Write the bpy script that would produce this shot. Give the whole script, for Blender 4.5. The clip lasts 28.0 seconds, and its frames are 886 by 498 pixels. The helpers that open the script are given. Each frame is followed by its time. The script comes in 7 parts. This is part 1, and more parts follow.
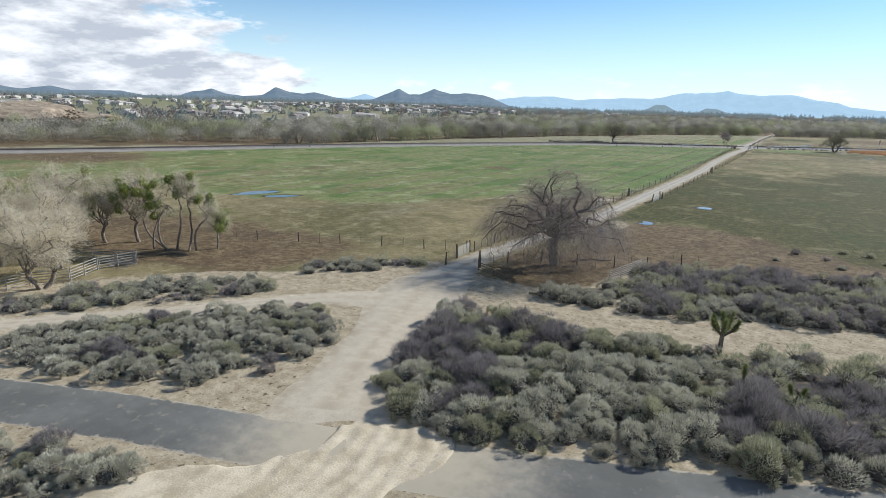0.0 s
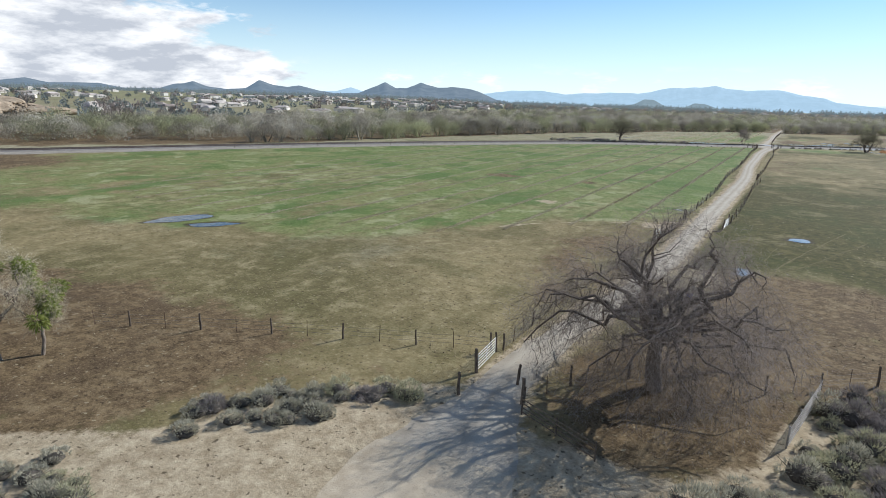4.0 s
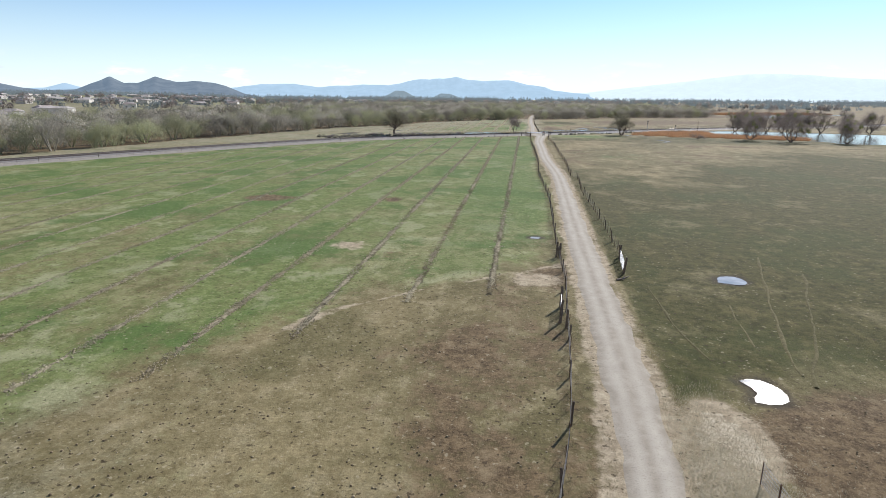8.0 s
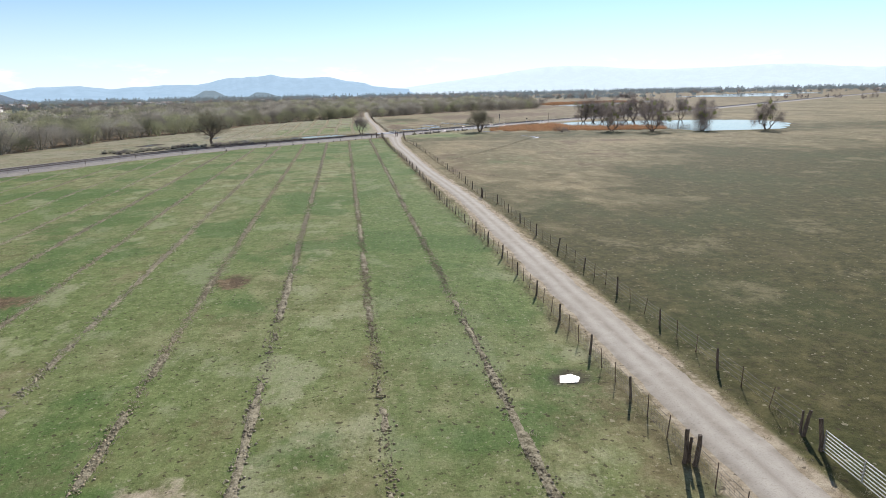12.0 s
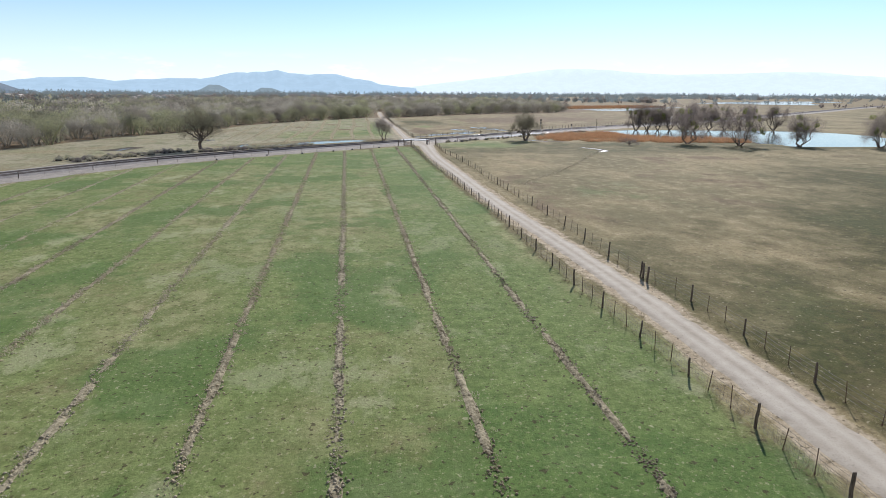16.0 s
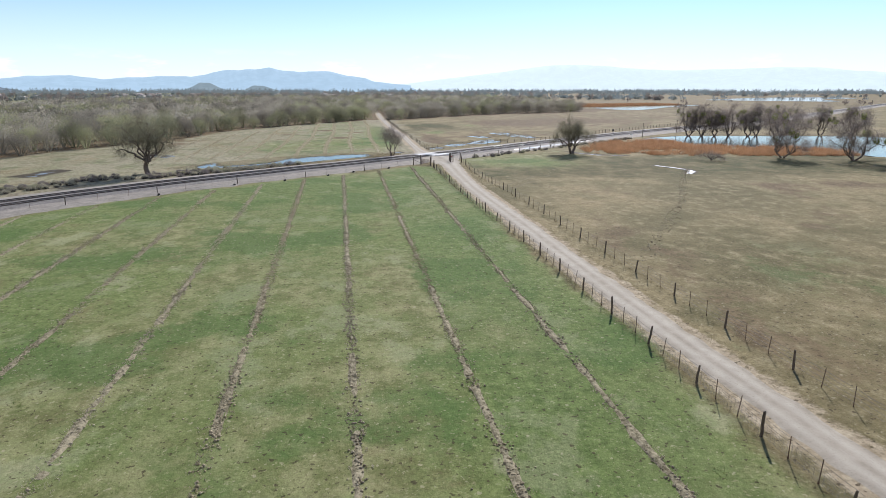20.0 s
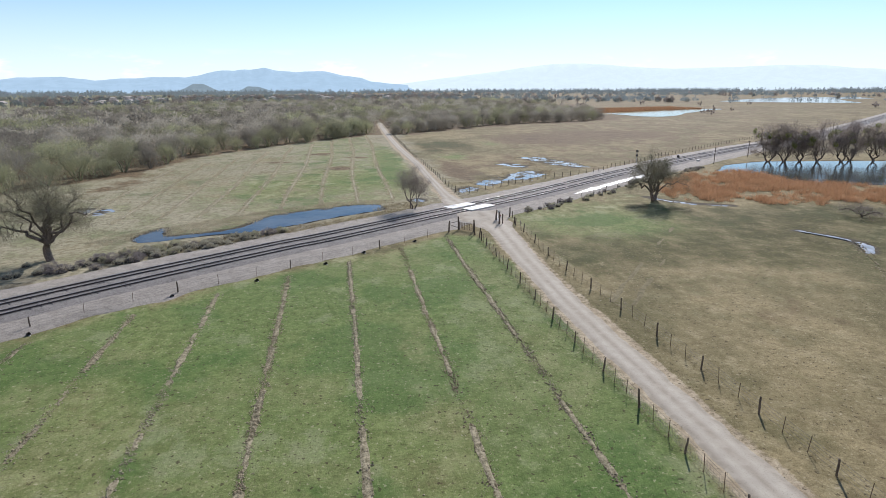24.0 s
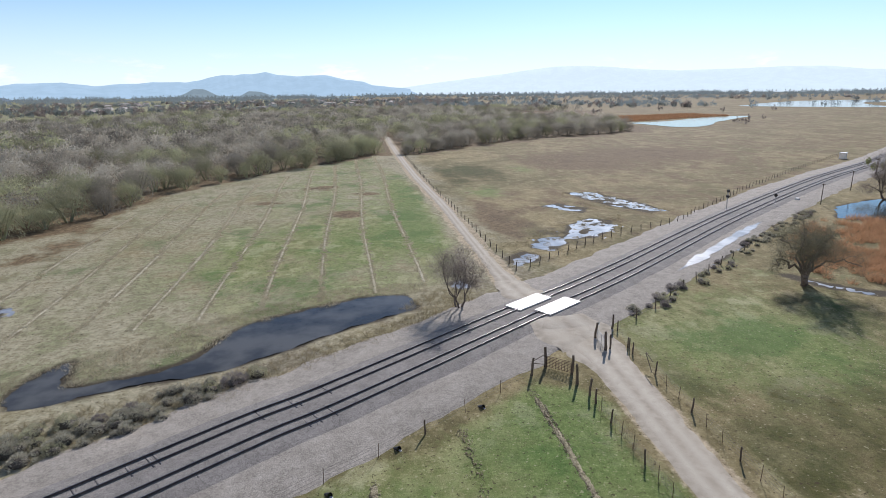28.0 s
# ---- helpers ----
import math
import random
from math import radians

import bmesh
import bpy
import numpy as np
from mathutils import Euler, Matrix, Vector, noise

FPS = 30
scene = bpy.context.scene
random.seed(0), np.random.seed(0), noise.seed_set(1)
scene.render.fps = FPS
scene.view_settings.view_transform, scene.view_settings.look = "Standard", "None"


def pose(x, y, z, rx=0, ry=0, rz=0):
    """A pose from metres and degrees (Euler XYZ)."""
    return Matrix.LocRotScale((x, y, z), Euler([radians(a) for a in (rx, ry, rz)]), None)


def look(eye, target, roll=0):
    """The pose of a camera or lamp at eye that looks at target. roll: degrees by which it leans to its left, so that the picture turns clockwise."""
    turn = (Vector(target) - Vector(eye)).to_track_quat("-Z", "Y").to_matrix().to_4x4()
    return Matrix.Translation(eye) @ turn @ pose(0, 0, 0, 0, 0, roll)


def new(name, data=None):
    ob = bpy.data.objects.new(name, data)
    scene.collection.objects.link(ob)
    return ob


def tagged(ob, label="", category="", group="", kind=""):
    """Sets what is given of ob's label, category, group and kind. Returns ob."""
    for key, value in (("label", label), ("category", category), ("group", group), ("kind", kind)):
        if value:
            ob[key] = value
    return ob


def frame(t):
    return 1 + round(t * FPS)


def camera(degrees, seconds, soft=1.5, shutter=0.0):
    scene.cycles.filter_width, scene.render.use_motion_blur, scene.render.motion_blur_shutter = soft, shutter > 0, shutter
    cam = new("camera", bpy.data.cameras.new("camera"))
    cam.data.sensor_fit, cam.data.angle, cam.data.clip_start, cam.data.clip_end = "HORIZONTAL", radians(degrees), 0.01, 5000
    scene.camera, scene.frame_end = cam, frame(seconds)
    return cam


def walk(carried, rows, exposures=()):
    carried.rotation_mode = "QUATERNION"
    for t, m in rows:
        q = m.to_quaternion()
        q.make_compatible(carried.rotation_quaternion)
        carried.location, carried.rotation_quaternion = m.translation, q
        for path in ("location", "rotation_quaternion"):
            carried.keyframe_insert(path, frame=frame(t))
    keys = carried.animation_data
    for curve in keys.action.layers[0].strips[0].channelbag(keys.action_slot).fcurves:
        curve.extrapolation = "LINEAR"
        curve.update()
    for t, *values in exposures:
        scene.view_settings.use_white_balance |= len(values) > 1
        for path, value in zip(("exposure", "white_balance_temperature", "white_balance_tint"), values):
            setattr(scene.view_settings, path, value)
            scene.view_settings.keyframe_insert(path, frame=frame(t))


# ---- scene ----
cam = camera(74.3, 28.0, 0.8)
ROWS = [
    (0.0, 1.01, -1.35, 20.18, 32.40, -13.93, 1.58),
    (0.5, -1.20, 1.75, 20.20, 32.49, -14.02, 1.67),
    (1.0, -3.73, 5.17, 20.16, 32.74, -14.11, 1.76),
    (1.5, -6.43, 8.88, 20.14, 33.17, -14.22, 1.92),
    (2.0, -9.36, 12.86, 20.10, 33.37, -14.32, 2.00),
    (2.5, -12.54, 17.19, 20.02, 33.34, -14.40, 1.96),
    (4.5, -22.80, 32.54, 19.67, 27.99, -14.50, 1.57),
    (5.0, -26.20, 37.34, 19.50, 16.37, -14.35, 0.76),
    (5.5, -29.29, 42.29, 19.46, 14.56, -14.38, 0.83),
    (6.0, -31.92, 47.64, 19.33, 12.24, -14.42, 0.71),
    (6.5, -34.40, 52.96, 19.20, 9.38, -14.47, 0.58),
    (7.0, -36.57, 58.44, 19.12, 8.73, -14.53, 0.55),
    (7.5, -38.53, 63.99, 19.00, 8.50, -14.61, 0.54),
    (8.0, -40.41, 69.45, 18.87, 8.27, -14.64, 0.56),
    (8.5, -42.15, 75.00, 18.81, 7.94, -14.72, 0.65),
    (9.0, -43.71, 80.64, 18.76, 7.63, -14.79, 0.72),
    (9.5, -45.30, 86.47, 18.67, 7.35, -14.86, 0.83),
    (10.0, -46.78, 92.29, 18.60, 7.17, -14.91, 0.82),
    (10.5, -48.31, 98.22, 18.58, 7.11, -14.92, 0.69),
    (11.0, -49.69, 104.12, 18.58, 2.28, -14.89, 0.12),
    (11.5, -51.23, 110.08, 18.52, -7.25, -14.99, -0.80),
    (12.0, -52.34, 115.88, 18.52, -8.32, -15.05, -1.12),
    (12.5, -53.32, 121.66, 18.54, -8.69, -15.09, -1.08),
    (14.5, -56.56, 146.00, 18.27, -9.88, -15.06, -0.04),
    (15.0, -57.34, 152.14, 18.21, -9.58, -15.07, 0.19),
    (15.5, -57.88, 158.44, 18.19, -8.18, -15.03, 0.33),
    (16.0, -58.45, 164.85, 18.29, -8.18, -15.05, 0.33),
    (16.5, -58.90, 171.34, 18.42, -8.24, -15.09, 0.28),
    (17.0, -59.20, 177.92, 18.51, -8.48, -15.17, 0.22),
    (17.5, -59.45, 184.46, 18.53, -8.63, -15.27, 0.17),
    (18.0, -59.70, 190.91, 18.48, -8.74, -15.32, 0.12),
    (18.5, -59.95, 197.37, 18.38, -8.81, -15.36, 0.09),
    (19.0, -60.18, 203.72, 18.40, -8.82, -15.37, 0.05),
    (19.5, -60.33, 210.12, 18.73, -8.75, -15.35, 0.07),
    (20.0, -60.49, 216.39, 19.38, -8.71, -15.34, 0.05),
    (20.5, -60.65, 222.67, 20.19, -8.69, -15.34, 0.12),
    (21.0, -60.88, 228.93, 21.13, -8.72, -15.26, 0.24),
    (21.5, -61.02, 235.37, 22.19, -8.70, -15.20, 0.27),
    (23.5, -61.81, 261.63, 25.25, -8.89, -15.38, -0.17),
    (24.0, -62.04, 267.67, 25.39, -8.98, -15.46, -0.25),
    (24.5, -62.26, 273.55, 26.06, -8.87, -15.50, -0.35),
    (25.0, -62.41, 279.28, 27.00, -8.75, -15.46, -0.50),
    (25.5, -62.53, 285.00, 27.96, -8.69, -15.42, -0.64),
    (26.0, -62.62, 290.64, 29.00, -8.64, -15.42, -0.78),
    (26.5, -62.70, 296.24, 29.70, -8.66, -15.43, -0.91),
    (27.0, -62.86, 301.97, 29.85, -8.77, -15.42, -0.96),
    (27.5, -62.98, 307.72, 30.04, -8.72, -15.35, -0.89),
    (28.0, -63.25, 313.10, 30.46, -8.74, -15.22, -0.62),
]
walk(cam, [(t, pose(x, y, z, 90 + pitch, 0, yaw) @ pose(0, 0, 0, 0, 0, roll)) for t, x, y, z, yaw, pitch, roll in ROWS],
     exposures=[(0.0, 0.30, 6220, 9), (2.5, 0.27, 6250, 9), (6.0, 0.34, 6450, 12), (12.0, 0.33, 6520, 15), (20.0, 0.33, 6480, 15), (28.0, 0.23, 6370, 16)])

# ---- light: low winter sun ahead of the camera, clear sky with cloud to one side ----
SUN_AZ, SUN_EL = 26.0, 31.0          # degrees from +y towards +x, degrees above the horizon
sx, sy = math.sin(radians(SUN_AZ)) * math.cos(radians(SUN_EL)), math.cos(radians(SUN_AZ)) * math.cos(radians(SUN_EL))
sun_dir = Vector((sx, sy, math.sin(radians(SUN_EL))))

world = bpy.data.worlds.new("sky")
scene.world = world
world.use_nodes = True
wn, wl = world.node_tree.nodes, world.node_tree.links
wn.clear()
w_out, w_bg = wn.new("ShaderNodeOutputWorld"), wn.new("ShaderNodeBackground")
w_sky = wn.new("ShaderNodeTexSky")
w_sky.sky_type = "NISHITA"
w_sky.sun_disc = False
w_sky.sun_elevation, w_sky.sun_rotation = radians(SUN_EL), radians(SUN_AZ)
w_sky.altitude, w_sky.air_density, w_sky.dust_density, w_sky.ozone_density = 300, 1.0, 0.15, 2.5
w_co = wn.new("ShaderNodeTexCoord")
w_sep = wn.new("ShaderNodeSeparateXYZ")
wl.new(w_co.outputs["Generated"], w_sep.inputs[0])


def wmath(op, a, b=None, c=None, clamp=False):
    n = wn.new("ShaderNodeMath")
    n.operation, n.use_clamp = op, clamp
    for i, v in enumerate((a, b, c)):
        if v is None:
            continue
        if isinstance(v, (int, float)):
            n.inputs[i].default_value = v
        else:
            wl.new(v, n.inputs[i])
    return n.outputs[0]


# cloud deck: flat layer seen in perspective, thick towards the north-west
el = wmath("MAXIMUM", w_sep.outputs[2], 0.0)
flat = wn.new("ShaderNodeCombineXYZ")
wl.new(wmath("DIVIDE", w_sep.outputs[0], wmath("ADD", el, 0.45)), flat.inputs[0])
wl.new(wmath("DIVIDE", w_sep.outputs[1], wmath("ADD", el, 0.45)), flat.inputs[1])
wl.new(wmath("MULTIPLY", el, 5.0), flat.inputs[2])
cn = wn.new("ShaderNodeTexNoise")
cn.inputs["Scale"].default_value, cn.inputs["Detail"].default_value, cn.inputs["Roughness"].default_value = 2.4, 10.0, 0.58
wl.new(flat.outputs[0], cn.inputs["Vector"])
cn2 = wn.new("ShaderNodeTexNoise")
cn2.inputs["Scale"].default_value, cn2.inputs["Detail"].default_value, cn2.inputs["Roughness"].default_value = 5.5, 8.0, 0.6
wl.new(flat.outputs[0], cn2.inputs["Vector"])
# how far the direction lies to the west of the deck's edge
west = wmath("SUBTRACT", wmath("MULTIPLY", w_sep.outputs[0], -1.0), wmath("MULTIPLY", w_sep.outputs[1], 1.02))
dens = wmath("ADD", wmath("MULTIPLY", west, 1.5), wmath("MULTIPLY", cn.outputs[0], 1.9))
cover = wmath("MULTIPLY", wmath("SUBTRACT", dens, wmath("ADD", 0.86, wmath("MULTIPLY", el, 2.2))), 8.0, clamp=True)
# small broken cloud low over the hills
band = wmath("MULTIPLY", wmath("SUBTRACT", cn2.outputs[0], 0.52), 8.0, clamp=True)
low = wmath("SUBTRACT", 1.0, wmath("MULTIPLY", wmath("ABSOLUTE", wmath("SUBTRACT", w_sep.outputs[2], 0.030)), 34.0), clamp=True)
cover = wmath("MAXIMUM", cover, wmath("MULTIPLY", wmath("MULTIPLY", band, low), 0.6), clamp=True)
tone = wn.new("ShaderNodeMixRGB")
wl.new(wmath("MULTIPLY", wmath("SUBTRACT", cn2.outputs[0], 0.40), 4.5, clamp=True), tone.inputs[0])
tone.inputs[1].default_value, tone.inputs[2].default_value = (5.6, 6.0, 6.7, 1), (11.2, 11.3, 11.4, 1)
# whitish air near the horizon
haze = wn.new("ShaderNodeMixRGB")
wl.new(wmath("MULTIPLY", wmath("POWER", wmath("SUBTRACT", 1.0, wmath("MULTIPLY", el, 4.2), clamp=True), 1.7), 0.85), haze.inputs[0])
clear = wn.new("ShaderNodeMixRGB")
clear.blend_type = "MULTIPLY"
clear.inputs[0].default_value, clear.inputs[2].default_value = 1.0, (0.69, 1.0, 1.20, 1)
wl.new(w_sky.outputs[0], clear.inputs[1])
wl.new(clear.outputs[0], haze.inputs[1])
haze.inputs[2].default_value = (9.8, 11.2, 11.7, 1)
w_mix = wn.new("ShaderNodeMixRGB")
wl.new(cover, w_mix.inputs[0])
wl.new(haze.outputs[0], w_mix.inputs[1])
wl.new(tone.outputs[0], w_mix.inputs[2])
wl.new(w_mix.outputs[0], w_bg.inputs[0])
w_bg.inputs[1].default_value = 0.083
wl.new(w_bg.outputs[0], w_out.inputs[0])

sun = new("sun", bpy.data.lights.new("sun", "SUN"))
sun.data.energy, sun.data.angle, sun.data.color = 5.0, radians(0.6), (1.0, 0.965, 0.905)
sun.matrix_world = look((0, 0, 60), Vector((0, 0, 60)) - sun_dir)
scene.view_settings.exposure = 0.30

# ---- materials ----
class Nodes:
    """Short hand for a node material."""

    def __init__(self, name):
        self.m = bpy.data.materials.new(name)
        self.m.use_nodes = True
        self.n, self.l = self.m.node_tree.nodes, self.m.node_tree.links
        self.b = self.n["Principled BSDF"]
        self.geo = self.n.new("ShaderNodeNewGeometry")
        self.pos = self.geo.outputs["Position"]

    def put(self, v, socket):
        if isinstance(v, (int, float)):
            socket.default_value = v
        elif isinstance(v, tuple):
            socket.default_value = (*v, 1) if len(v) == 3 else v
        else:
            self.l.new(v, socket)

    def math(self, op, a, b=None, c=None, clamp=False):
        n = self.n.new("ShaderNodeMath")
        n.operation, n.use_clamp = op, clamp
        for i, v in enumerate((a, b, c)):
            if v is not None:
                self.put(v, n.inputs[i])
        return n.outputs[0]

    def noise(self, scale, detail=4.0, rough=0.55, vec=None, stretch=None):
        n = self.n.new("ShaderNodeTexNoise")
        n.inputs["Scale"].default_value, n.inputs["Detail"].default_value, n.inputs["Roughness"].default_value = scale, detail, rough
        v = vec or self.pos
        if stretch:
            mp = self.n.new("ShaderNodeMapping")
            mp.inputs["Scale"].default_value = stretch
            self.l.new(v, mp.inputs["Vector"])
            v = mp.outputs[0]
        self.l.new(v, n.inputs["Vector"])
        return n.outputs[0]

    def mix(self, f, a, b, mode="MIX"):
        n = self.n.new("ShaderNodeMixRGB")
        n.blend_type = mode
        self.put(f, n.inputs[0]), self.put(a, n.inputs[1]), self.put(b, n.inputs[2])
        return n.outputs[0]

    def step(self, v, lo, hi):
        n = self.n.new("ShaderNodeMapRange")
        n.interpolation_type = "SMOOTHSTEP"
        self.put(v, n.inputs[0])
        n.inputs[1].default_value, n.inputs[2].default_value = lo, hi
        return n.outputs[0]

    def attr(self, name):
        n = self.n.new("ShaderNodeAttribute")
        n.attribute_name = name
        return n.outputs["Fac"]

    def bump(self, h, dist=0.05, strength=0.6):
        n = self.n.new("ShaderNodeBump")
        n.inputs["Strength"].default_value, n.inputs["Distance"].default_value = strength, dist
        self.l.new(h, n.inputs["Height"])
        self.l.new(n.outputs[0], self.b.inputs["Normal"])

    def done(self, col, rough=0.9, spec=0.2, metal=0.0):
        self.put(col, self.b.inputs["Base Color"])
        self.put(rough, self.b.inputs["Roughness"])
        self.b.inputs["Specular IOR Level"].default_value = spec
        self.b.inputs["Metallic"].default_value = metal
        return self.m


def grained(name, dark, light, scale=3.0, fine=30.0, rough=0.9, spec=0.2, bump=0.01, metal=0.0, stretch=None, rand=0.25):
    """A surface of two tones at two scales, with a little change from piece to piece."""
    k = Nodes(name)
    oi = k.n.new("ShaderNodeObjectInfo").outputs["Random"]
    a, b = k.noise(scale, 5.0, 0.6, stretch=stretch), k.noise(fine, 3.0, 0.6, stretch=stretch)
    f = k.math("ADD", k.math("MULTIPLY", a, 0.65), k.math("MULTIPLY", b, 0.35))
    f = k.math("ADD", k.step(f, 0.36, 0.64), k.math("MULTIPLY", k.math("SUBTRACT", oi, 0.5), rand), clamp=True)
    k.bump(b, bump)
    return k.done(k.mix(f, dark, light), rough, spec, metal)


def foliage(name, dark, light, patch=0.12, rough=0.8, spec=0.15, thin=0.0, tone=0.0, single=0.5):
    """Leaves or twigs: tone by clump (noise of a few metres) and by single blade."""
    k = Nodes(name)
    isl = k.geo.outputs["Random Per Island"]
    oi = k.n.new("ShaderNodeObjectInfo").outputs["Random"]
    f = k.math("ADD", k.math("MULTIPLY", k.step(k.noise(patch, 3.0), 0.3, 0.7), 0.42), k.math("MULTIPLY", isl, single))
    f = k.math("ADD", f, k.math("MULTIPLY", k.math("SUBTRACT", oi, 0.4), 0.5), clamp=True)
    if tone:
        f = k.math("ADD", f, k.math("MULTIPLY", k.math("SUBTRACT", k.attr("tone"), 0.5), tone), clamp=True)
    col = k.mix(f, dark, light)
    k.done(col, rough, spec)
    if thin:
        tr, ad, out = k.n.new("ShaderNodeBsdfTranslucent"), k.n.new("ShaderNodeMixShader"), k.n["Material Output"]
        k.l.new(col, tr.inputs[0])
        ad.inputs[0].default_value = thin
        k.l.new(k.b.outputs[0], ad.inputs[1]), k.l.new(tr.outputs[0], ad.inputs[2])
        k.l.new(ad.outputs[0], out.inputs[0])
    return k.m


def ground_material():
    k = Nodes("pasture_ground")
    lush, soil, sand, wet = (k.attr(a) for a in ("lush", "soil", "sand", "wet"))
    big = k.noise(0.035, 6.0, 0.62, stretch=(1.0, 0.7, 1.0))
    mid = k.noise(0.15, 7.0, 0.66, stretch=(1.0, 0.75, 1.0))
    tuft = k.noise(0.9, 8.0, 0.74)
    fine = k.noise(5.5, 5.0, 0.72)
    wob = k.math("ADD", k.math("MULTIPLY", k.math("SUBTRACT", mid, 0.5), 1.3), k.math("MULTIPLY", k.math("SUBTRACT", tuft, 0.5), 0.7))
    clump = k.noise(0.42, 6.0, 0.7, stretch=(1.0, 0.8, 1.0))
    patch = k.noise(0.075, 5.0, 0.6)
    # dry grass: straw-coloured swards, dark thatch between
    dry = k.mix(k.step(tuft, 0.34, 0.66), (0.172, 0.136, 0.067), (0.294, 0.242, 0.130))
    dry = k.mix(k.step(big, 0.36, 0.64), dry, k.mix(k.step(clump, 0.34, 0.66), (0.100, 0.086, 0.038), (0.172, 0.146, 0.070)))
    dry = k.mix(k.math("MULTIPLY", k.step(clump, 0.50, 0.66), 0.55), dry, (0.318, 0.272, 0.162))
    dry = k.mix(k.math("MULTIPLY", k.step(patch, 0.50, 0.64), 0.55), dry, (0.084, 0.080, 0.030))
    # green grass
    grn = k.mix(k.step(tuft, 0.36, 0.64), (0.094, 0.128, 0.036), (0.180, 0.216, 0.078))
    grn = k.mix(k.step(big, 0.44, 0.60), grn, k.mix(k.step(clump, 0.40, 0.60), (0.132, 0.145, 0.054), (0.238, 0.238, 0.112)))
    grn = k.mix(k.math("MULTIPLY", k.step(mid, 0.53, 0.62), 0.75), grn, (0.305, 0.302, 0.172))
    grn = k.mix(k.math("MULTIPLY", k.step(k.noise(0.06, 5.0, 0.6), 0.51, 0.59), 0.75), grn, (0.066, 0.122, 0.030))
    rich = k.mix(k.step(tuft, 0.36, 0.64), (0.058, 0.108, 0.026), (0.112, 0.172, 0.048))
    grn = k.mix(k.math("MULTIPLY", k.step(k.math("ADD", lush, k.math("MULTIPLY", wob, 0.8)), 0.70, 1.06), 0.55), grn, rich)
    # dead bleached meadow grass
    pale = k.mix(k.step(tuft, 0.36, 0.64), (0.198, 0.178, 0.112), (0.345, 0.318, 0.220))
    pale = k.mix(k.math("MULTIPLY", k.step(mid, 0.50, 0.60), 0.75), pale, k.mix(k.step(tuft, 0.4, 0.6), (0.120, 0.100, 0.066), (0.205, 0.180, 0.128)))
    dry = k.mix(k.step(k.math("ADD", k.attr("bleach"), k.math("MULTIPLY", wob, 0.6)), 0.25, 0.70), dry, pale)
    f = k.step(k.math("ADD", lush, k.math("MULTIPLY", wob, 1.0)), 0.28, 0.74)
    col = k.mix(f, dry, grn)
    # shade among the tussocks put into the colour, as spots of old dark thatch
    col = k.mix(k.math("MULTIPLY", k.math("MULTIPLY", k.step(fine, 0.50, 0.62), k.step(k.noise(0.22, 4.0, 0.6), 0.38, 0.62)), 0.55), col, k.mix(0.6, col, (0.034, 0.030, 0.013)))
    col = k.mix(k.math("MULTIPLY", k.step(k.noise(3.1, 4.0, 0.7), 0.56, 0.66), 0.55), col, k.mix(0.5, col, (0.42, 0.37, 0.23)))
    # bare trampled soil
    brn = k.mix(k.step(tuft, 0.38, 0.62), (0.068, 0.046, 0.024), (0.176, 0.127, 0.070))
    brn = k.mix(k.math("MULTIPLY", k.step(clump, 0.52, 0.66), 0.55), brn, (0.240, 0.185, 0.110))
    brn = k.mix(k.math("MULTIPLY", k.step(mid, 0.50, 0.40), 0.65), brn, (0.064, 0.043, 0.025))
    brn = k.mix(k.math("MULTIPLY", k.step(fine, 0.50, 0.62), 0.55), brn, (0.215, 0.160, 0.098))
    col = k.mix(k.step(k.math("ADD", soil, k.math("MULTIPLY", wob, 1.2)), 0.36, 0.66), col, brn)
    # pale sand between the shrubs and beside the tracks
    snd = k.mix(k.step(tuft, 0.36, 0.64), (0.268, 0.216, 0.142), (0.420, 0.354, 0.248))
    snd = k.mix(k.step(sand, 0.755, 0.795), snd, k.mix(k.step(tuft, 0.36, 0.64), (0.360, 0.304, 0.216), (0.512, 0.450, 0.338)))
    snd = k.mix(k.math("MULTIPLY", k.step(clump, 0.54, 0.64), 0.5), snd, (0.245, 0.195, 0.130))
    snd = k.mix(k.math("MULTIPLY", k.step(fine, 0.56, 0.70), 0.6), snd, (0.170, 0.130, 0.085))
    col = k.mix(k.step(k.math("ADD", sand, k.math("MULTIPLY", wob, 0.8)), 0.38, 0.60), col, snd)
    # old dark pasture, grazed short
    dul = k.mix(k.step(tuft, 0.34, 0.66), (0.036, 0.035, 0.010), (0.086, 0.080, 0.026))
    dul = k.mix(k.math("MULTIPLY", k.step(big, 0.46, 0.60), 0.5), dul, (0.042, 0.058, 0.015))
    dul = k.mix(k.math("MULTIPLY", k.step(clump, 0.50, 0.68), 0.6), dul, (0.140, 0.120, 0.050))
    dul = k.mix(k.math("MULTIPLY", k.step(k.math("ADD", patch, k.math("MULTIPLY", k.math("SUBTRACT", tuft, 0.5), 0.25)), 0.56, 0.70), 0.6), dul, (0.195, 0.168, 0.090))
    col = k.mix(k.step(k.math("ADD", k.attr("dull"), k.math("MULTIPLY", wob, 0.9)), 0.28, 0.72), col, dul)
    # coarse grain of stalks and crumbs
    grain = k.noise(3.4, 8.0, 0.84)
    shade = k.n.new("ShaderNodeMapRange")
    k.put(grain, shade.inputs[0])
    for i_, v_ in enumerate((0.34, 0.66, 0.74, 1.30)):
        shade.inputs[i_ + 1].default_value = v_
    col = k.mix(1.0, col, shade.outputs[0], "MULTIPLY")
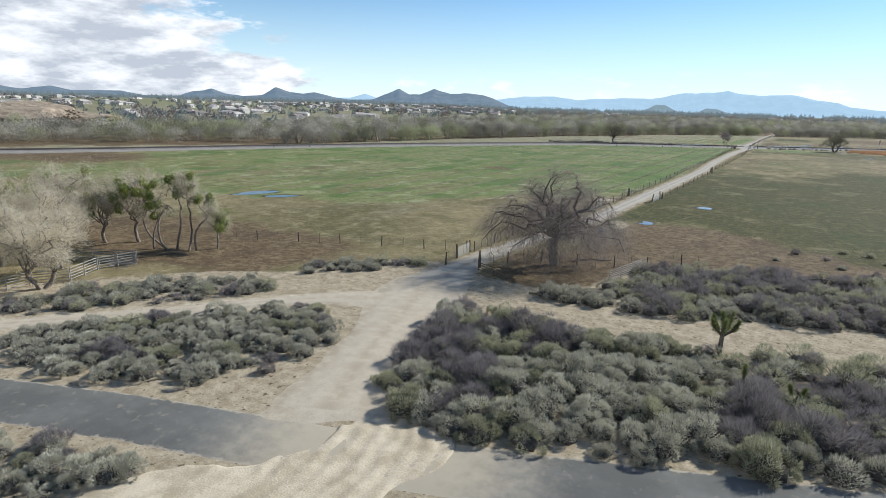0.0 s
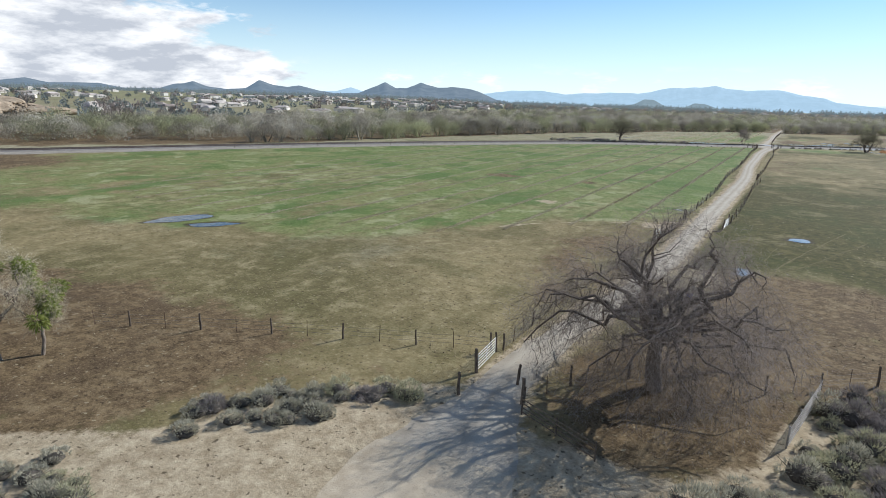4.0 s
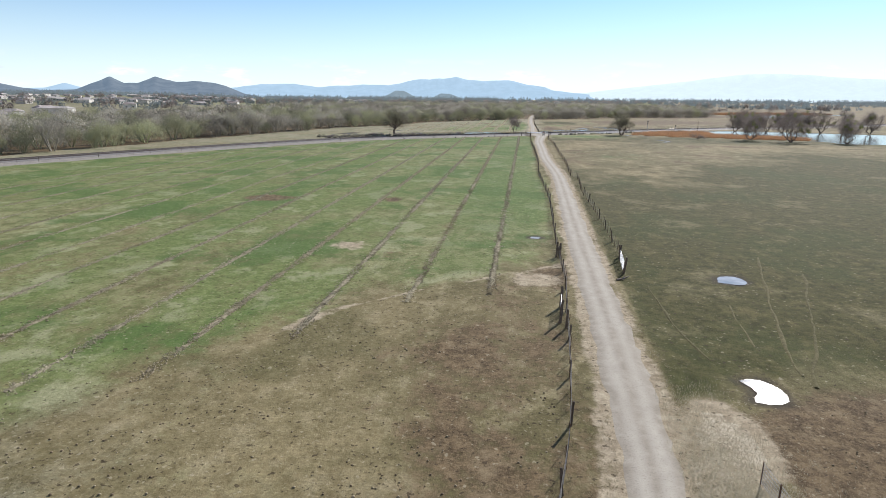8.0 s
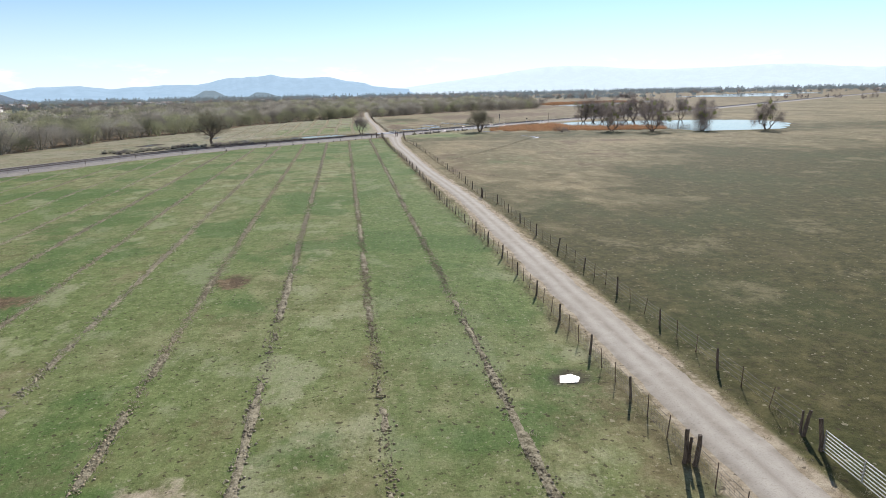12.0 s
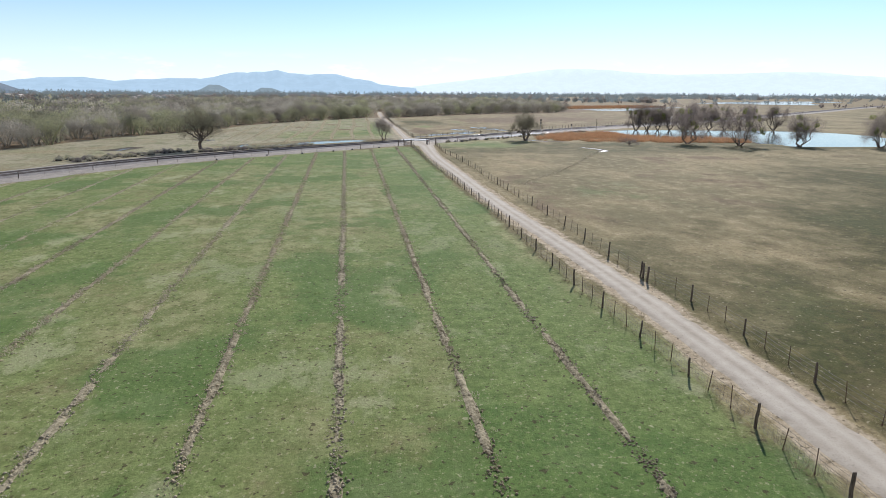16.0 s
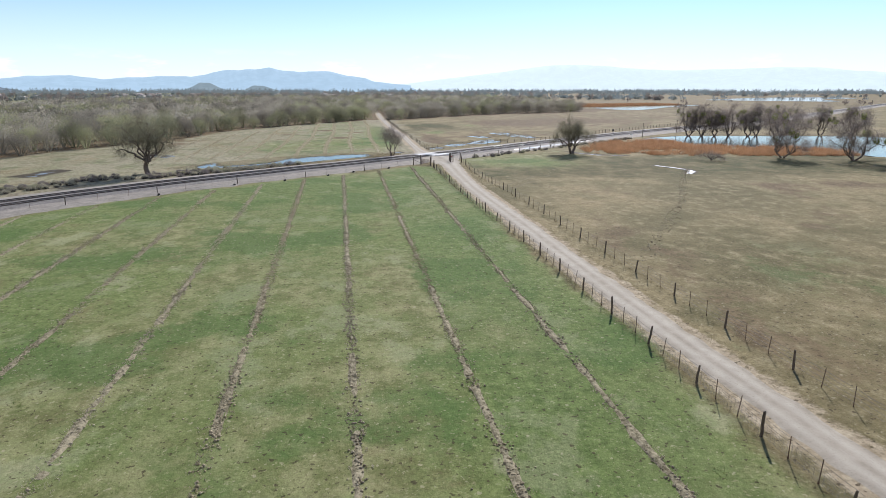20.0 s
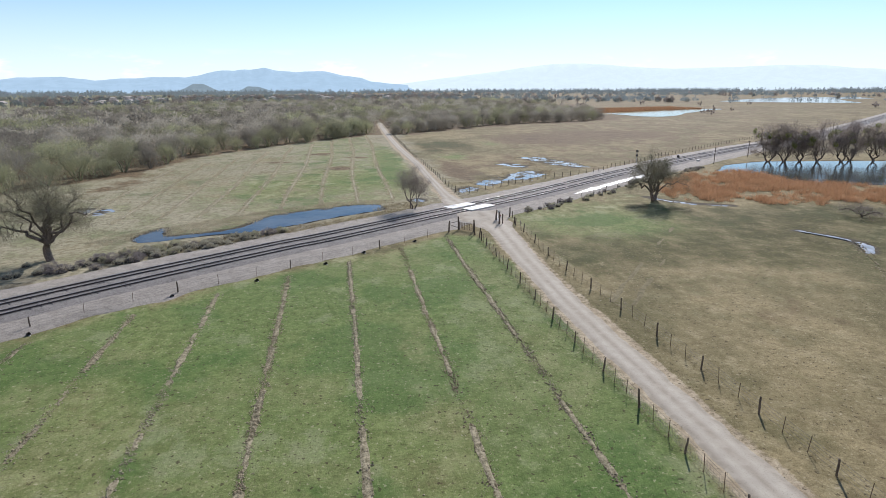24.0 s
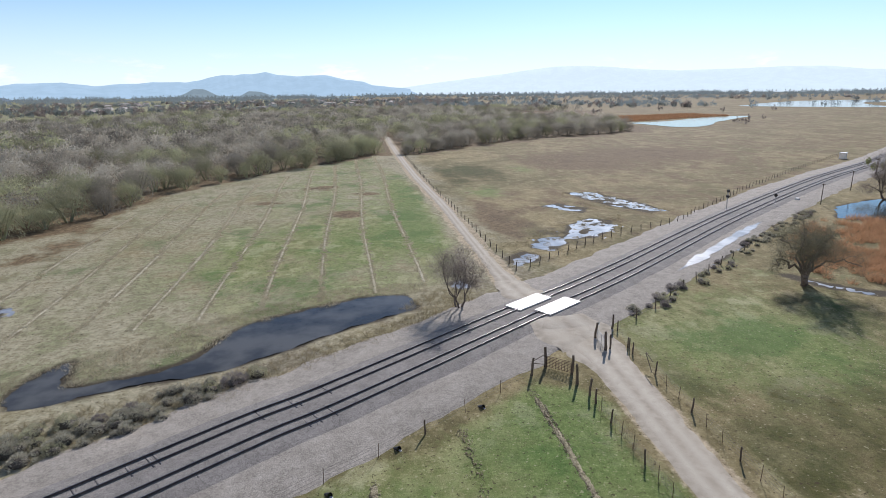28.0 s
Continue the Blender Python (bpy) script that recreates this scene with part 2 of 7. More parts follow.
    # waterlogged mud
    col = k.mix(k.step(k.math("ADD", wet, k.math("MULTIPLY", wob, 0.8)), 0.35, 0.75), col, (0.060, 0.050, 0.034))
    # dung and clods
    dots = k.noise(2.3, 2.0, 0.5)
    col = k.mix(k.math("MULTIPLY", k.step(dots, 0.63, 0.69), 0.75), col, (0.048, 0.034, 0.020))
    col = k.mix(k.math("MULTIPLY", k.step(dots, 0.345, 0.30), 0.6), col, k.mix(0.65, col, (0.44, 0.39, 0.27)))
    h = k.math("ADD", k.math("MULTIPLY", tuft, 1.0), k.math("MULTIPLY", fine, 0.45))
    k.bump(k.math("ADD", h, k.math("MULTIPLY", grain, 0.6)), 0.12, 0.6)
    return k.done(col, 0.95, 0.12)


def road_material(name, lo, hi, track, rough=0.93):
    """Packed earth or gravel: two paler wheel tracks along it by the across coordinate."""
    k = Nodes(name)
    ac = k.attr("across")
    big, mid, fine = k.noise(0.12, 4.0), k.noise(0.9, 5.0, 0.6), k.noise(9.0, 4.0, 0.7)
    col = k.mix(k.step(mid, 0.3, 0.7), lo, hi)
    d = k.math("ABSOLUTE", k.math("SUBTRACT", k.math("ABSOLUTE", ac), 0.42))
    w = k.math("ADD", d, k.math("MULTIPLY", k.math("SUBTRACT", k.math("MULTIPLY", k.math("ADD", mid, big), 0.5), 0.5), 1.3))
    col = k.mix(k.math("MULTIPLY", k.math("SUBTRACT", 1.0, k.step(w, 0.04, 0.42)), 0.42), col, track)
    col = k.mix(k.math("MULTIPLY", k.step(big, 0.45, 0.7), 0.5), col, hi)
    col = k.mix(k.math("MULTIPLY", k.step(fine, 0.52, 0.72), 0.45), col, tuple(c * 0.55 for c in lo))
    k.bump(fine, 0.03, 0.6)
    return k.done(col, rough, 0.15)


def gravel(name, dark, light, stone, rough=0.92):
    """Crushed stone: single stones light and dark, over wide stains."""
    k = Nodes(name)
    big, crumb, bit = k.noise(0.45, 5.0, 0.65), k.noise(stone, 5.0, 0.9), k.noise(stone * 0.33, 4.0, 0.8)
    f = k.math("ADD", k.math("MULTIPLY", k.step(crumb, 0.40, 0.60), 0.55), k.math("MULTIPLY", k.step(bit, 0.40, 0.60), 0.25))
    f = k.math("ADD", f, k.math("MULTIPLY", k.step(big, 0.35, 0.65), 0.25), clamp=True)
    k.bump(crumb, 0.06, 0.9)
    return k.done(k.mix(f, dark, light), rough, 0.2)


def water_material(name, tint=(0.030, 0.034, 0.030), rough=0.03):
    k = Nodes(name)
    k.bump(k.math("ADD", k.noise(0.7, 3.0), k.math("MULTIPLY", k.noise(4.0, 2.0), 0.25)), 0.08, 0.35)
    col = k.mix(k.step(k.noise(0.15, 4.0), 0.35, 0.65), tint, tuple(c * 2.6 for c in tint))
    return k.done(col, rough, 0.5)


def asphalt_material():
    """Old asphalt, with dust carried onto it where the farm road turns off."""
    k = Nodes("old_asphalt")
    big, mid, fine = k.noise(0.16, 5.0, 0.6), k.noise(1.1, 5.0, 0.65), k.noise(40.0, 3.0, 0.6)
    col = k.mix(k.step(big, 0.36, 0.64), (0.118, 0.116, 0.104), (0.178, 0.174, 0.156))
    col = k.mix(k.math("MULTIPLY", k.step(fine, 0.5, 0.62), 0.4), col, (0.075, 0.075, 0.074))
    far = k.n.new("ShaderNodeVectorMath")
    far.operation = "DISTANCE"
    k.l.new(k.pos, far.inputs[0])
    far.inputs[1].default_value = (-18.5, 22.5, 0.1)
    d = k.math("ADD", far.outputs["Value"], k.math("MULTIPLY", k.math("SUBTRACT", mid, 0.5), 7.0))
    dust = k.math("SUBTRACT", 1.0, k.step(d, 4.0, 12.0))
    dust = k.math("MAXIMUM", k.math("MULTIPLY", dust, 0.85), k.math("MULTIPLY", k.step(mid, 0.56, 0.70), 0.25))
    col = k.mix(dust, col, (0.430, 0.372, 0.275))
    # worn edge lined with blown sand
    edge = k.step(k.math("ADD", k.math("ABSOLUTE", k.attr("across")), k.math("MULTIPLY", k.math("SUBTRACT", mid, 0.5), 0.5)), 0.90, 1.0)
    col = k.mix(k.math("MULTIPLY", edge, 0.8), col, (0.400, 0.355, 0.275))
    k.bump(fine, 0.01, 0.5)
    return k.done(col, 0.95, 0.12)


M_ground = ground_material()
M_road = road_material("packed_earth_road", (0.255, 0.222, 0.172), (0.385, 0.346, 0.280), (0.530, 0.490, 0.415))
M_drive = road_material("sandy_drive", (0.340, 0.284, 0.204), (0.470, 0.404, 0.305), (0.510, 0.448, 0.350))
M_asphalt = asphalt_material()
M_patch = grained("sand_spill", (0.360, 0.298, 0.206), (0.560, 0.482, 0.356), 0.5, 9.0, 0.95, 0.1, 0.05)
M_ballast = gravel("ballast_stone", (0.088, 0.081, 0.075), (0.290, 0.272, 0.250), 9.0)
M_shoulder = gravel("gravel_shoulder", (0.150, 0.135, 0.114), (0.372, 0.342, 0.296), 7.0)
M_rail = grained("worn_rail_steel", (0.050, 0.035, 0.028), (0.095, 0.068, 0.052), 2.0, 20.0, 0.6, 0.4, 0.002)
M_railtop = grained("polished_rail_head", (0.15, 0.14, 0.14), (0.24, 0.23, 0.23), 2.0, 30.0, 0.30, 0.5, 0.001, metal=1.0)
M_sleeper = grained("tarred_sleeper", (0.100, 0.094, 0.090), (0.180, 0.171, 0.164), 2.0, 14.0, 0.9, 0.2, 0.01)
M_concrete = grained("pale_concrete", (0.46, 0.45, 0.43), (0.66, 0.65, 0.62), 0.8, 16.0, 0.45, 0.4, 0.006)
M_wood = grained("grey_weathered_wood", (0.060, 0.048, 0.038), (0.165, 0.135, 0.108), 2.0, 22.0, 0.9, 0.15, 0.01, stretch=(6, 6, 1))
M_paint = grained("chalky_white_paint", (0.56, 0.56, 0.55), (0.78, 0.78, 0.76), 2.0, 20.0, 0.55, 0.3, 0.003)
M_steel = grained("galvanised_steel", (0.30, 0.31, 0.32), (0.48, 0.49, 0.50), 3.0, 30.0, 0.42, 0.5, 0.002, metal=0.7)
M_rust = grained("rusty_steel", (0.075, 0.048, 0.035), (0.165, 0.105, 0.075), 4.0, 30.0, 0.8, 0.3, 0.004)
M_wire = grained("fence_wire", (0.10, 0.095, 0.088), (0.19, 0.18, 0.17), 4.0, 30.0, 0.6, 0.4, 0.001)
M_bark = grained("dark_furrowed_bark", (0.090, 0.074, 0.063), (0.215, 0.182, 0.155), 2.5, 16.0, 0.95, 0.1, 0.03, stretch=(4, 4, 1))
M_palebark = grained("pale_dead_bark", (0.120, 0.095, 0.074), (0.290, 0.245, 0.200), 2.0, 14.0, 0.9, 0.15, 0.03, stretch=(4, 4, 1))
M_twig = foliage("bare_twigs", (0.158, 0.135, 0.121), (0.350, 0.306, 0.277), 0.3, thin=0.38)
M_silver = foliage("silver_grey_twigs", (0.500, 0.440, 0.325), (0.800, 0.725, 0.560), 0.3, thin=0.55)
# dead inner twigs, with the shade of the bush's gaps put into their colour
M_shaded_deadwood = grained("shaded_inner_twigs", (0.055, 0.049, 0.042), (0.120, 0.108, 0.093), 4.0, 24.0, 0.95, 0.1, 0.02)
M_olivetwig = foliage("olive_grey_twigs", (0.110, 0.108, 0.068), (0.300, 0.290, 0.200), 0.3, thin=0.3)
M_ridge = grained("turned_earth_ridge", (0.105, 0.092, 0.054), (0.345, 0.305, 0.205), 2.2, 7.0, 0.95, 0.1, 0.10)
M_mistle = foliage("mistletoe_leaves", (0.120, 0.155, 0.035), (0.330, 0.370, 0.110), 0.5, thin=0.45)
M_sage = foliage("sagebrush_leaves", (0.285, 0.274, 0.212), (0.560, 0.536, 0.425), 0.35, thin=0.25, single=0.75)
M_dusk = foliage("bare_purple_brush", (0.130, 0.115, 0.112), (0.310, 0.280, 0.265), 0.35, thin=0.24, single=0.75)
M_olive = foliage("olive_brush_leaves", (0.225, 0.222, 0.142), (0.455, 0.444, 0.300), 0.35, thin=0.25, single=0.75)
M_wood_grey = foliage("leafless_woodland", (0.195, 0.180, 0.148), (0.520, 0.488, 0.400), 0.05, thin=0.30, tone=1.15, single=0.10)
M_wood_green = foliage("budding_willow", (0.230, 0.230, 0.150), (0.520, 0.535, 0.320), 0.05, thin=0.30, tone=1.1, single=0.16)
# evergreens with the distance's haze put into the base colour, paler and bluer
M_conifer = foliage("hazed_town_trees", (0.130, 0.155, 0.150), (0.300, 0.335, 0.325), 0.05, thin=0.4)
M_joshua = foliage("spiky_green_leaves", (0.100, 0.125, 0.040), (0.250, 0.280, 0.110), 0.8, thin=0.25)
M_reed = foliage("rust_coloured_reeds", (0.150, 0.075, 0.038), (0.520, 0.315, 0.180), 0.35, thin=0.4)
M_drygrass = foliage("bleached_dry_grass", (0.200, 0.168, 0.100), (0.390, 0.335, 0.215), 0.3, thin=0.3)
M_palegrass = foliage("pale_dead_stalks", (0.290, 0.258, 0.178), (0.480, 0.440, 0.325), 0.3, thin=0.55)
M_grasstuft = foliage("green_grass_tufts", (0.105, 0.150, 0.050), (0.230, 0.255, 0.100), 0.3, thin=0.4)
M_darkclod = foliage("dark_turned_earth", (0.150, 0.124, 0.080), (0.430, 0.375, 0.270), 0.6)
M_dung = foliage("dark_dung_clods", (0.100, 0.074, 0.046), (0.260, 0.200, 0.130), 0.6)
M_clod = foliage("earth_clods", (0.200, 0.165, 0.102), (0.400, 0.338, 0.225), 0.3)
M_water = water_material("still_water")
M_mudwater = water_material("muddy_shallow_water", (0.150, 0.150, 0.146), 0.16)
M_film = water_material("thin_rain_film", (0.170, 0.168, 0.160), 0.26)
M_pond = water_material("dark_pond_water", (0.035, 0.034, 0.030), 0.05)
M_pond.node_tree.nodes["Principled BSDF"].inputs["IOR"].default_value = 1.25
M_straw = grained("pressed_straw", (0.230, 0.185, 0.105), (0.410, 0.345, 0.215), 2.5, 24.0, 0.95, 0.1, 0.03)
M_blue = grained("blue_plastic", (0.020, 0.060, 0.330), (0.035, 0.090, 0.450), 3.0, 20.0, 0.4, 0.5, 0.001)
M_black = grained("black_metal", (0.012, 0.012, 0.013), (0.030, 0.030, 0.032), 3.0, 20.0, 0.5, 0.4, 0.001)
M_rock = grained("tan_boulders", (0.200, 0.155, 0.110), (0.380, 0.310, 0.230), 0.25, 2.0, 0.95, 0.1, 0.2)
M_wall = grained("stucco_wall", (0.420, 0.395, 0.350), (0.740, 0.710, 0.650), 0.1, 6.0, 0.9, 0.2, 0.01, rand=1.2)
M_roof = grained("tile_roof", (0.220, 0.185, 0.165), (0.520, 0.475, 0.435), 0.2, 5.0, 0.9, 0.2, 0.02, rand=1.2)
M_glass = grained("dark_window_glass", (0.020, 0.024, 0.028), (0.035, 0.040, 0.045), 1.0, 8.0, 0.1, 0.5, 0.001)
M_red = grained("faded_red_sign", (0.30, 0.03, 0.03), (0.45, 0.06, 0.05), 3.0, 20.0, 0.5, 0.4, 0.001)

# ---- mesh helpers ----
rng = np.random.default_rng(7)


def mesh_np(name, V, F, mat=None, smooth=False):
    """A mesh from an array of vertices and an array of triangles or quads."""
    V, F = np.asarray(V, np.float32).reshape(-1, 3), np.asarray(F, np.int32)
    me = bpy.data.meshes.new(name)
    k = F.shape[1]
    me.vertices.add(len(V)), me.loops.add(F.size), me.polygons.add(len(F))
    me.vertices.foreach_set("co", V.ravel())
    me.loops.foreach_set("vertex_index", F.ravel())
    me.polygons.foreach_set("loop_start", np.arange(0, F.size, k, dtype=np.int32))
    me.update(calc_edges=True)
    if smooth:
        me.polygons.foreach_set("use_smooth", np.ones(len(F), bool))
    if mat:
        me.materials.append(mat)
    return me


def as_mesh(name, bm, mat):
    me = bpy.data.meshes.new(name)
    bm.to_mesh(me)
    bm.free()
    me.materials.append(mat)
    return me


def part(name, data, material, parent, label="", at=None):
    """Links a bmesh or a mesh as ONE object under a thing or a part."""
    me = as_mesh(name, data, material) if isinstance(data, bmesh.types.BMesh) else data
    ob = new(name, me)
    ob.parent = parent
    if at is not None:
        ob.matrix_basis = at
    return tagged(ob, label)


def thing(name, label, category, group="", kind="", at=(0, 0, 0), turn=0.0, scale=1.0):
    ob = new(name)
    ob.matrix_basis = pose(*at, 0, 0, turn) @ Matrix.Scale(scale, 4)
    return tagged(ob, label, category, group, kind)


def single(name, data, material, label, category, group="", kind="", at=None):
    me = as_mesh(name, data, material) if isinstance(data, bmesh.types.BMesh) else data
    ob = new(name, me)
    if at is not None:
        ob.matrix_basis = at
    return tagged(ob, label, category, group, kind)


def box(bm, cx, cy, cz, sx_, sy_, sz_, turn=None, bevel=0.0):
    r = bmesh.ops.create_cube(bm, size=1.0)
    vs = r["verts"]
    bmesh.ops.scale(bm, vec=(sx_, sy_, sz_), verts=vs)
    if bevel:
        es = list({e for v in vs for e in v.link_edges})
        vs = list({v for f in bmesh.ops.bevel(bm, geom=es, offset=bevel, segments=1, affect="EDGES")["faces"] for v in f.verts} | {v for v in vs if v.is_valid})
    if turn is not None:
        bmesh.ops.transform(bm, matrix=turn, verts=vs)
    bmesh.ops.translate(bm, vec=(cx, cy, cz), verts=vs)
    return vs


def rod(bm, a, b, r0, r1=None, n=6):
    a, b = Vector(a), Vector(b)
    d = b - a
    m = Matrix.Translation((a + b) / 2) @ d.to_track_quat("Z", "Y").to_matrix().to_4x4()
    return bmesh.ops.create_cone(bm, cap_ends=True, segments=n, radius1=r0, radius2=r0 if r1 is None else r1, depth=d.length, matrix=m)["verts"]


def spline(pts, step=1.0):
    """Points at even steps along a smooth curve through pts."""
    P = np.array(pts, float)
    P = np.vstack([2 * P[0] - P[1], P, 2 * P[-1] - P[-2]])
    out = []
    for i in range(1, len(P) - 2):
        p0, p1, p2, p3 = P[i - 1:i + 3]
        n = max(2, int(np.linalg.norm(p2 - p1) / step * 2))
        t = np.linspace(0, 1, n, endpoint=False)[:, None]
        out.append(0.5 * (2 * p1 + (p2 - p0) * t + (2 * p0 - 5 * p1 + 4 * p2 - p3) * t ** 2 + (3 * p1 - p0 - 3 * p2 + p3) * t ** 3))
    C = np.vstack(out + [P[-2:-1]])
    s = np.r_[0, np.cumsum(np.linalg.norm(np.diff(C[:, :2], axis=0), axis=1))]
    q = np.arange(0, s[-1], step)
    return np.stack([np.interp(q, s, C[:, j]) for j in range(C.shape[1])], 1)


def sideways(C):
    d = np.gradient(C[:, :2], axis=0)
    d /= np.linalg.norm(d, axis=1, keepdims=True)
    return np.stack([d[:, 1], -d[:, 0]], 1)          # to the right of the way


def sweep(C, profile, closed=False):
    """Quads of a profile [(offset to the right, height)] swept along C; height is added to a third column of C, if any."""
    n, z = sideways(C), (C[:, 2] if C.shape[1] > 2 else np.zeros(len(C)))
    prof = np.array(profile, float)
    V = np.stack([np.c_[C[:, :2] + n * o, z + h] for o, h in prof], 1)
    k, m = len(prof), len(C)
    i, j = np.meshgrid(np.arange(m - 1), np.arange(k if closed else k - 1), indexing="ij")
    a, b = i * k + j, i * k + (j + 1) % k
    return V.reshape(-1, 3), np.stack([a, a + k, b + k, b], -1).reshape(-1, 4)


def fbm(x, y, scale=1.0, octaves=4, seed=0):
    """Smooth value noise from -1 to 1 on arrays."""
    out, amp, tot = 0.0, 1.0, 0.0
    for o in range(octaves):
        X, Y = x * scale * 2 ** o + 17.3 * (seed + o), y * scale * 2 ** o - 9.1 * (seed + o)
        xi, yi = np.floor(X), np.floor(Y)
        fx, fy = X - xi, Y - yi
        fx, fy = fx * fx * (3 - 2 * fx), fy * fy * (3 - 2 * fy)
        h = lambda a, b: np.modf(np.abs(np.sin(a * 127.1 + b * 311.7 + seed * 13.7) * 43758.5453))[0]
        v = (h(xi, yi) * (1 - fx) + h(xi + 1, yi) * fx) * (1 - fy) + (h(xi, yi + 1) * (1 - fx) + h(xi + 1, yi + 1) * fx) * fy
        out, tot, amp = out + amp * (2 * v - 1), tot + amp, amp * 0.5
    return out / tot


def poly_sd(x, y, poly):
    """Distance to a polygon's edge, positive inside."""
    P = np.array(poly, float)
    best, inside = np.full(x.shape, 1e9), np.zeros(x.shape, bool)
    for (x0, y0), (x1, y1) in zip(P, np.roll(P, -1, 0)):
        dx, dy = x1 - x0, y1 - y0
        t = np.clip(((x - x0) * dx + (y - y0) * dy) / (dx * dx + dy * dy), 0, 1)
        best = np.minimum(best, np.hypot(x - x0 - t * dx, y - y0 - t * dy))
        c = (y0 > y) != (y1 > y)
        if dy:
            inside ^= c & (x < x0 + (y - y0) * dx / dy)
    return np.where(inside, best, -best)


def line_d(x, y, C):
    """Distance to a polyline."""
    best = np.full(x.shape, 1e9)
    for (x0, y0), (x1, y1) in zip(C[:-1, :2], C[1:, :2]):
        dx, dy = x1 - x0, y1 - y0
        t = np.clip(((x - x0) * dx + (y - y0) * dy) / (dx * dx + dy * dy), 0, 1)
        best = np.minimum(best, np.hypot(x - x0 - t * dx, y - y0 - t * dy))
    return best


def ramp(v, a, b):
    t = np.clip((v - a) / (b - a), 0, 1)
    return t * t * (3 - 2 * t)


def fill(poly, step, jitter=0.45):
    """Scattered points inside a polygon, about step apart."""
    P = np.array(poly, float)
    lo, hi = P.min(0), P.max(0)
    gx, gy = np.meshgrid(np.arange(lo[0], hi[0], step), np.arange(lo[1], hi[1], step))
    gx[1::2] += step / 2
    x = gx.ravel() + rng.uniform(-jitter, jitter, gx.size) * step
    y = gy.ravel() + rng.uniform(-jitter, jitter, gx.size) * step
    k = poly_sd(x, y, poly) > 0
    return np.c_[x[k], y[k]]


def scatter(V, F, at, turn, size, zs=None):
    """Joined copies of a template at many places."""
    n = len(at)
    c, s = np.cos(turn), np.sin(turn)
    sz = size if zs is None else zs
    X = (V[None, :, 0] * c[:, None] - V[None, :, 1] * s[:, None]) * size[:, None] + at[:, 0, None]
    Y = (V[None, :, 0] * s[:, None] + V[None, :, 1] * c[:, None]) * size[:, None] + at[:, 1, None]
    Z = V[None, :, 2] * sz[:, None] + at[:, 2, None]
    return np.stack([X, Y, Z], -1).reshape(-1, 3), (F[None] + (np.arange(n) * len(V))[:, None, None]).reshape(-1, F.shape[1])


def blades(P, D, length, width, bend=0.0, seed=1):
    """Thin triangles from the points P along D."""
    r = np.random.default_rng(seed)
    n = len(P)
    D = D / np.maximum(np.linalg.norm(D, axis=1, keepdims=True), 1e-6)
    side = np.cross(D, r.normal(size=(n, 3)))
    side /= np.maximum(np.linalg.norm(side, axis=1, keepdims=True), 1e-6)
    L = length * r.uniform(0.6, 1.3, (n, 1))
    W = width * r.uniform(0.7, 1.3, (n, 1))
    V = np.stack([P - side * W, P + side * W, P + D * L + np.array([0, 0, -bend]) * L], 1).reshape(-1, 3)
    return V, np.arange(3 * n).reshape(-1, 3)


def join(*pairs):
    """Vertices and triangles of several (V, F) as one."""
    off, Vs, Fs = 0, [], []
    for V, F in pairs:
        if not len(V):
            continue
        F = np.asarray(F)
        if F.shape[1] == 4:
            F = np.vstack([F[:, [0, 1, 2]], F[:, [0, 2, 3]]])
        Vs.append(V), Fs.append(F + off)
        off += len(V)
    return np.vstack(Vs), np.vstack(Fs)


def tubes(segs, n=5):
    """Tapered tubes along segments (a, b, ra, rb)."""
    if not segs:
        return np.zeros((0, 3)), np.zeros((0, 4), int)
    A, B = np.array([s[0] for s in segs]), np.array([s[1] for s in segs])
    ra, rb = np.array([s[2] for s in segs]), np.array([s[3] for s in segs])
    D = B - A
    D /= np.linalg.norm(D, axis=1, keepdims=True)
    ref = np.where(np.abs(D[:, 2:3]) < 0.9, np.array([[0, 0, 1.0]]), np.array([[1.0, 0, 0]]))
    U = np.cross(D, ref)
    U /= np.linalg.norm(U, axis=1, keepdims=True)
    W = np.cross(D, U)
    an = np.arange(n) * 2 * np.pi / n
    ring = np.cos(an)[None, :, None] * U[:, None] + np.sin(an)[None, :, None] * W[:, None]
    V = np.concatenate([A[:, None] + ring * ra[:, None, None], B[:, None] + ring * rb[:, None, None]], 1)
    i = np.arange(n)
    q = np.stack([i, (i + 1) % n, n + (i + 1) % n, n + i], 1)
    return V.reshape(-1, 3), (q[None] + (np.arange(len(segs)) * 2 * n)[:, None, None]).reshape(-1, 4)


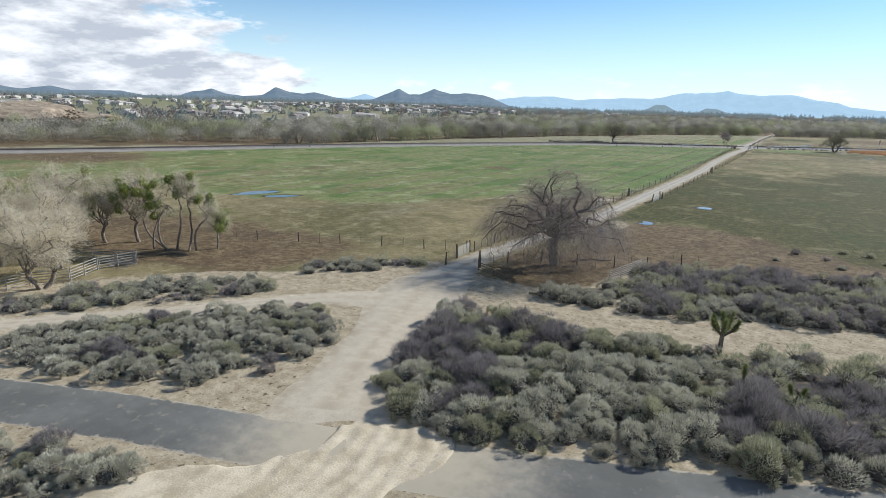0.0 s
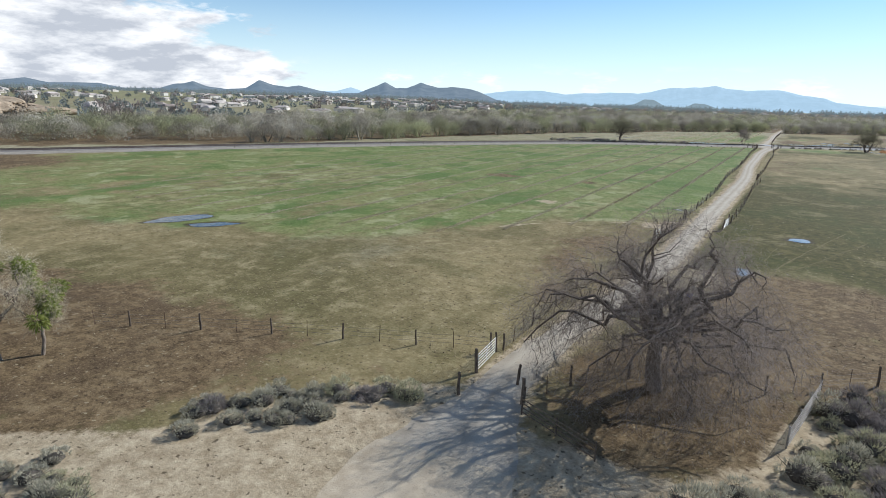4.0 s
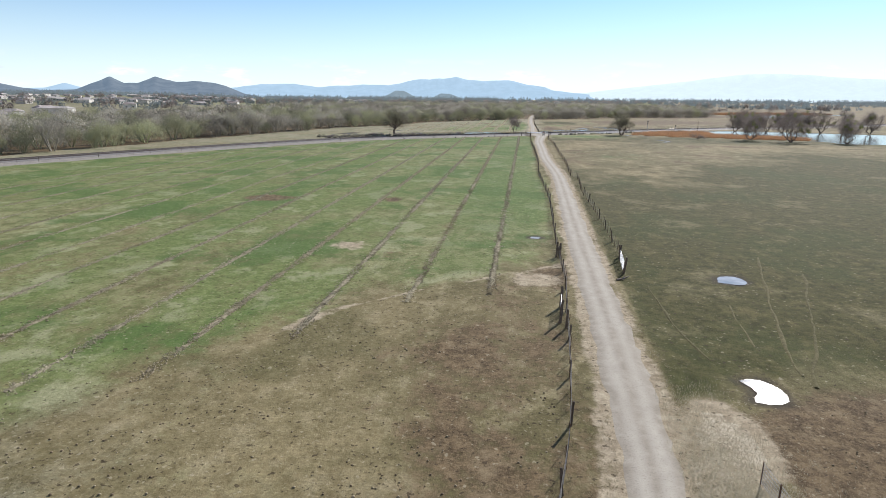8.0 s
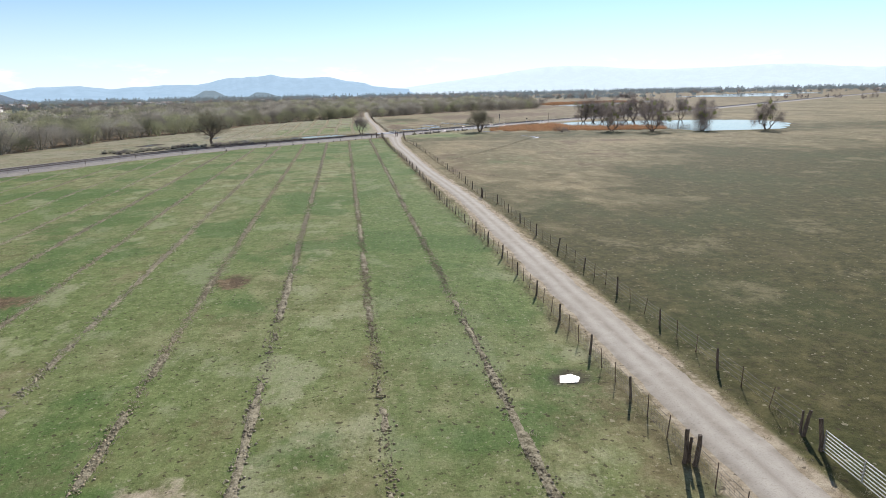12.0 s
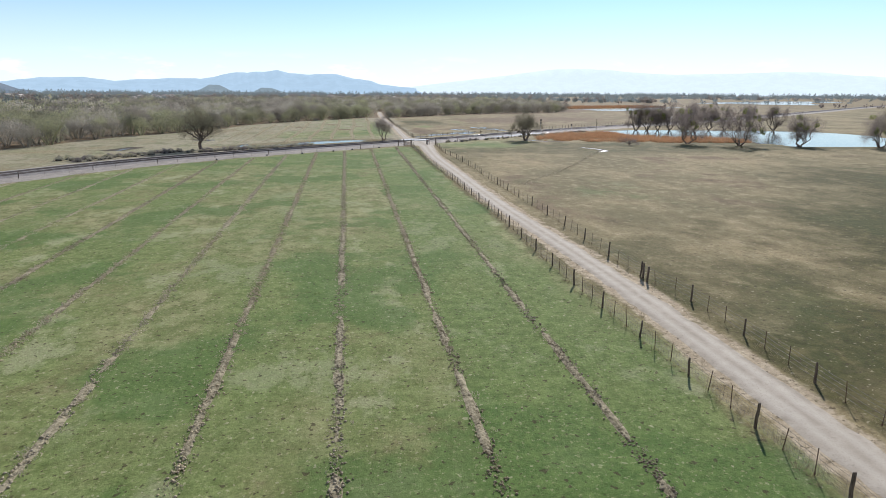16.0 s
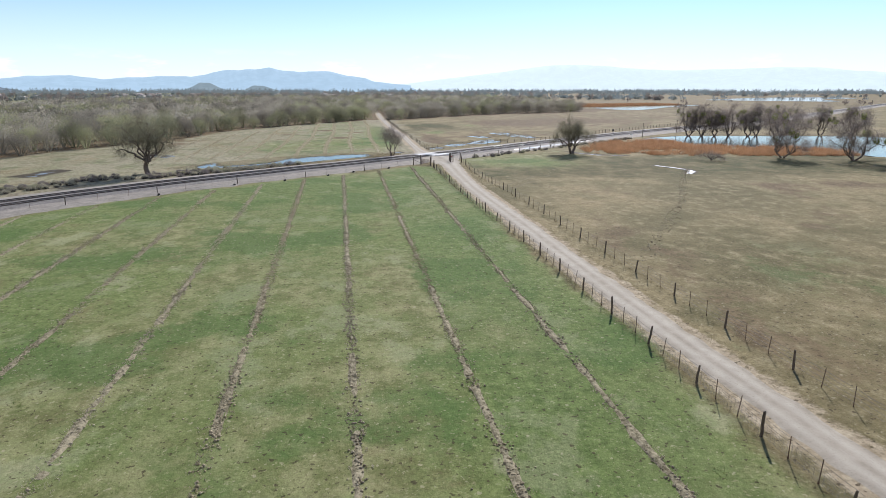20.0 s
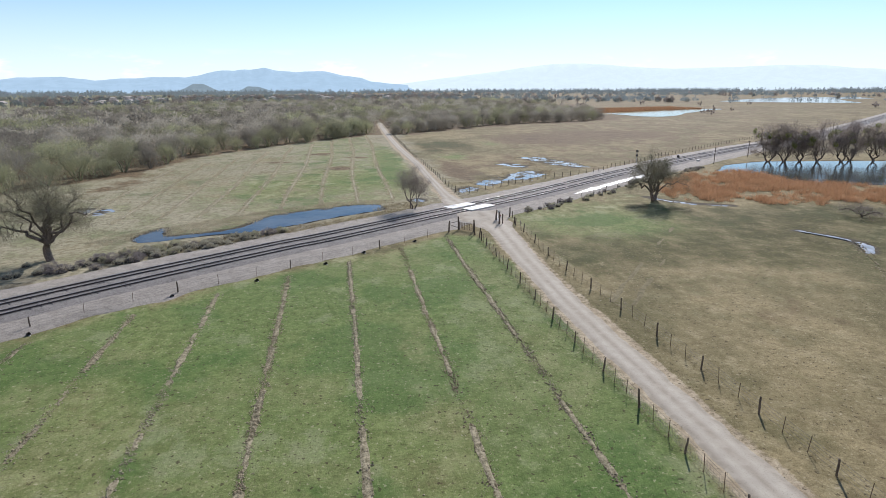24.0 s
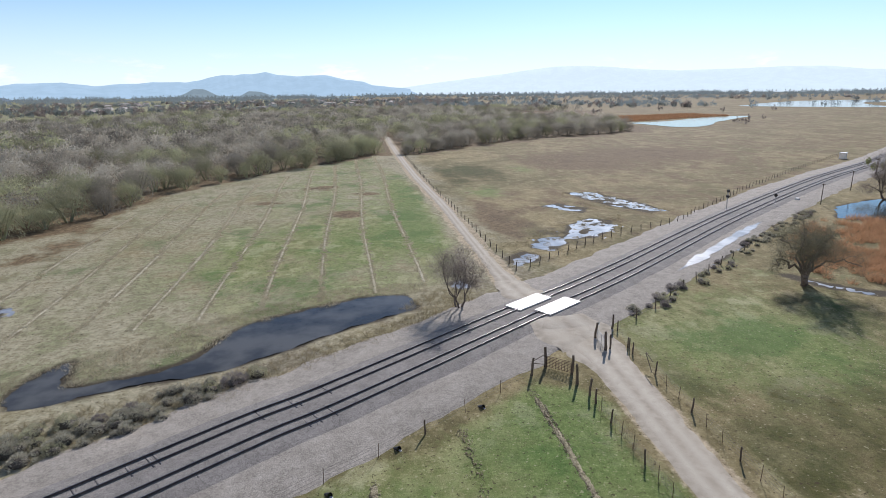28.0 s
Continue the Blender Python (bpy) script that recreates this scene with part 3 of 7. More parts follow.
def grow(seed, H, W, fork=0.22, radius=0.4, limbs=8, boughs=9, sprays=6, low=5.0, high=84.0, lean=(0.0, 0.0), droop=0.0, sparse=0.25, stems=1, crook=0.028, tip=0.035, bole=True, spread=(0.24, 0.44)):
    """A branching skeleton inside a rounded crown of height H and radius W: segments, and twig points with their directions."""
    r = random.Random(seed)
    segs, tips = [], []

    def run(p, q, n, r0, r1, wob, sag=0.0, bow=None):
        p, q = Vector(p), Vector(q)
        L, pts = (q - p).length, [p]
        b = bow if bow is not None else Vector((r.gauss(0, 1), r.gauss(0, 1), r.gauss(0.4, 0.6))) * L * 0.10
        for i in range(1, n + 1):
            t = i / n
            c = p.lerp(q, t) + b * 4 * t * (1 - t) + Vector((r.gauss(0, wob), r.gauss(0, wob), r.gauss(0, wob))) * L * (1 if i < n else 0.3)
            c.z = max(c.z - sag * L * t * t, 0.15)
            pts.append(c)
        for i in range(n):
            ra, rb = r0 + (r1 - r0) * i / n, r0 + (r1 - r0) * (i + 1) / n
            segs.append((tuple(pts[i]), tuple(pts[i + 1]), ra, rb))
        return pts

    def along(pts, t):
        f = t * (len(pts) - 1)
        i = min(int(f), len(pts) - 2)
        return pts[i].lerp(pts[i + 1], f - i), (pts[i + 1] - pts[i]).normalized()

    heads = []
    for s_ in range(stems):
        a = s_ * 6.28 / stems + 0.7
        off = 0.12 * W * (stems > 1)
        f = Vector((lean[0] * H * fork + off * math.cos(a) * 1.8, lean[1] * H * fork + off * math.sin(a) * 1.8, fork * H * r.uniform(0.85, 1.15)))
        if bole:
            run((off * math.cos(a) * 0.3, off * math.sin(a) * 0.3, -0.15), f, 5, radius, radius * 0.74, 0.014)
        heads.append(f)
    for i in range(limbs):
        f = heads[i % stems]
        az = i * 2.39996 + r.uniform(-0.3, 0.3)
        e = radians(low + (high - low) * ((i + 0.5) / limbs) ** 0.9 + r.uniform(-6, 6))
        k = r.uniform(0.72, 1.0)
        q = Vector((f.x * 0.6 + W * k * math.cos(e) * math.cos(az), f.y * 0.6 + W * k * math.cos(e) * math.sin(az), f.z + (H - f.z) * (0.10 + 0.86 * k * math.sin(e))))
        L1 = (q - f).length
        r1 = radius * r.uniform(0.34, 0.52) * min(1.0, math.sqrt(10.0 / limbs))
        bow = Vector((0, 0, 1)) * L1 * 0.16 * math.cos(e) + Vector((r.gauss(0, 1), r.gauss(0, 1), 0)) * L1 * 0.07
        limb = run(f, q, 8, r1, tip, crook, droop * 0.25 * math.cos(e), bow)
        for j in range(boughs):
            t = sparse + (1 - sparse) * ((j + r.random()) / boughs)
            p, d = along(limb, min(t, 0.999))
            side = d.orthogonal()
            side.rotate(Matrix.Rotation(r.uniform(0, 6.28), 3, d))
            L2 = L1 * r.uniform(*spread) * (1.15 - 0.5 * t)
            d2 = (d * 0.55 + side * 0.85 + Vector((0, 0, 0.25 - 0.55 * droop))).normalized()
            bough = run(p, p + d2 * L2, 4, max(0.018, r1 * 0.30 * (1.1 - 0.7 * t)), 0.012, 0.05 + crook * 0.6, droop * 0.5)
            for m in range(sprays):
                t3 = 0.25 + 0.75 * (m + r.random()) / sprays
                p3, d3 = along(bough, min(t3, 0.999))
                side = d3.orthogonal()
                side.rotate(Matrix.Rotation(r.uniform(0, 6.28), 3, d3))
                L3 = L2 * r.uniform(0.32, 0.62)
                d4 = (d3 * 0.6 + side * 0.8 + Vector((0, 0, 0.15 - 0.6 * droop))).normalized()
                sp = run(p3, p3 + d4 * L3, 2, 0.014, 0.007, 0.06, droop * 0.5)
                for c in sp[1:]:
                    tips.append((tuple(c), tuple(d4)))
            tips.extend((tuple(c), tuple(d2)) for c in bough[2:])
        tips.extend((tuple(c), tuple(d)) for c in limb[4:] for _ in range(2))
    return segs, tips


def twigs(tips, per, reach, width, length, seed, droop=0.0):
    """Blades round the twig tips."""
    r = np.random.default_rng(seed)
    P, D = np.array([t[0] for t in tips]), np.array([t[1] for t in tips])
    P, D = np.repeat(P, per, 0), np.repeat(D, per, 0)
    P = P + r.normal(size=P.shape) * reach
    P[:, 2] = np.maximum(P[:, 2], 0.15)
    D = D + r.normal(size=D.shape) * 0.7 - np.array([0, 0, droop])
    return blades(P, D, length, width, 0.0, seed)


def dome(n, rx, rz, seed, lump=0.25, low=0.05):
    """Points and outward directions on an uneven dome."""
    r = np.random.default_rng(seed)
    a, u = r.uniform(0, 2 * np.pi, n), r.uniform(low, 1, n)
    s = np.sqrt(np.maximum(0, 1 - u * u))
    N = np.c_[s * np.cos(a), s * np.sin(a), u]
    b = r.normal(size=(7, 3))
    b /= np.linalg.norm(b, axis=1, keepdims=True)
    k = 1 + lump * (np.max(N @ b.T, 1) ** 3 * 1.6 - 0.9) + r.normal(size=n) * 0.05
    return N * np.c_[rx * k, rx * k, rz * k], N


def water_sheet(name, poly, z, label, mat, wob=0.8, fr=0.25, seed=3, category="water"):
    """A water surface with an uneven shore."""
    P = spline(list(poly) + [poly[0]], 0.8)[:-1]
    n = sideways(np.vstack([P[-1:], P, P[:1]]))[1:-1]
    P = P + n * (fbm(P[:, 0], P[:, 1], fr, 4, seed) * wob)[:, None]
    bm = bmesh.new()
    f = bm.faces.new([bm.verts.new((x, y, z)) for x, y in P])
    if f.normal.z < 0:
        f.normal_flip()
    bmesh.ops.triangulate(bm, faces=[f])
    bm.normal_update()
    return single(name, bm, mat, label, category, "", "structure")


# ---- plan: lines and outlines in metres ----
ROAD = [(-23.6, 22.8, 3.8), (-25.4, 27.2, 3.8), (-28.0, 33.0, 3.1), (-30.3, 39.0, 2.9), (-32.6, 45.5, 4.6), (-34.4, 52.5, 4.6), (-35.4, 60.0, 2.32), (-35.9, 68.0, 1.76), (-35.4, 77.0, 1.52),
        (-34.2, 87.0, 1.44), (-33.3, 97.0, 1.44), (-33.0, 110.0, 1.66), (-33.0, 130.0, 1.66), (-33.1, 158.0, 1.66), (-33.0, 208.0, 1.56), (-33.7, 230.0, 1.56), (-35.3, 260.0, 1.56),
        (-36.0, 300.0, 1.66), (-36.6, 328.0, 1.75), (-36.2, 347.0, 1.93), (-35.6, 360.0, 2.3), (-35.1, 371.0, 2.8), (-35.4, 379.0, 4.2)]
ROAD_N = [(-38.9, 400.5, 2.2), (-39.3, 412.0, 1.3), (-39.3, 440.0, 1.2), (-39.2, 470.0, 1.3), (-40.6, 530.0, 1.3), (-40.6, 600.0, 1.4), (-40.2, 650.0, 1.5), (-39.0, 720.0, 1.5)]
SIDE_TRACK = [(-33.5, 45.5, 3.4), (-38.5, 43.2, 2.6), (-42.4, 39.5, 1.6), (-46.5, 34.3, 1.3), (-50.5, 28.5, 1.2), (-58.4, 18.7, 1.2), (-70.0, 4.0, 1.2), (-110.0, -45.0, 1.2)]
EAST_TRACK = [(-30.0, 48.5, 2.2), (-22.5, 50.4, 2.2), (-14.0, 52.0, 1.9), (-6.5, 53.9, 1.8), (1.0, 57.0, 1.9), (7.5, 60.2, 1.9), (25.0, 68.0, 1.9), (60.0, 84.0, 1.9)]
ASPHALT = [(-150.0, -31.0), (-90.0, -6.5), (-47.0, 11.4), (-36.0, 15.9), (-27.5, 18.9), (-19.5, 21.7), (-11.5, 24.9), (-3.0, 28.6), (8.0, 33.4), (30.0, 43.2), (90.0, 69.5)]
RAILWAY = [(-420.0, -240.0), (-330.0, -82.0), (-262.0, 48.0), (-228.0, 113.0), (-206.0, 166.0), (-186.0, 210.0), (-166.0, 249.0), (-145.0, 286.0), (-122.5, 320.0), (-101.0, 341.5), (-75.6, 361.2),
           (-65.8, 367.8), (-41.5, 385.8), (-19.2, 402.0), (29.0, 440.6), (90.0, 485.0), (160.0, 530.5), (260.0, 606.0), (420.0, 735.0), (700.0, 960.0), (1400.0, 1500.0)]
FENCE_W = [(-38.4, 69.0), (-38.7, 80.0), (-38.8, 89.0), (-37.4, 100.0), (-36.7, 112.0), (-36.5, 120.0), (-36.1, 130.0), (-36.4, 145.0), (-36.4, 180.0), (-37.1, 200.0), (-37.9, 218.0), (-37.8, 240.0),
           (-38.2, 262.0), (-38.7, 285.0), (-39.6, 310.0), (-40.1, 324.0), (-40.2, 350.0), (-40.4, 363.0)]
FENCE_E = [(-28.9, 141.2), (-28.8, 160.0), (-29.1, 178.0), (-29.4, 192.0), (-28.9, 212.0), (-30.1, 220.0), (-29.9, 246.0), (-30.3, 270.0), (-30.6, 290.0), (-30.6, 307.0), (-31.2, 328.0), (-32.2, 344.0), (-32.0, 357.0), (-31.4, 369.0)]
FENCE_S = [(-39.2, 68.4), (-46.4, 65.1), (-47.6, 64.6), (-53.5, 61.8), (-62.0, 57.5), (-72.0, 52.0)]
PASTURE = [(-36.2, 136.0), (-44.0, 130.0), (-51.0, 124.0), (-57.0, 118.0), (-60.0, 112.0), (-66.0, 104.0), (-71.0, 95.0), (-80.0, 86.0), (-100.0, 79.0), (-140.0, 66.0), (-190.0, 50.0), (-228.0, 98.0), (-202.0, 160.0),
           (-180.0, 206.0), (-160.0, 246.0), (-138.0, 284.0), (-116.0, 314.0), (-96.0, 334.0), (-72.0, 352.0), (-45.0, 369.0), (-38.5, 364.0), (-37.5, 250.0), (-36.2, 180.0)]
SAND = [(-700.0, -700.0), (700.0, -700.0), (700.0, 300.0), (60.0, 118.0), (10.0, 87.0), (-8.0, 75.5), (-17.5, 71.0), (-19.0, 63.0), (-24.0, 58.5), (-31.0, 58.5), (-39.0, 61.5), (-46.0, 55.0), (-51.0, 47.0), (-61.0, 37.5), (-67.0, 28.0), (-82.0, 10.0), (-140.0, -50.0), (-400.0, -200.0)]
WOODS = [(-420.0, -40.0), (-330.0, 10.0), (-285.0, 70.0), (-244.0, 130.0), (-216.0, 176.0), (-202.0, 215.0), (-192.0, 262.0), (-183.0, 310.0), (-170.0, 360.0), (-152.0, 424.0), (-130.0, 456.0), (-121.0, 500.0), (-99.0, 540.0),
         (-62.0, 585.0), (-46.0, 604.0), (-28.0, 602.0), (32.0, 668.0), (130.0, 712.0), (175.0, 760.0), (165.0, 860.0), (260.0, 1080.0), (220.0, 1190.0), (60.0, 1260.0), (-140.0, 1230.0), (-330.0, 1120.0), (-480.0, 960.0), (-400.0, 520.0), (-330.0, 300.0), (-345.0, 120.0)]
REEDS = [(12.0, 395.0), (14.5, 404.0), (20.0, 413.0), (33.0, 424.0), (50.0, 437.0), (60.0, 428.0), (58.0, 412.0), (68.0, 404.0), (88.0, 396.0), (96.0, 385.0), (90.0, 372.0), (70.0, 374.0), (52.0, 378.5), (38.0, 380.0), (24.0, 384.5), (15.0, 389.5)]
LAKE = [(51.0, 434.0), (62.0, 446.0), (80.0, 453.0), (115.0, 448.0), (145.0, 441.0), (166.0, 430.0), (172.0, 406.0), (160.0, 380.0), (132.0, 354.0), (100.0, 356.0), (94.0, 372.0), (97.0, 386.0), (88.0, 397.0), (67.0, 405.0), (57.5, 413.0), (59.0, 427.0)]
POND = [(-98.5, 371.5), (-100.0, 374.0), (-99.4, 378.9), (-97.0, 382.2), (-95.6, 376.0), (-92.8, 375.4), (-89.0, 376.9), (-84.3, 378.8), (-82.0, 382.5), (-80.0, 388.3), (-76.0, 391.8), (-68.5, 395.6), (-62.1, 398.4), (-56.5, 398.0), (-55.1, 392.8), (-61.5, 388.6), (-67.3, 385.0), (-74.0, 379.9), (-80.5, 376.4), (-89.3, 374.4), (-94.0, 372.5)]
POOLS = [[(-117.3, 396.8), (-121.5, 404.2), (-118.0, 404.6), (-114.6, 402.2), (-114.0, 398.6)], [(-35.4, 414.5), (-31.5, 418.5), (-29.6, 416.0), (-31.0, 411.8), (-34.4, 411.0)], [(-28.6, 421.5), (-25.0, 428.0), (-20.5, 428.5), (-20.8, 423.5), (-25.5, 418.5)],
         [(-19.5, 427.0), (-14.5, 438.5), (-7.0, 444.5), (-3.5, 441.5), (-6.0, 434.0), (-13.5, 427.0)], [(0.5, 481.0), (8.0, 479.5), (15.0, 458.0), (15.2, 450.5), (10.5, 449.0), (5.0, 459.0)],
         [(-13.0, 462.0), (-8.0, 464.0), (-3.0, 457.0), (-6.0, 452.0)], [(-48.6, 402.5), (-46.0, 404.0), (-45.0, 400.5), (-47.4, 399.5)], [(-20.5, 394.8), (-9.5, 401.4), (2.0, 410.0), (12.5, 416.8), (12.0, 414.5), (0.0, 405.0), (-8.0, 399.0), (-17.0, 393.6)],
         [(-137.0, 362.0), (-134.0, 374.0), (-129.5, 372.0), (-131.0, 360.0)], [(8.6, 396.0), (10.5, 391.5), (15.0, 386.5), (21.5, 383.2), (21.0, 382.0), (13.0, 385.4), (8.4, 390.5), (6.8, 396.5)]]
PASTURE_POOLS = [[(17.4, 360.0), (18.6, 357.4), (20.4, 354.0), (21.0, 351.0), (20.2, 348.6), (17.4, 344.4), (18.6, 344.2), (21.6, 347.4), (22.2, 350.6), (21.4, 354.0), (19.4, 357.6), (18.2, 360.2)], [(-39.8, 149.2), (-39.5, 150.0), (-38.7, 150.1), (-38.2, 149.5), (-38.9, 149.0)], [(-104.5, 79.0), (-105.5, 84.0), (-103.0, 89.5), (-100.5, 88.5), (-101.5, 83.0)], [(-98.5, 83.0), (-96.5, 86.5), (-93.0, 88.5), (-93.6, 85.5), (-96.5, 82.5)]]
STOCK_POOLS = [[(-25.3, 109.0), (-24.4, 109.5), (-23.4, 108.9), (-22.9, 107.6), (-23.1, 106.4), (-23.9, 105.9), (-25.4, 106.1), (-24.7, 107.2), (-24.8, 108.0)], [(-20.0, 132.4), (-19.4, 134.4), (-17.6, 134.8), (-16.8, 133.0), (-18.0, 131.8)]]
BRUSH_P1 = [(-47.5, 15.6), (-56.3, 18.3), (-49.7, 26.8), (-40.0, 38.0), (-34.6, 38.2), (-32.2, 33.0), (-31.4, 27.0), (-34.6, 21.9)]
BRUSH_P2 = [(-60.2, 20.0), (-64.5, 22.0), (-63.5, 28.5), (-59.5, 35.6), (-50.4, 43.1), (-46.2, 39.6), (-52.4, 30.8)]
BRUSH_P3 = [(-50.2, 45.6), (-51.2, 50.0), (-47.2, 55.0), (-41.2, 60.2), (-40.0, 58.4), (-44.4, 51.6)]
BRUSH_P4 = [(-23.0, 27.2), (-24.6, 33.4), (-26.4, 38.2), (-27.2, 46.6), (-22.6, 47.2), (-12.0, 48.6), (-4.7, 50.0), (8.2, 55.8), (30.0, 65.0), (34.0, 47.0), (10.0, 37.5), (-2.6, 32.2), (-16.0, 26.9)]
BRUSH_P5 = [(-23.6, 54.6), (-19.0, 55.2), (-8.4, 58.2), (-2.2, 61.0), (5.2, 64.0), (30.0, 75.0), (50.0, 100.0), (12.0, 86.0), (-4.0, 80.5), (-15.8, 75.0), (-16.2, 68.4), (-19.0, 60.4), (-23.2, 57.4)]
BRUSH_P6 = [(-37.6, 10.4), (-36.6, 11.6), (-29.6, 14.1), (-27.6, 12.6), (-28.6, 9.6), (-33.0, 7.0), (-45.0, 3.0), (-50.0, 5.0)]

C_road, C_road_n, C_side, C_east = spline(ROAD, 0.7), spline(ROAD_N, 1.0), spline(SIDE_TRACK, 0.8), spline(EAST_TRACK, 0.8)
C_asph, C_rail = spline(ASPHALT, 1.5), spline(RAILWAY, 1.5)
RAIL_N = sideways(C_rail)
BED = 0.55


def furrow_x(i, y):
    return -43.8 - 7.6 * i - (y - 130.0) / 200.0 * (1.8 + 0.8 * i)


def rise(x, y):
    """The land climbs gently under the town."""
    az = np.degrees(np.arctan2(x, y))
    return 10.0 * ramp(np.hypot(x, y), 480, 2000) * ramp(-az, 22, 36)


# ---- ground: one sheet to the horizon ----
def lines(lo, hi, d, far):
    a = [lo + d * i for i in range(int((hi - lo) / d) + 1)]
    s, x = d, a[-1]
    while x < far:
        s *= 1.13
        x += s
        a.append(x)
    s, x = d, lo
    while x > -far:
        s *= 1.13
        x -= s
        a.insert(0, x)
    return np.array(a)


def fields(x, y):
    """How lush, bare, sandy and wet the ground is at each place."""
    n1, n2 = fbm(x, y, 0.02, 3, 1), fbm(x, y, 0.06, 3, 5)
    blob = lambda cx, cy, rx, ry: np.exp(-((x - cx) / rx) ** 2 - ((y - cy) / ry) ** 2)
    sp = poly_sd(x, y, PASTURE)
    lush = 0.18 + 0.62 * ramp(sp + 4 * n2, -3, 5) * (0.72 + 0.28 * ramp(y, 95, 190) + 0.30 * ramp(y, 290, 350))
    lush = lush - 0.10 * ramp(-x, 60, 130) * ramp(-y, -190, -100)
    west = ramp(-x, 36.5, 38.5)
    lush += west * 0.06 * ramp(y, 64, 84) * ramp(-y, -128, -96) * ramp(-x, 44, 60)
    east = ramp(x, -31.5, -29.5)
    e_lush = 0.40 * ramp(y, 100, 118) * ramp(-y, -230, -150) + 0.10 + 0.28 * ramp(y, 318, 350) * ramp(-x, -40, 5) + 0.5 * blob(-18, 207, 6, 9) + 0.55 * blob(-14, 374, 15, 14) + 0.35 * blob(-10, 270, 10, 16)
    lush = lush * (1 - east) + e_lush * east
    strip = np.floor((-43.8 - x - (y - 130.0) / 200.0 * 1.8) / (7.6 + (y - 130.0) / 200.0 * 0.8))
    lush += ramp(sp, 0, 3) * (0.10 * np.sin(strip * 2.7 + 1.0) + 0.34 * (strip < 0) * ramp(y, 140, 160) + 0.12 * (strip == 0))
    rail = np.interp(x, C_rail[:, 0], C_rail[:, 1])
    beyond = ramp(y - rail, 4, 10)
    n_lush = 0.17 + 0.34 * ramp(-x, 42, 60) - 0.14 * ramp(-x, 72, 96) + 1.0 * blob(-48, 472, 4.5, 55) + 0.35 * blob(-60, 440, 14, 22) + 0.30 * blob(-85, 425, 10, 16) + 0.6 * blob(-23, 488, 7, 13) + 0.5 * blob(3, 537, 6, 14)
    n_lush = n_lush * ramp(y - rail, 15, 26)
    lush = lush * (1 - beyond) + n_lush * beyond
    far_nw = ramp(np.hypot(x, y), 900, 1300) * ramp(-np.degrees(np.arctan2(x, y)), -5, 10)
    lush = lush + 0.10 * far_nw
    soil = 0.35 * blob(-48, 104, 13, 16) + 0.42 * blob(-42, 119, 7, 13) + 1.15 * blob(-72, 48, 20, 12) + 0.35 * blob(-58, 58, 14, 7) + 0.20 * blob(-48, 70, 16, 7)
    soil += 0.9 * blob(-88, 47, 20, 9) + 0.2 * blob(-74, 56, 12, 8)
    soil += 1.3 * blob(-13, 89, 19, 14) + 0.7 * blob(2, 95, 18, 11) + 1.0 * blob(-25, 67, 9, 11) + 0.8 * blob(-37.4, 132, 2.5, 5)
    soil += beyond * (0.04 + 0.12 * n1 + 0.14 * ramp(x, -42, -25) + 1.0 * blob(-66, 462, 5, 5) + 0.9 * blob(-74, 505, 7, 5) + 0.8 * blob(-60, 492, 6, 3.5) + 0.7 * blob(-88, 482, 8, 4) + 0.35 * blob(-120, 446, 10, 30) + 0.25 * blob(-10, 470, 30, 30) + 0.6 * blob(29, 556, 20, 26) + 0.5 * blob(-30, 447, 6, 18) + 0.45 * blob(80, 575, 30, 22) + 0.3 * blob(-128, 425, 6, 34) + 0.22 * ramp(x, -30, 60))
    soil += east * (0.10 * ramp(y, 106, 120) + 0.17 * ramp(y, 180, 230) - 0.20 * ramp(y, 320, 345)) + 0.8 * ramp(poly_sd(x, y, WOODS), -6, 4)
    soil += 0.9 * blob(-65.2, 176, 2.4, 3.4) + 1.0 * blob(-89.5, 173, 5.0, 3.8) + 0.5 * blob(-56, 137, 3, 3)
    soil += 0.9 * blob(-17, 100, 10, 9) + 0.25 * blob(-42, 92, 6, 14)
    ss = poly_sd(x, y, SAND)
    sand = 0.75 * ramp(ss + 1.5 * n2, -3.0, 1.5)
    dr = np.minimum(line_d(x, y, C_road[::6]), line_d(x, y, C_road_n[::8]))
    sand = np.maximum(sand, 0.62 * ramp(-dr, -3.6, -2.2))
    sand = np.maximum(sand, np.maximum(0.80 * ramp(-line_d(x, y, C_side[::6]), -3.0, -1.6), 0.72 * ramp(-line_d(x, y, C_east[::6]), -2.6, -1.3)))
    sand = np.maximum(sand, 0.76 * blob(-38.8, 130.0, 3.2, 3.4))
    sand = np.maximum(sand, 0.58 * ramp(-line_d(x, y, np.array(PASTURE[:5])) + 2.4 * n2, -1.7, 0.2))
    sand = np.maximum(sand, 0.60 * blob(-62.5, 141, 3.8, 4.4))
    sand = np.maximum(sand, np.minimum(0.80, 1.2 * np.maximum(blob(-29.8, 93, 3.4, 10.0), blob(-28.4, 101, 2.6, 5))))
    soil = np.maximum(soil, 1.0 * np.maximum(blob(-206, 100, 26, 22), blob(-232, 84, 24, 18)))
    d_rail = np.abs(y - rail) * 0.8
    sand = np.maximum(sand, 0.45 * ramp(-d_rail, -11.5, -8.5))
    wet = 0 * x
    for P in (POND, LAKE, *POOLS, *PASTURE_POOLS, *STOCK_POOLS):
        wet = np.maximum(wet, ramp(poly_sd(x, y, P), -2.6, 1.0))
    wet = np.maximum(wet, 0.55 * np.maximum(blob(-18, 432, 18, 16), blob(8, 466, 12, 18)))
    soil = soil + east * (1 - beyond) * 0.5 * n2 * ramp(y, 110, 150)
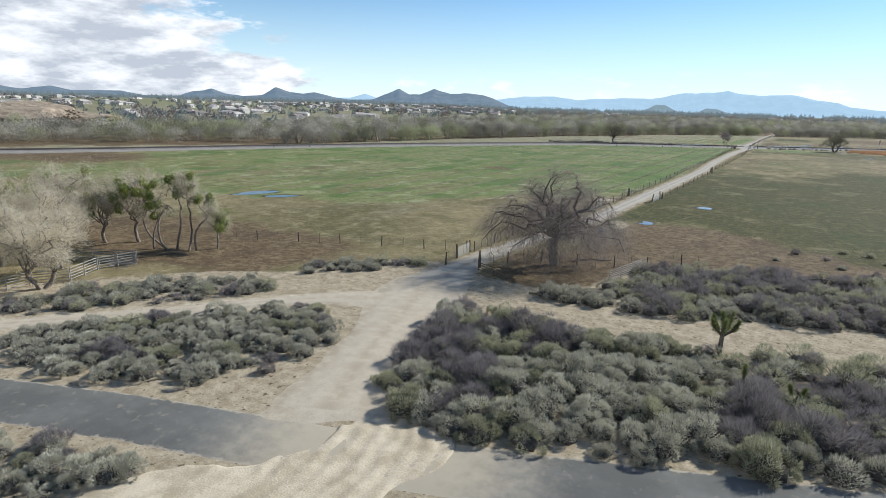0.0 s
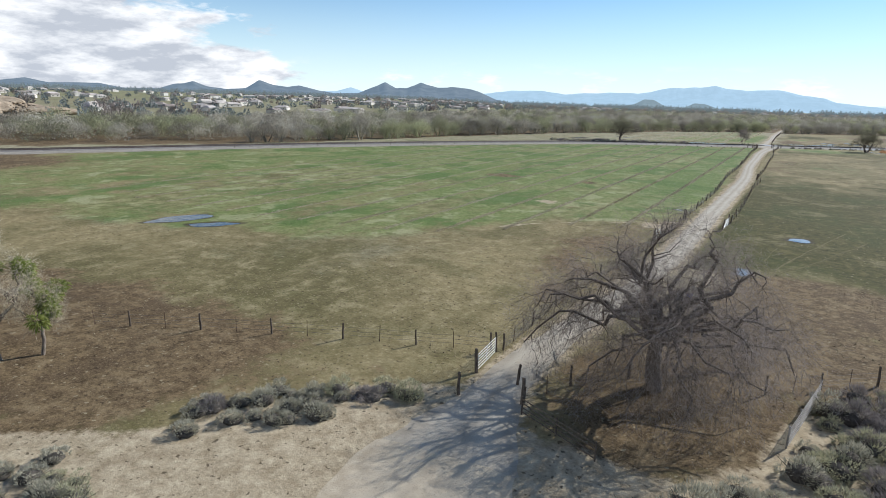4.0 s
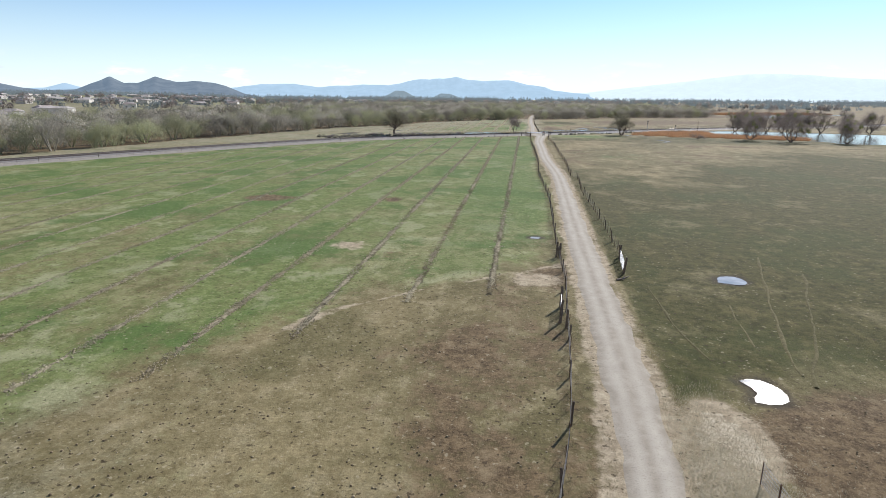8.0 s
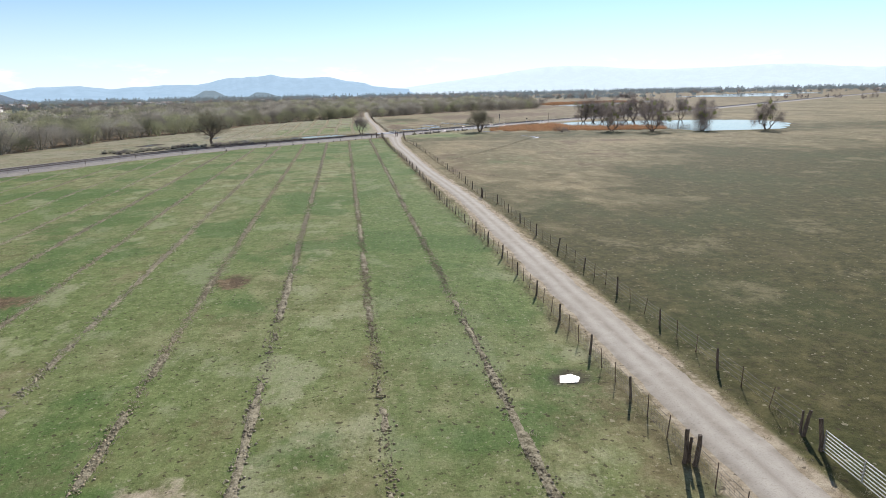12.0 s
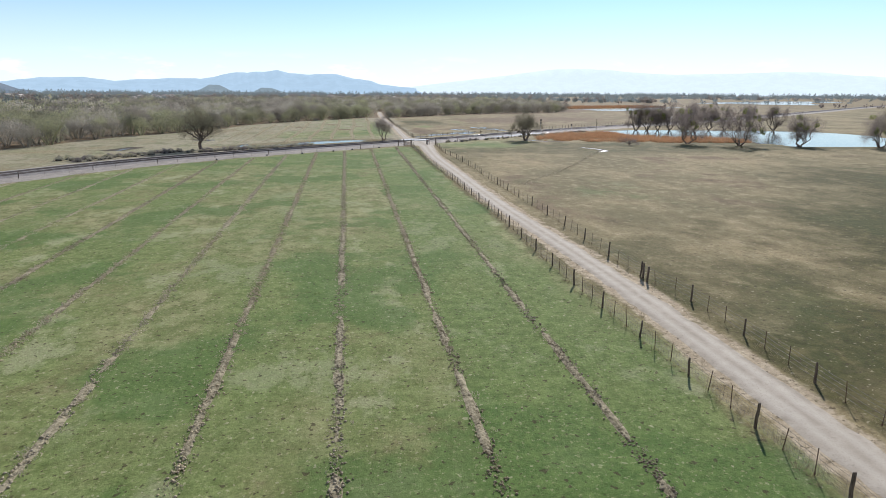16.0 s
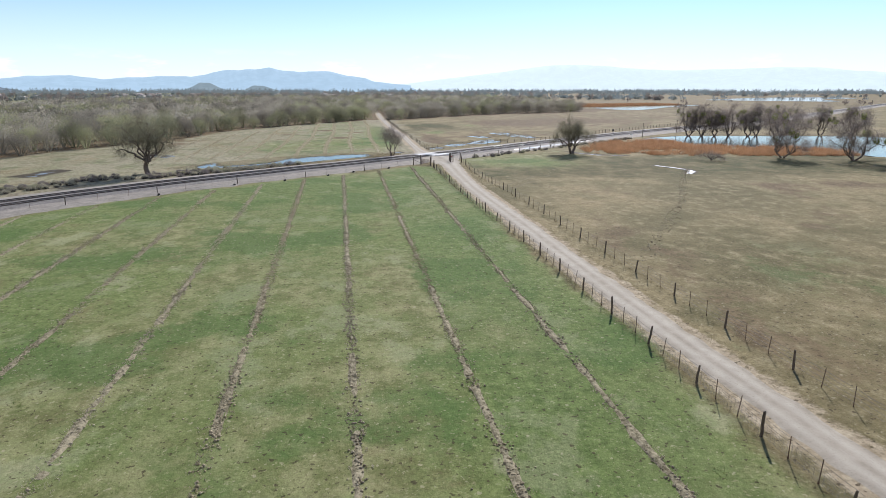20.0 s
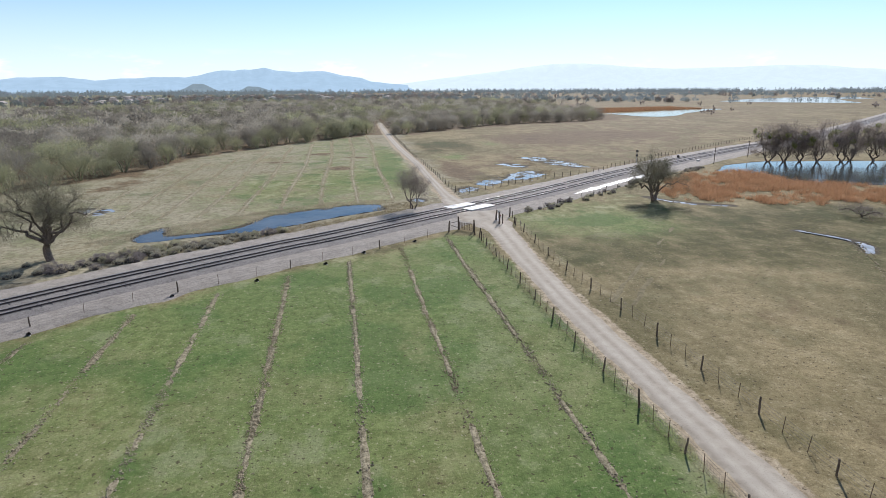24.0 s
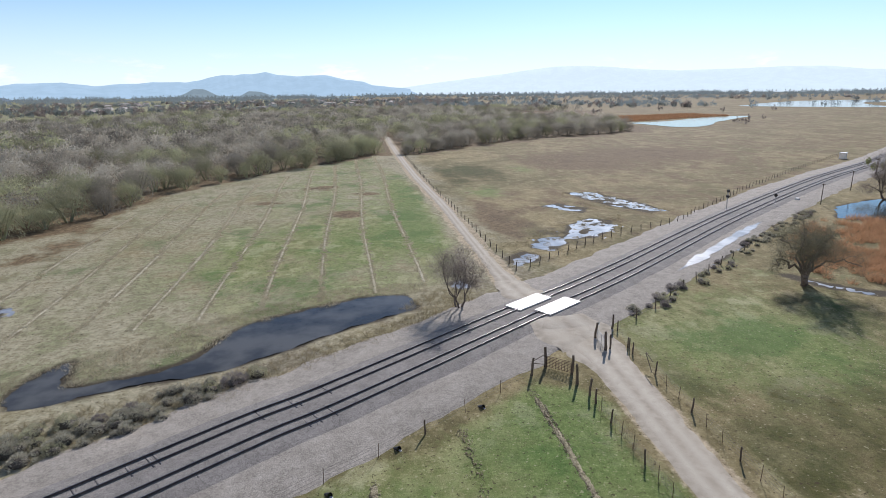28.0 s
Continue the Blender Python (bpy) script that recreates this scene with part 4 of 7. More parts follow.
    dull = east * (0.80 * ramp(y + 20 * n2, 80, 102) * ramp(-y + 50 * n1 + 80 * ramp(x, -12, 45), -245, -165) + 0.25 * ramp(y, 190, 240) * ramp(-y, -396, -374) + 0.35 * ramp(y, 325, 352) * ramp(-y, -396, -374)) * ramp(y + 14 * n2, 76, 92) + 0.30 * beyond * (0.5 + 0.7 * n2) * ramp(x, -60, -20)
    dull = dull + 0.7 * beyond * (blob(-16, 534, 11, 24) + 0.6 * blob(-28, 520, 6, 30))
    dull = dull * (1 - np.clip(1.2 * blob(-17, 100, 12, 9) + 0.8 * blob(-16, 376, 16, 14), 0, 1))
    dull = dull * (1 - ramp(sand, 0.3, 0.6))
    dull += 0.15 * west * ramp(y, 70, 90) * ramp(-y, -125, -100) * (0.6 + 0.6 * n2)
    bleach = beyond * (0.62 - 0.55 * ramp(x, -42, -20) + 0.3 * n2) + (0.30 * ramp(-x, 50, 68) + 0.25 * n2) * west * ramp(y, 62, 78) * ramp(-y, -122, -98)
    soil = soil - 1.0 * blob(-29.3, 93, 3.0, 11)
    return np.clip(lush, 0, 1), np.clip(soil, 0, 1.1), sand, wet, dull, bleach


def build_ground():
    gx, gy = lines(-112.0, 42.0, 1.0, 4600.0), lines(2.0, 472.0, 1.0, 4600.0)
    X, Y = np.meshgrid(gx, gy, indexing="ij")
    x, y = X.ravel(), Y.ravel()
    near = np.exp(-((x + 40) / 260) ** 2 - ((y - 230) / 420) ** 2)
    z = 0.05 * fbm(x, y, 0.35, 3, 2) * near + rise(x, y)
    lush, soil, sand, wet, dull, bleach = fields(x, y)
    z += 0.05 * fbm(x, y, 0.9, 2, 4) * np.clip(soil, 0, 1) * near
    z += 0.11 * fbm(x, y, 0.55, 3, 12) * np.clip(wet, 0, 1)
    for P, dep in ((POND, 0.35), (LAKE, 0.5), *((p, 0.045) for p in POOLS), *((p, 0.15) for p in PASTURE_POOLS + STOCK_POOLS)):
        z -= dep * ramp(poly_sd(x, y, P), -0.9, 1.2)
    for C, w in ((C_road, 2.6), (C_road_n, 1.8), (C_side, 1.6), (C_asph, 5.0)):
        z *= ramp(line_d(x, y, C[::5]), w, w + 1.5)
    n, m = len(gx), len(gy)
    i, j = np.meshgrid(np.arange(n - 1), np.arange(m - 1), indexing="ij")
    a = i * m + j
    F = np.stack([a, a + m, a + m + 1, a + 1], -1).reshape(-1, 4)
    me = mesh_np("ground", np.c_[x, y, z], F, M_ground, True)
    for name, v in (("lush", lush), ("soil", soil), ("sand", sand), ("wet", wet), ("dull", dull), ("bleach", bleach)):
        me.attributes.new(name, "FLOAT", "POINT").data.foreach_set("value", v.astype(np.float32))
    return tagged(new("ground", me), "flat pasture ground of green grass, dry grass and bare soil", "ground", "", "structure")


build_ground()


def ribbon(name, C, z, mat, label, rough=0.35, fr=0.6, seed=1, rows=7, category="road", drop=0.05, lift=None):
    """A track laid on the ground; the third column of C is its half width; the edges are ragged."""
    n = sideways(C)
    L = C[:, 2] + rough * fbm(C[:, 0], C[:, 1], fr, 3, seed)
    R = C[:, 2] + rough * fbm(C[:, 0], C[:, 1], fr, 3, seed + 4)
    u = np.linspace(-1, 1, rows)
    off = np.where(u[None] < 0, u[None] * L[:, None], u[None] * R[:, None])
    crown = z + 0.05 * (1 - u ** 2) - drop * (np.abs(u) > 0.99)
    V = np.concatenate([C[:, None, :2] + n[:, None] * off[..., None], np.broadcast_to(crown[None, :, None], (*off.shape, 1))], -1)
    V[..., 2] += 0.012 * fbm(V[..., 0], V[..., 1], 1.3, 2, 9)
    if lift is not None:
        V[..., 2] += lift(V[..., 0], V[..., 1])
    s = np.r_[0, np.cumsum(np.linalg.norm(np.diff(C[:, :2], axis=0), axis=1))]
    V[..., 2] -= (0.16 * (1 - ramp(np.minimum(s, s[-1] - s), 0.0, 2.2)))[:, None]
    m, k = off.shape
    i, j = np.meshgrid(np.arange(m - 1), np.arange(k - 1), indexing="ij")
    a = i * k + j
    me = mesh_np(name, V.reshape(-1, 3), np.stack([a, a + 1, a + k + 1, a + k], -1).reshape(-1, 4), mat, True)
    me.attributes.new("across", "FLOAT", "POINT").data.foreach_set("value", np.broadcast_to(u, off.shape).astype(np.float32).ravel())
    me.flip_normals() if me.polygons[0].normal.z < 0 else None
    return tagged(new(name, me), label, category, "", "structure")


C_drive = C_road[C_road[:, 1] < 56.0]
ribbon("dirt_road", C_road[C_road[:, 1] > 51.0], 0.05, M_road, "pale packed-earth farm road with worn wheel tracks")
ribbon("dirt_road", C_drive, 0.055, M_drive, "sandy farm drive turning off the asphalt road", 0.5, 0.3)
ribbon("dirt_road", spline([(-20.0, 25.2, 9.8), (-21.0, 26.2, 8.8), (-22.4, 27.8, 7.0), (-24.0, 30.4, 5.2), (-26.0, 34.0, 3.6)], 0.5), 0.045, M_drive, "sandy mouth where the drive widens to the asphalt", 0.6, 0.3, 8, 13)
ribbon("dirt_road", C_road_n, 0.05, M_road, "narrow pale dirt track between two wet meadows", 0.3)
ribbon("dirt_road", C_side, 0.035, M_drive, "sandy side track through the sagebrush", 0.3)
asph = np.c_[C_asph, np.full(len(C_asph), 2.55)]
ribbon("asphalt_road", asph, 0.05, M_asphalt, "grey two-lane asphalt road with sand along its edges", 0.07, 0.5)
spill = spline([(-26.0, 8.0, 5.5), (-22.4, 12.6, 4.8), (-19.8, 16.8, 3.6), (-18.9, 20.5, 3.3), (-18.4, 24.0, 3.9), (-19.4, 27.0, 2.0)], 0.35)
ruts = lambda x, y: 0.045 * np.sin(np.hypot(x + 40, y - 16) * 5.5 + 2.0 * fbm(x, y, 0.5, 2, 4)) * ramp(fbm(x, y, 0.22, 2, 6), -0.25, 0.25) + 0.05 * fbm(x, y, 0.5, 3, 7)
ribbon("sand_spill", spill, 0.105, M_patch, "loose rutted sand dragged across the asphalt by turning wheels", 0.9, 0.35, 3, 41, "sand", 0.20, lift=ruts)

# ---- railway: two tracks on a ballast bed ----
def rail_offset(o, lo=0, hi=None):
    return np.c_[C_rail[lo:hi] + RAIL_N[lo:hi] * o]


bed = np.c_[C_rail, np.zeros(len(C_rail))]
V, F = sweep(bed, [(-9.5, 0.0), (-8.6, 0.22), (-5.0, 0.30), (5.2, 0.30), (9.2, 0.20), (10.2, -0.02)])
V = V.reshape(len(C_rail), -1, 3)
for col, o in ((0, -1.0), (-1, 1.0)):
    V[:, col, :2] += RAIL_N * (o * 1.3 * fbm(C_rail[:, 0], C_rail[:, 1], 0.22, 3, 5 + col))[:, None]
V = V.reshape(-1, 3)
V[:, 2] += 0.03 * fbm(V[:, 0], V[:, 1], 0.5, 2, 8)
single("track_shoulder", mesh_np("track_shoulder", V, F[:, ::-1], M_shoulder, True), None, "pale gravel shoulder beside the railway", "gravel", "", "structure")
V, F = sweep(bed, [(-4.9, 0.26), (-3.6, BED), (3.6, BED), (4.9, 0.26)])
V[:, 2] += 0.02 * fbm(V[:, 0], V[:, 1], 0.8, 2, 8)
W = np.array([i for i in range(len(C_rail)) if -19 < C_rail[i, 0] - 5.0 < 22])
wide = np.maximum(0.06, 0.75 + 1.1 * fbm(C_rail[W, 0], C_rail[W, 1], 0.35, 3, 6)) * ramp(np.minimum(np.arange(len(W)), len(W) - 1 - np.arange(len(W))), 0, 5)
film = np.stack([np.c_[C_rail[W] + RAIL_N[W] * (7.0 + o * wide)[:, None], np.full(len(W), 0.275 - 0.024 * o) + 0.02] for o in (-1.0, 0.0, 1.0)], 1)
a, b = np.meshgrid(np.arange(len(W) - 1), np.arange(2), indexing="ij")
a = a * 3 + b
single("rain_film", mesh_np("rain_film", film.reshape(-1, 3), np.stack([a, a + 1, a + 4, a + 3], -1).reshape(-1, 4), M_film, True), None, "shining film of rainwater on the gravel shoulder", "water", "", "structure")
V, F = sweep(bed, [(-4.9, 0.26), (-3.6, BED), (3.6, BED), (4.9, 0.26)])
V[:, 2] += 0.02 * fbm(V[:, 0], V[:, 1], 0.8, 2, 8)
single("ballast_bed", mesh_np("ballast_bed", V, F[:, ::-1], M_ballast, True), None, "raised grey crushed-stone ballast bed", "ballast", "", "structure")
bank_z = lambda x, y: np.interp(line_d(x, y, C_rail[::2]), [0, 3.6, 4.9, 5.2, 9.3, 10.6], [BED + 0.02, BED + 0.02, 0.33, 0.32, 0.23, 0.0])
ribbon("dirt_road", spline([(-35.2, 366.0, 2.2), (-35.2, 371.0, 3.0), (-35.6, 376.0, 4.6), (-36.3, 380.5, 5.2), (-36.9, 384.0, 4.0), (-37.0, 385.6, 3.0)], 0.5), 0.03, M_road, "dusty approach where the farm road climbs to the level crossing", 0.7, 0.35, 5, 11, lift=bank_z)
ribbon("dirt_road", spline([(-38.2, 391.8, 2.6), (-38.6, 394.5, 3.2), (-38.9, 399.0, 2.6), (-39.0, 404.0, 1.7)], 0.5), 0.03, M_road, "dusty ramp down from the level crossing to the meadow track", 0.6, 0.35, 6, 9, lift=bank_z)
near_rail = [i for i in range(len(C_rail)) if -230 < C_rail[i, 0] < 330]
i0, i1 = near_rail[0], near_rail[-1]
for c in (-2.0, 2.0):
    track = thing("railway_track", "steel railway track on dark wooden sleepers", "railway track", "two parallel tracks")
    for g in (-0.7175, 0.7175):
        C = np.c_[rail_offset(c + g), np.zeros(len(C_rail))]
        V, F = sweep(C, [(-0.07, BED + 0.05), (-0.02, BED + 0.08), (-0.036, BED + 0.20), (0.036, BED + 0.20), (0.02, BED + 0.08), (0.07, BED + 0.05)])
        rl = part("rail", mesh_np("rail", V, F[:, ::-1], M_rail), None, track, "dark rust-brown steel rail")
        V, F = sweep(C, [(-0.034, BED + 0.203), (-0.030, BED + 0.212), (0.030, BED + 0.212), (0.034, BED + 0.203)])
        part("rail_head", mesh_np("rail_head", V, F[:, ::-1], M_railtop), None, rl, "polished running surface")
    S = spline(np.c_[rail_offset(c, i0, i1)], 0.56)
    sn = sideways(S)
    box_v = np.array([(a, b, h) for a in (-1.3, 1.3) for b in (-0.115, 0.115) for h in (-0.06, 0.07)])
    box_f = np.array([(0, 1, 3, 2), (4, 6, 7, 5), (0, 4, 5, 1), (2, 3, 7, 6), (1, 5, 7, 3), (0, 2, 6, 4)])
    sleeper = mesh_np("sleeper", box_v, box_f, M_sleeper)
    ang = np.arctan2(sn[:, 1], sn[:, 0]) + rng.normal(0, 0.012, len(S))
    deep = BED - 0.080 + rng.normal(0, 0.006, len(S))
    near_s = (S[:, 0] > -78) & (S[:, 0] < -2)
    for (x, y), q, d in zip(S[near_s], ang[near_s], deep[near_s]):
        part("sleeper", sleeper, None, track, "", Matrix.Translation((x, y, d)) @ Matrix.Rotation(q, 4, "Z"))
    V, F = scatter(box_v, box_f, np.c_[S, deep][~near_s], ang[~near_s], np.ones(int((~near_s).sum())))
    tagged(part("ballast_timber", mesh_np("ballast_timber", V, F, M_sleeper), None, track, "weathered timber sunk in the ballast"), kind="stuff")

# ---- water ----
water_sheet("pond", POND, -0.06, "shallow muddy pond along the railway bank", M_pond, 0.9, 0.6, 3)
water_sheet("lake", LAKE, -0.12, "open lake behind rust-coloured reeds", M_water, 1.5, 0.1, 5)
for q, P in enumerate(POOLS):
    water_sheet("marsh_pool", [tuple(np.mean(P, 0) + (np.array(c) - np.mean(P, 0)) * 1.4) for c in P], -0.014 - 0.004 * q, "bright flooded patch of the wet meadow", M_mudwater, 0.7, 0.7, 7)
for P in PASTURE_POOLS:
    water_sheet("rain_pool", P, -0.03, "shallow blue rain pool in the pasture", M_film if P[0][0] > -60 else M_water, 0.5, 0.5, 9)
for P in STOCK_POOLS:
    water_sheet("stock_pool", P, -0.02, "small muddy drinking pool trampled by cattle", M_mudwater, 0.18, 0.9, 9)
for P, lab in (([(186, 815), (192, 760), (215, 752), (262, 805), (345, 880), (352, 898), (286, 872), (225, 830)], "long pale pool in the far meadow"),
               ([(560, 1205), (600, 1240), (830, 1430), (1050, 1480), (980, 1330), (870, 1285), (760, 1150), (700, 1068), (640, 1100)], "far open lake shining under the sky")):
    water_sheet("far_lake", P, 0.25, lab, M_water, 6.0, 0.03, 4)


# ---- shrubs ----
def shrub_mesh(name, seed, mat, blade=0.15, width=0.012, n=2600, lump=0.3, rz=0.62, sprigs=26):
    """A dense bush: sprigs of fine leaves over dead inner twigs, coloured dark for the shade between sprigs."""
    r = np.random.default_rng(seed)
    Q, M = dome(sprigs, 0.66, rz * 0.82, seed, lump, -0.02)
    Q = Q * r.uniform(0.72, 1.08, (sprigs, 1))
    size = r.uniform(0.13, 0.26, sprigs)
    k = r.integers(sprigs, size=n)
    d = r.normal(size=(n, 3)) + M[k] * 0.9
    d /= np.linalg.norm(d, axis=1, keepdims=True)
    P = Q[k] + d * (size[k] * r.uniform(0.5, 1.0, n))[:, None]
    P[:, 2] = np.maximum(P[:, 2] + 0.10, 0.02)
    D = d + M[k] * 0.5 + np.array([0, 0, 0.7]) + r.normal(size=d.shape) * 0.35
    leaves = blades(P, D, blade, width, 0.1, seed)
    a = r.uniform(0, 6.28, 30)
    B = np.c_[np.cos(a) * 0.12, np.sin(a) * 0.12, np.zeros(30)]
    stems = blades(B, np.c_[np.cos(a) * 0.9, np.sin(a) * 0.9, r.uniform(0.4, 1.3, 30)], 0.75, 0.02, 0, seed + 1)
    # solid core inside the bush, coloured dark so the gaps look shaded
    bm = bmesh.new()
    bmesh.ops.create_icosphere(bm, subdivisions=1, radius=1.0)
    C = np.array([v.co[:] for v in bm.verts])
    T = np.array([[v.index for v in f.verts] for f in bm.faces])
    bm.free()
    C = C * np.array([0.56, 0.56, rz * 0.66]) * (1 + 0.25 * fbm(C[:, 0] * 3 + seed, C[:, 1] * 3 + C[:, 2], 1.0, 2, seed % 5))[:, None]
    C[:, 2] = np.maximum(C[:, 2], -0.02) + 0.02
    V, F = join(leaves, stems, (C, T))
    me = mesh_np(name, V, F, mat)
    me.materials.append(M_shaded_deadwood)
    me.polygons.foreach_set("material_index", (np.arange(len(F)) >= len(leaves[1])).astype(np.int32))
    return me


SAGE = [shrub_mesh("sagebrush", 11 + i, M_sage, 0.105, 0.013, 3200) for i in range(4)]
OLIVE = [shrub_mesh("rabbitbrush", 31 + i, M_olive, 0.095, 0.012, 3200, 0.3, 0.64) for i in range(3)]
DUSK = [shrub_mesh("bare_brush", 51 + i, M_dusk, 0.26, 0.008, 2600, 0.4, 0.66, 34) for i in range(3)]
KINDS = {"sagebrush": (SAGE, "grey-green sagebrush rounded by the wind on pale sand", "shrub"), "rabbitbrush": (OLIVE, "olive-green brush with a dense rounded crown", "shrub"),
         "bare_brush": (DUSK, "leafless purple-grey desert brush casting a long shadow", "shrub")}


def brush(poly, step, size, share, keep=1.0, tilt=None):
    """Shrubs over an outline; share: how the three kinds divide."""
    P = fill(poly, step)
    P = P[rng.uniform(size=len(P)) < keep]
    kind = fbm(P[:, 0], P[:, 1], 0.16, 2, 3) * 0.9 + rng.uniform(-0.5, 0.5, len(P))
    if tilt is not None:
        kind = kind + tilt(P[:, 0], P[:, 1])
    lim = np.quantile(kind, np.cumsum(share)[:2])
    out = []
    for (x, y), q in zip(P, kind):
        name = "sagebrush" if q < lim[0] else "rabbitbrush" if q < lim[1] else "bare_brush"
        s = size * rng.uniform(0.62, 1.35)
        out.append((name, x, y, s, s * rng.uniform(0.78, 1.15), rng.uniform(0, 6.28)))
    return out


near_brush = brush(BRUSH_P4, 1.80, 1.75, (0.33, 0.29, 0.38), 1.0, lambda x, y: 0.7 * ramp(x, -16, 6) * ramp(line_d(x, y, C_asph), 4, 9) + 0.35 * ramp(-x, 22, 27) - 0.3 * ramp(-line_d(x, y, C_asph), -7, -4)) + brush(BRUSH_P1, 1.55, 1.25, (0.80, 0.13, 0.07)) + brush(BRUSH_P6, 1.5, 1.2, (0.86, 0.08, 0.06))
far_brush = brush(BRUSH_P5, 1.65, 1.5, (0.34, 0.28, 0.38)) + brush(BRUSH_P2, 1.5, 1.18, (0.74, 0.16, 0.10)) + brush(BRUSH_P3, 1.35, 1.1, (0.75, 0.15, 0.10))
for P, st, kp in (([(-24.0, 55.5), (-23.0, 58.0), (-18.5, 59.0), (-18.0, 56.5)], 1.3, 0.6), ([(-6, 92), (6, 86), (40, 104), (60, 130), (10, 108)], 3.2, 0.5),
                  ([(-112, 352), (-98, 356), (-78, 370), (-74, 375), (-84, 373), (-100, 362)], 1.5, 0.75), ([(-108, 362), (-120, 352), (-140, 335), (-130, 330)], 1.8, 0.7),
                  ([(-28, 384.5), (-8, 398.5), (20, 421), (50, 444), (52, 441), (20, 416.5), (-6, 396), (-26, 382)], 1.15, 0.30)):
    far_brush += brush(P, st, 1.25 if P[0][0] < -90 else 0.85, (0.6, 0.15, 0.25), kp)
near_brush.sort(key=lambda b: (b[1] + 22) ** 2 + (b[2] - 28) ** 2)
for name, x, y, s, sz, a in near_brush[:290]:
    meshes, lab, cat = KINDS[name]
    ob = new(name, meshes[int(rng.integers(len(meshes)))])
    ob.matrix_basis = Matrix.LocRotScale((x, y, -0.02), Euler((0, 0, a)), (s, s, sz))
    tagged(ob, lab, cat, "desert shrubs beside the road")
rest = near_brush[290:] + far_brush
COARSE = {"sagebrush": [shrub_mesh("sagebrush", 71 + i, M_sage, 0.15, 0.0145, 1050) for i in range(3)], "rabbitbrush": [shrub_mesh("rabbitbrush", 81 + i, M_olive, 0.15, 0.0145, 1050) for i in range(3)], "bare_brush": [shrub_mesh("bare_brush", 91 + i, M_dusk, 0.26, 0.011, 1000, 0.4, 0.66) for i in range(3)]}
for name, (_, lab, cat) in KINDS.items():
    meshes = COARSE[name]
    sub = [b for b in rest if b[0] == name]
    pieces, slots = [], []
    for q, me in enumerate(meshes):
        mine = sub[q::len(meshes)]
        V, F = np.empty(len(me.vertices) * 3, np.float32), np.empty(len(me.loops), np.int32)
        me.vertices.foreach_get("co", V), me.loops.foreach_get("vertex_index", F)
        A = np.array([(b[1], b[2], -0.02) for b in mine])
        inner = np.zeros(len(me.polygons), np.int32)
        me.polygons.foreach_get("material_index", inner)
        slots.append(np.tile(inner, len(mine)))
        pieces.append(scatter(V.reshape(-1, 3), F.reshape(-1, 3), A, np.array([b[5] for b in mine]), np.array([b[3] for b in mine]), np.array([b[4] for b in mine])))
    V, F = join(*pieces)
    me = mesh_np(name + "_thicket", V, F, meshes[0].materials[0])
    me.materials.append(M_shaded_deadwood)
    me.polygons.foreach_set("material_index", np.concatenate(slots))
    single(name + "_thicket", me, None, "spreading thicket of " + lab.split(" casting")[0].split(" on pale")[0], "shrubs", "", "stuff")


# ---- trees ----
def tree(name, label, at, seed, bark, leaf, H, W, per=8, reach=0.3, width=0.008, length=0.6, group="", mistle=0, twig_label="", turn=None, droop_twig=0.0, clump=0.62, skirt=None, **kw):
    """One tree of height H and crown radius W: trunk with limbs, and a crown of twigs."""
    segs, tips = grow(seed, H, W, **kw)
    if skirt:
        low_segs, low_tips = grow(seed + 1, H, W * skirt.pop("wide"), **{**kw, **skirt})
        segs, tips = segs + low_segs, tips + low_tips
    t = thing(name, label, "tree", group, at=(*at, 0), turn=seed * 47 % 360 if turn is None else turn)
    thick = [g for g in segs if g[2] > 0.03]
    V, F = join(tubes(thick, 6), tubes([g for g in segs if g[2] <= 0.03], 3))
    part("trunk", mesh_np("trunk", V, F, bark, True), None, t, "forked trunk with crooked limbs")
    V, F = twigs(tips, per, reach, width, length, seed, droop_twig)
    part("crown", mesh_np("crown", V, F, leaf), None, t, twig_label or "fine bare twigs")
    if mistle:
        r = random.Random(seed)
        far = [p for p in tips if p[0][2] > 0.38 * H]
        for i in range(mistle):
            c = np.array(r.choice(far)[0])
            n = 360
            P, N = dome(n, clump * r.uniform(0.6, 1.3), clump, seed + i, 0.4, -1.0)
            V, F = blades(P * np.random.default_rng(i).uniform(0.45, 1, (n, 1)) + c, N + np.array([0, 0, -0.4]), 0.28, 0.060, 0.2, seed + i)
            tagged(part("mistletoe", mesh_np("mistletoe", V, F, M_mistle), None, t, "hanging clump of green mistletoe"), kind="stuff")
    return t


# a few heavy crooked limbs reach up out of a wide skirt of hanging boughs
tree("oak_tree", "large leafless spreading oak beside the farm gate", (-26.4, 69.2), 5, M_bark, M_twig, 12.6, 7.6, 9, 0.60, 0.0085, 0.75, droop_twig=0.35,
     fork=0.30, radius=0.60, limbs=9, boughs=10, sprays=6, low=22, high=82, droop=0.05, sparse=0.35, crook=0.050, tip=0.035, spread=(0.18, 0.38),
     skirt=dict(fork=0.28, limbs=20, boughs=10, sprays=7, low=-10, high=32, wide=1.28, droop=0.72, sparse=0.40, crook=0.04, tip=0.04, bole=False, spread=(0.26, 0.48)))
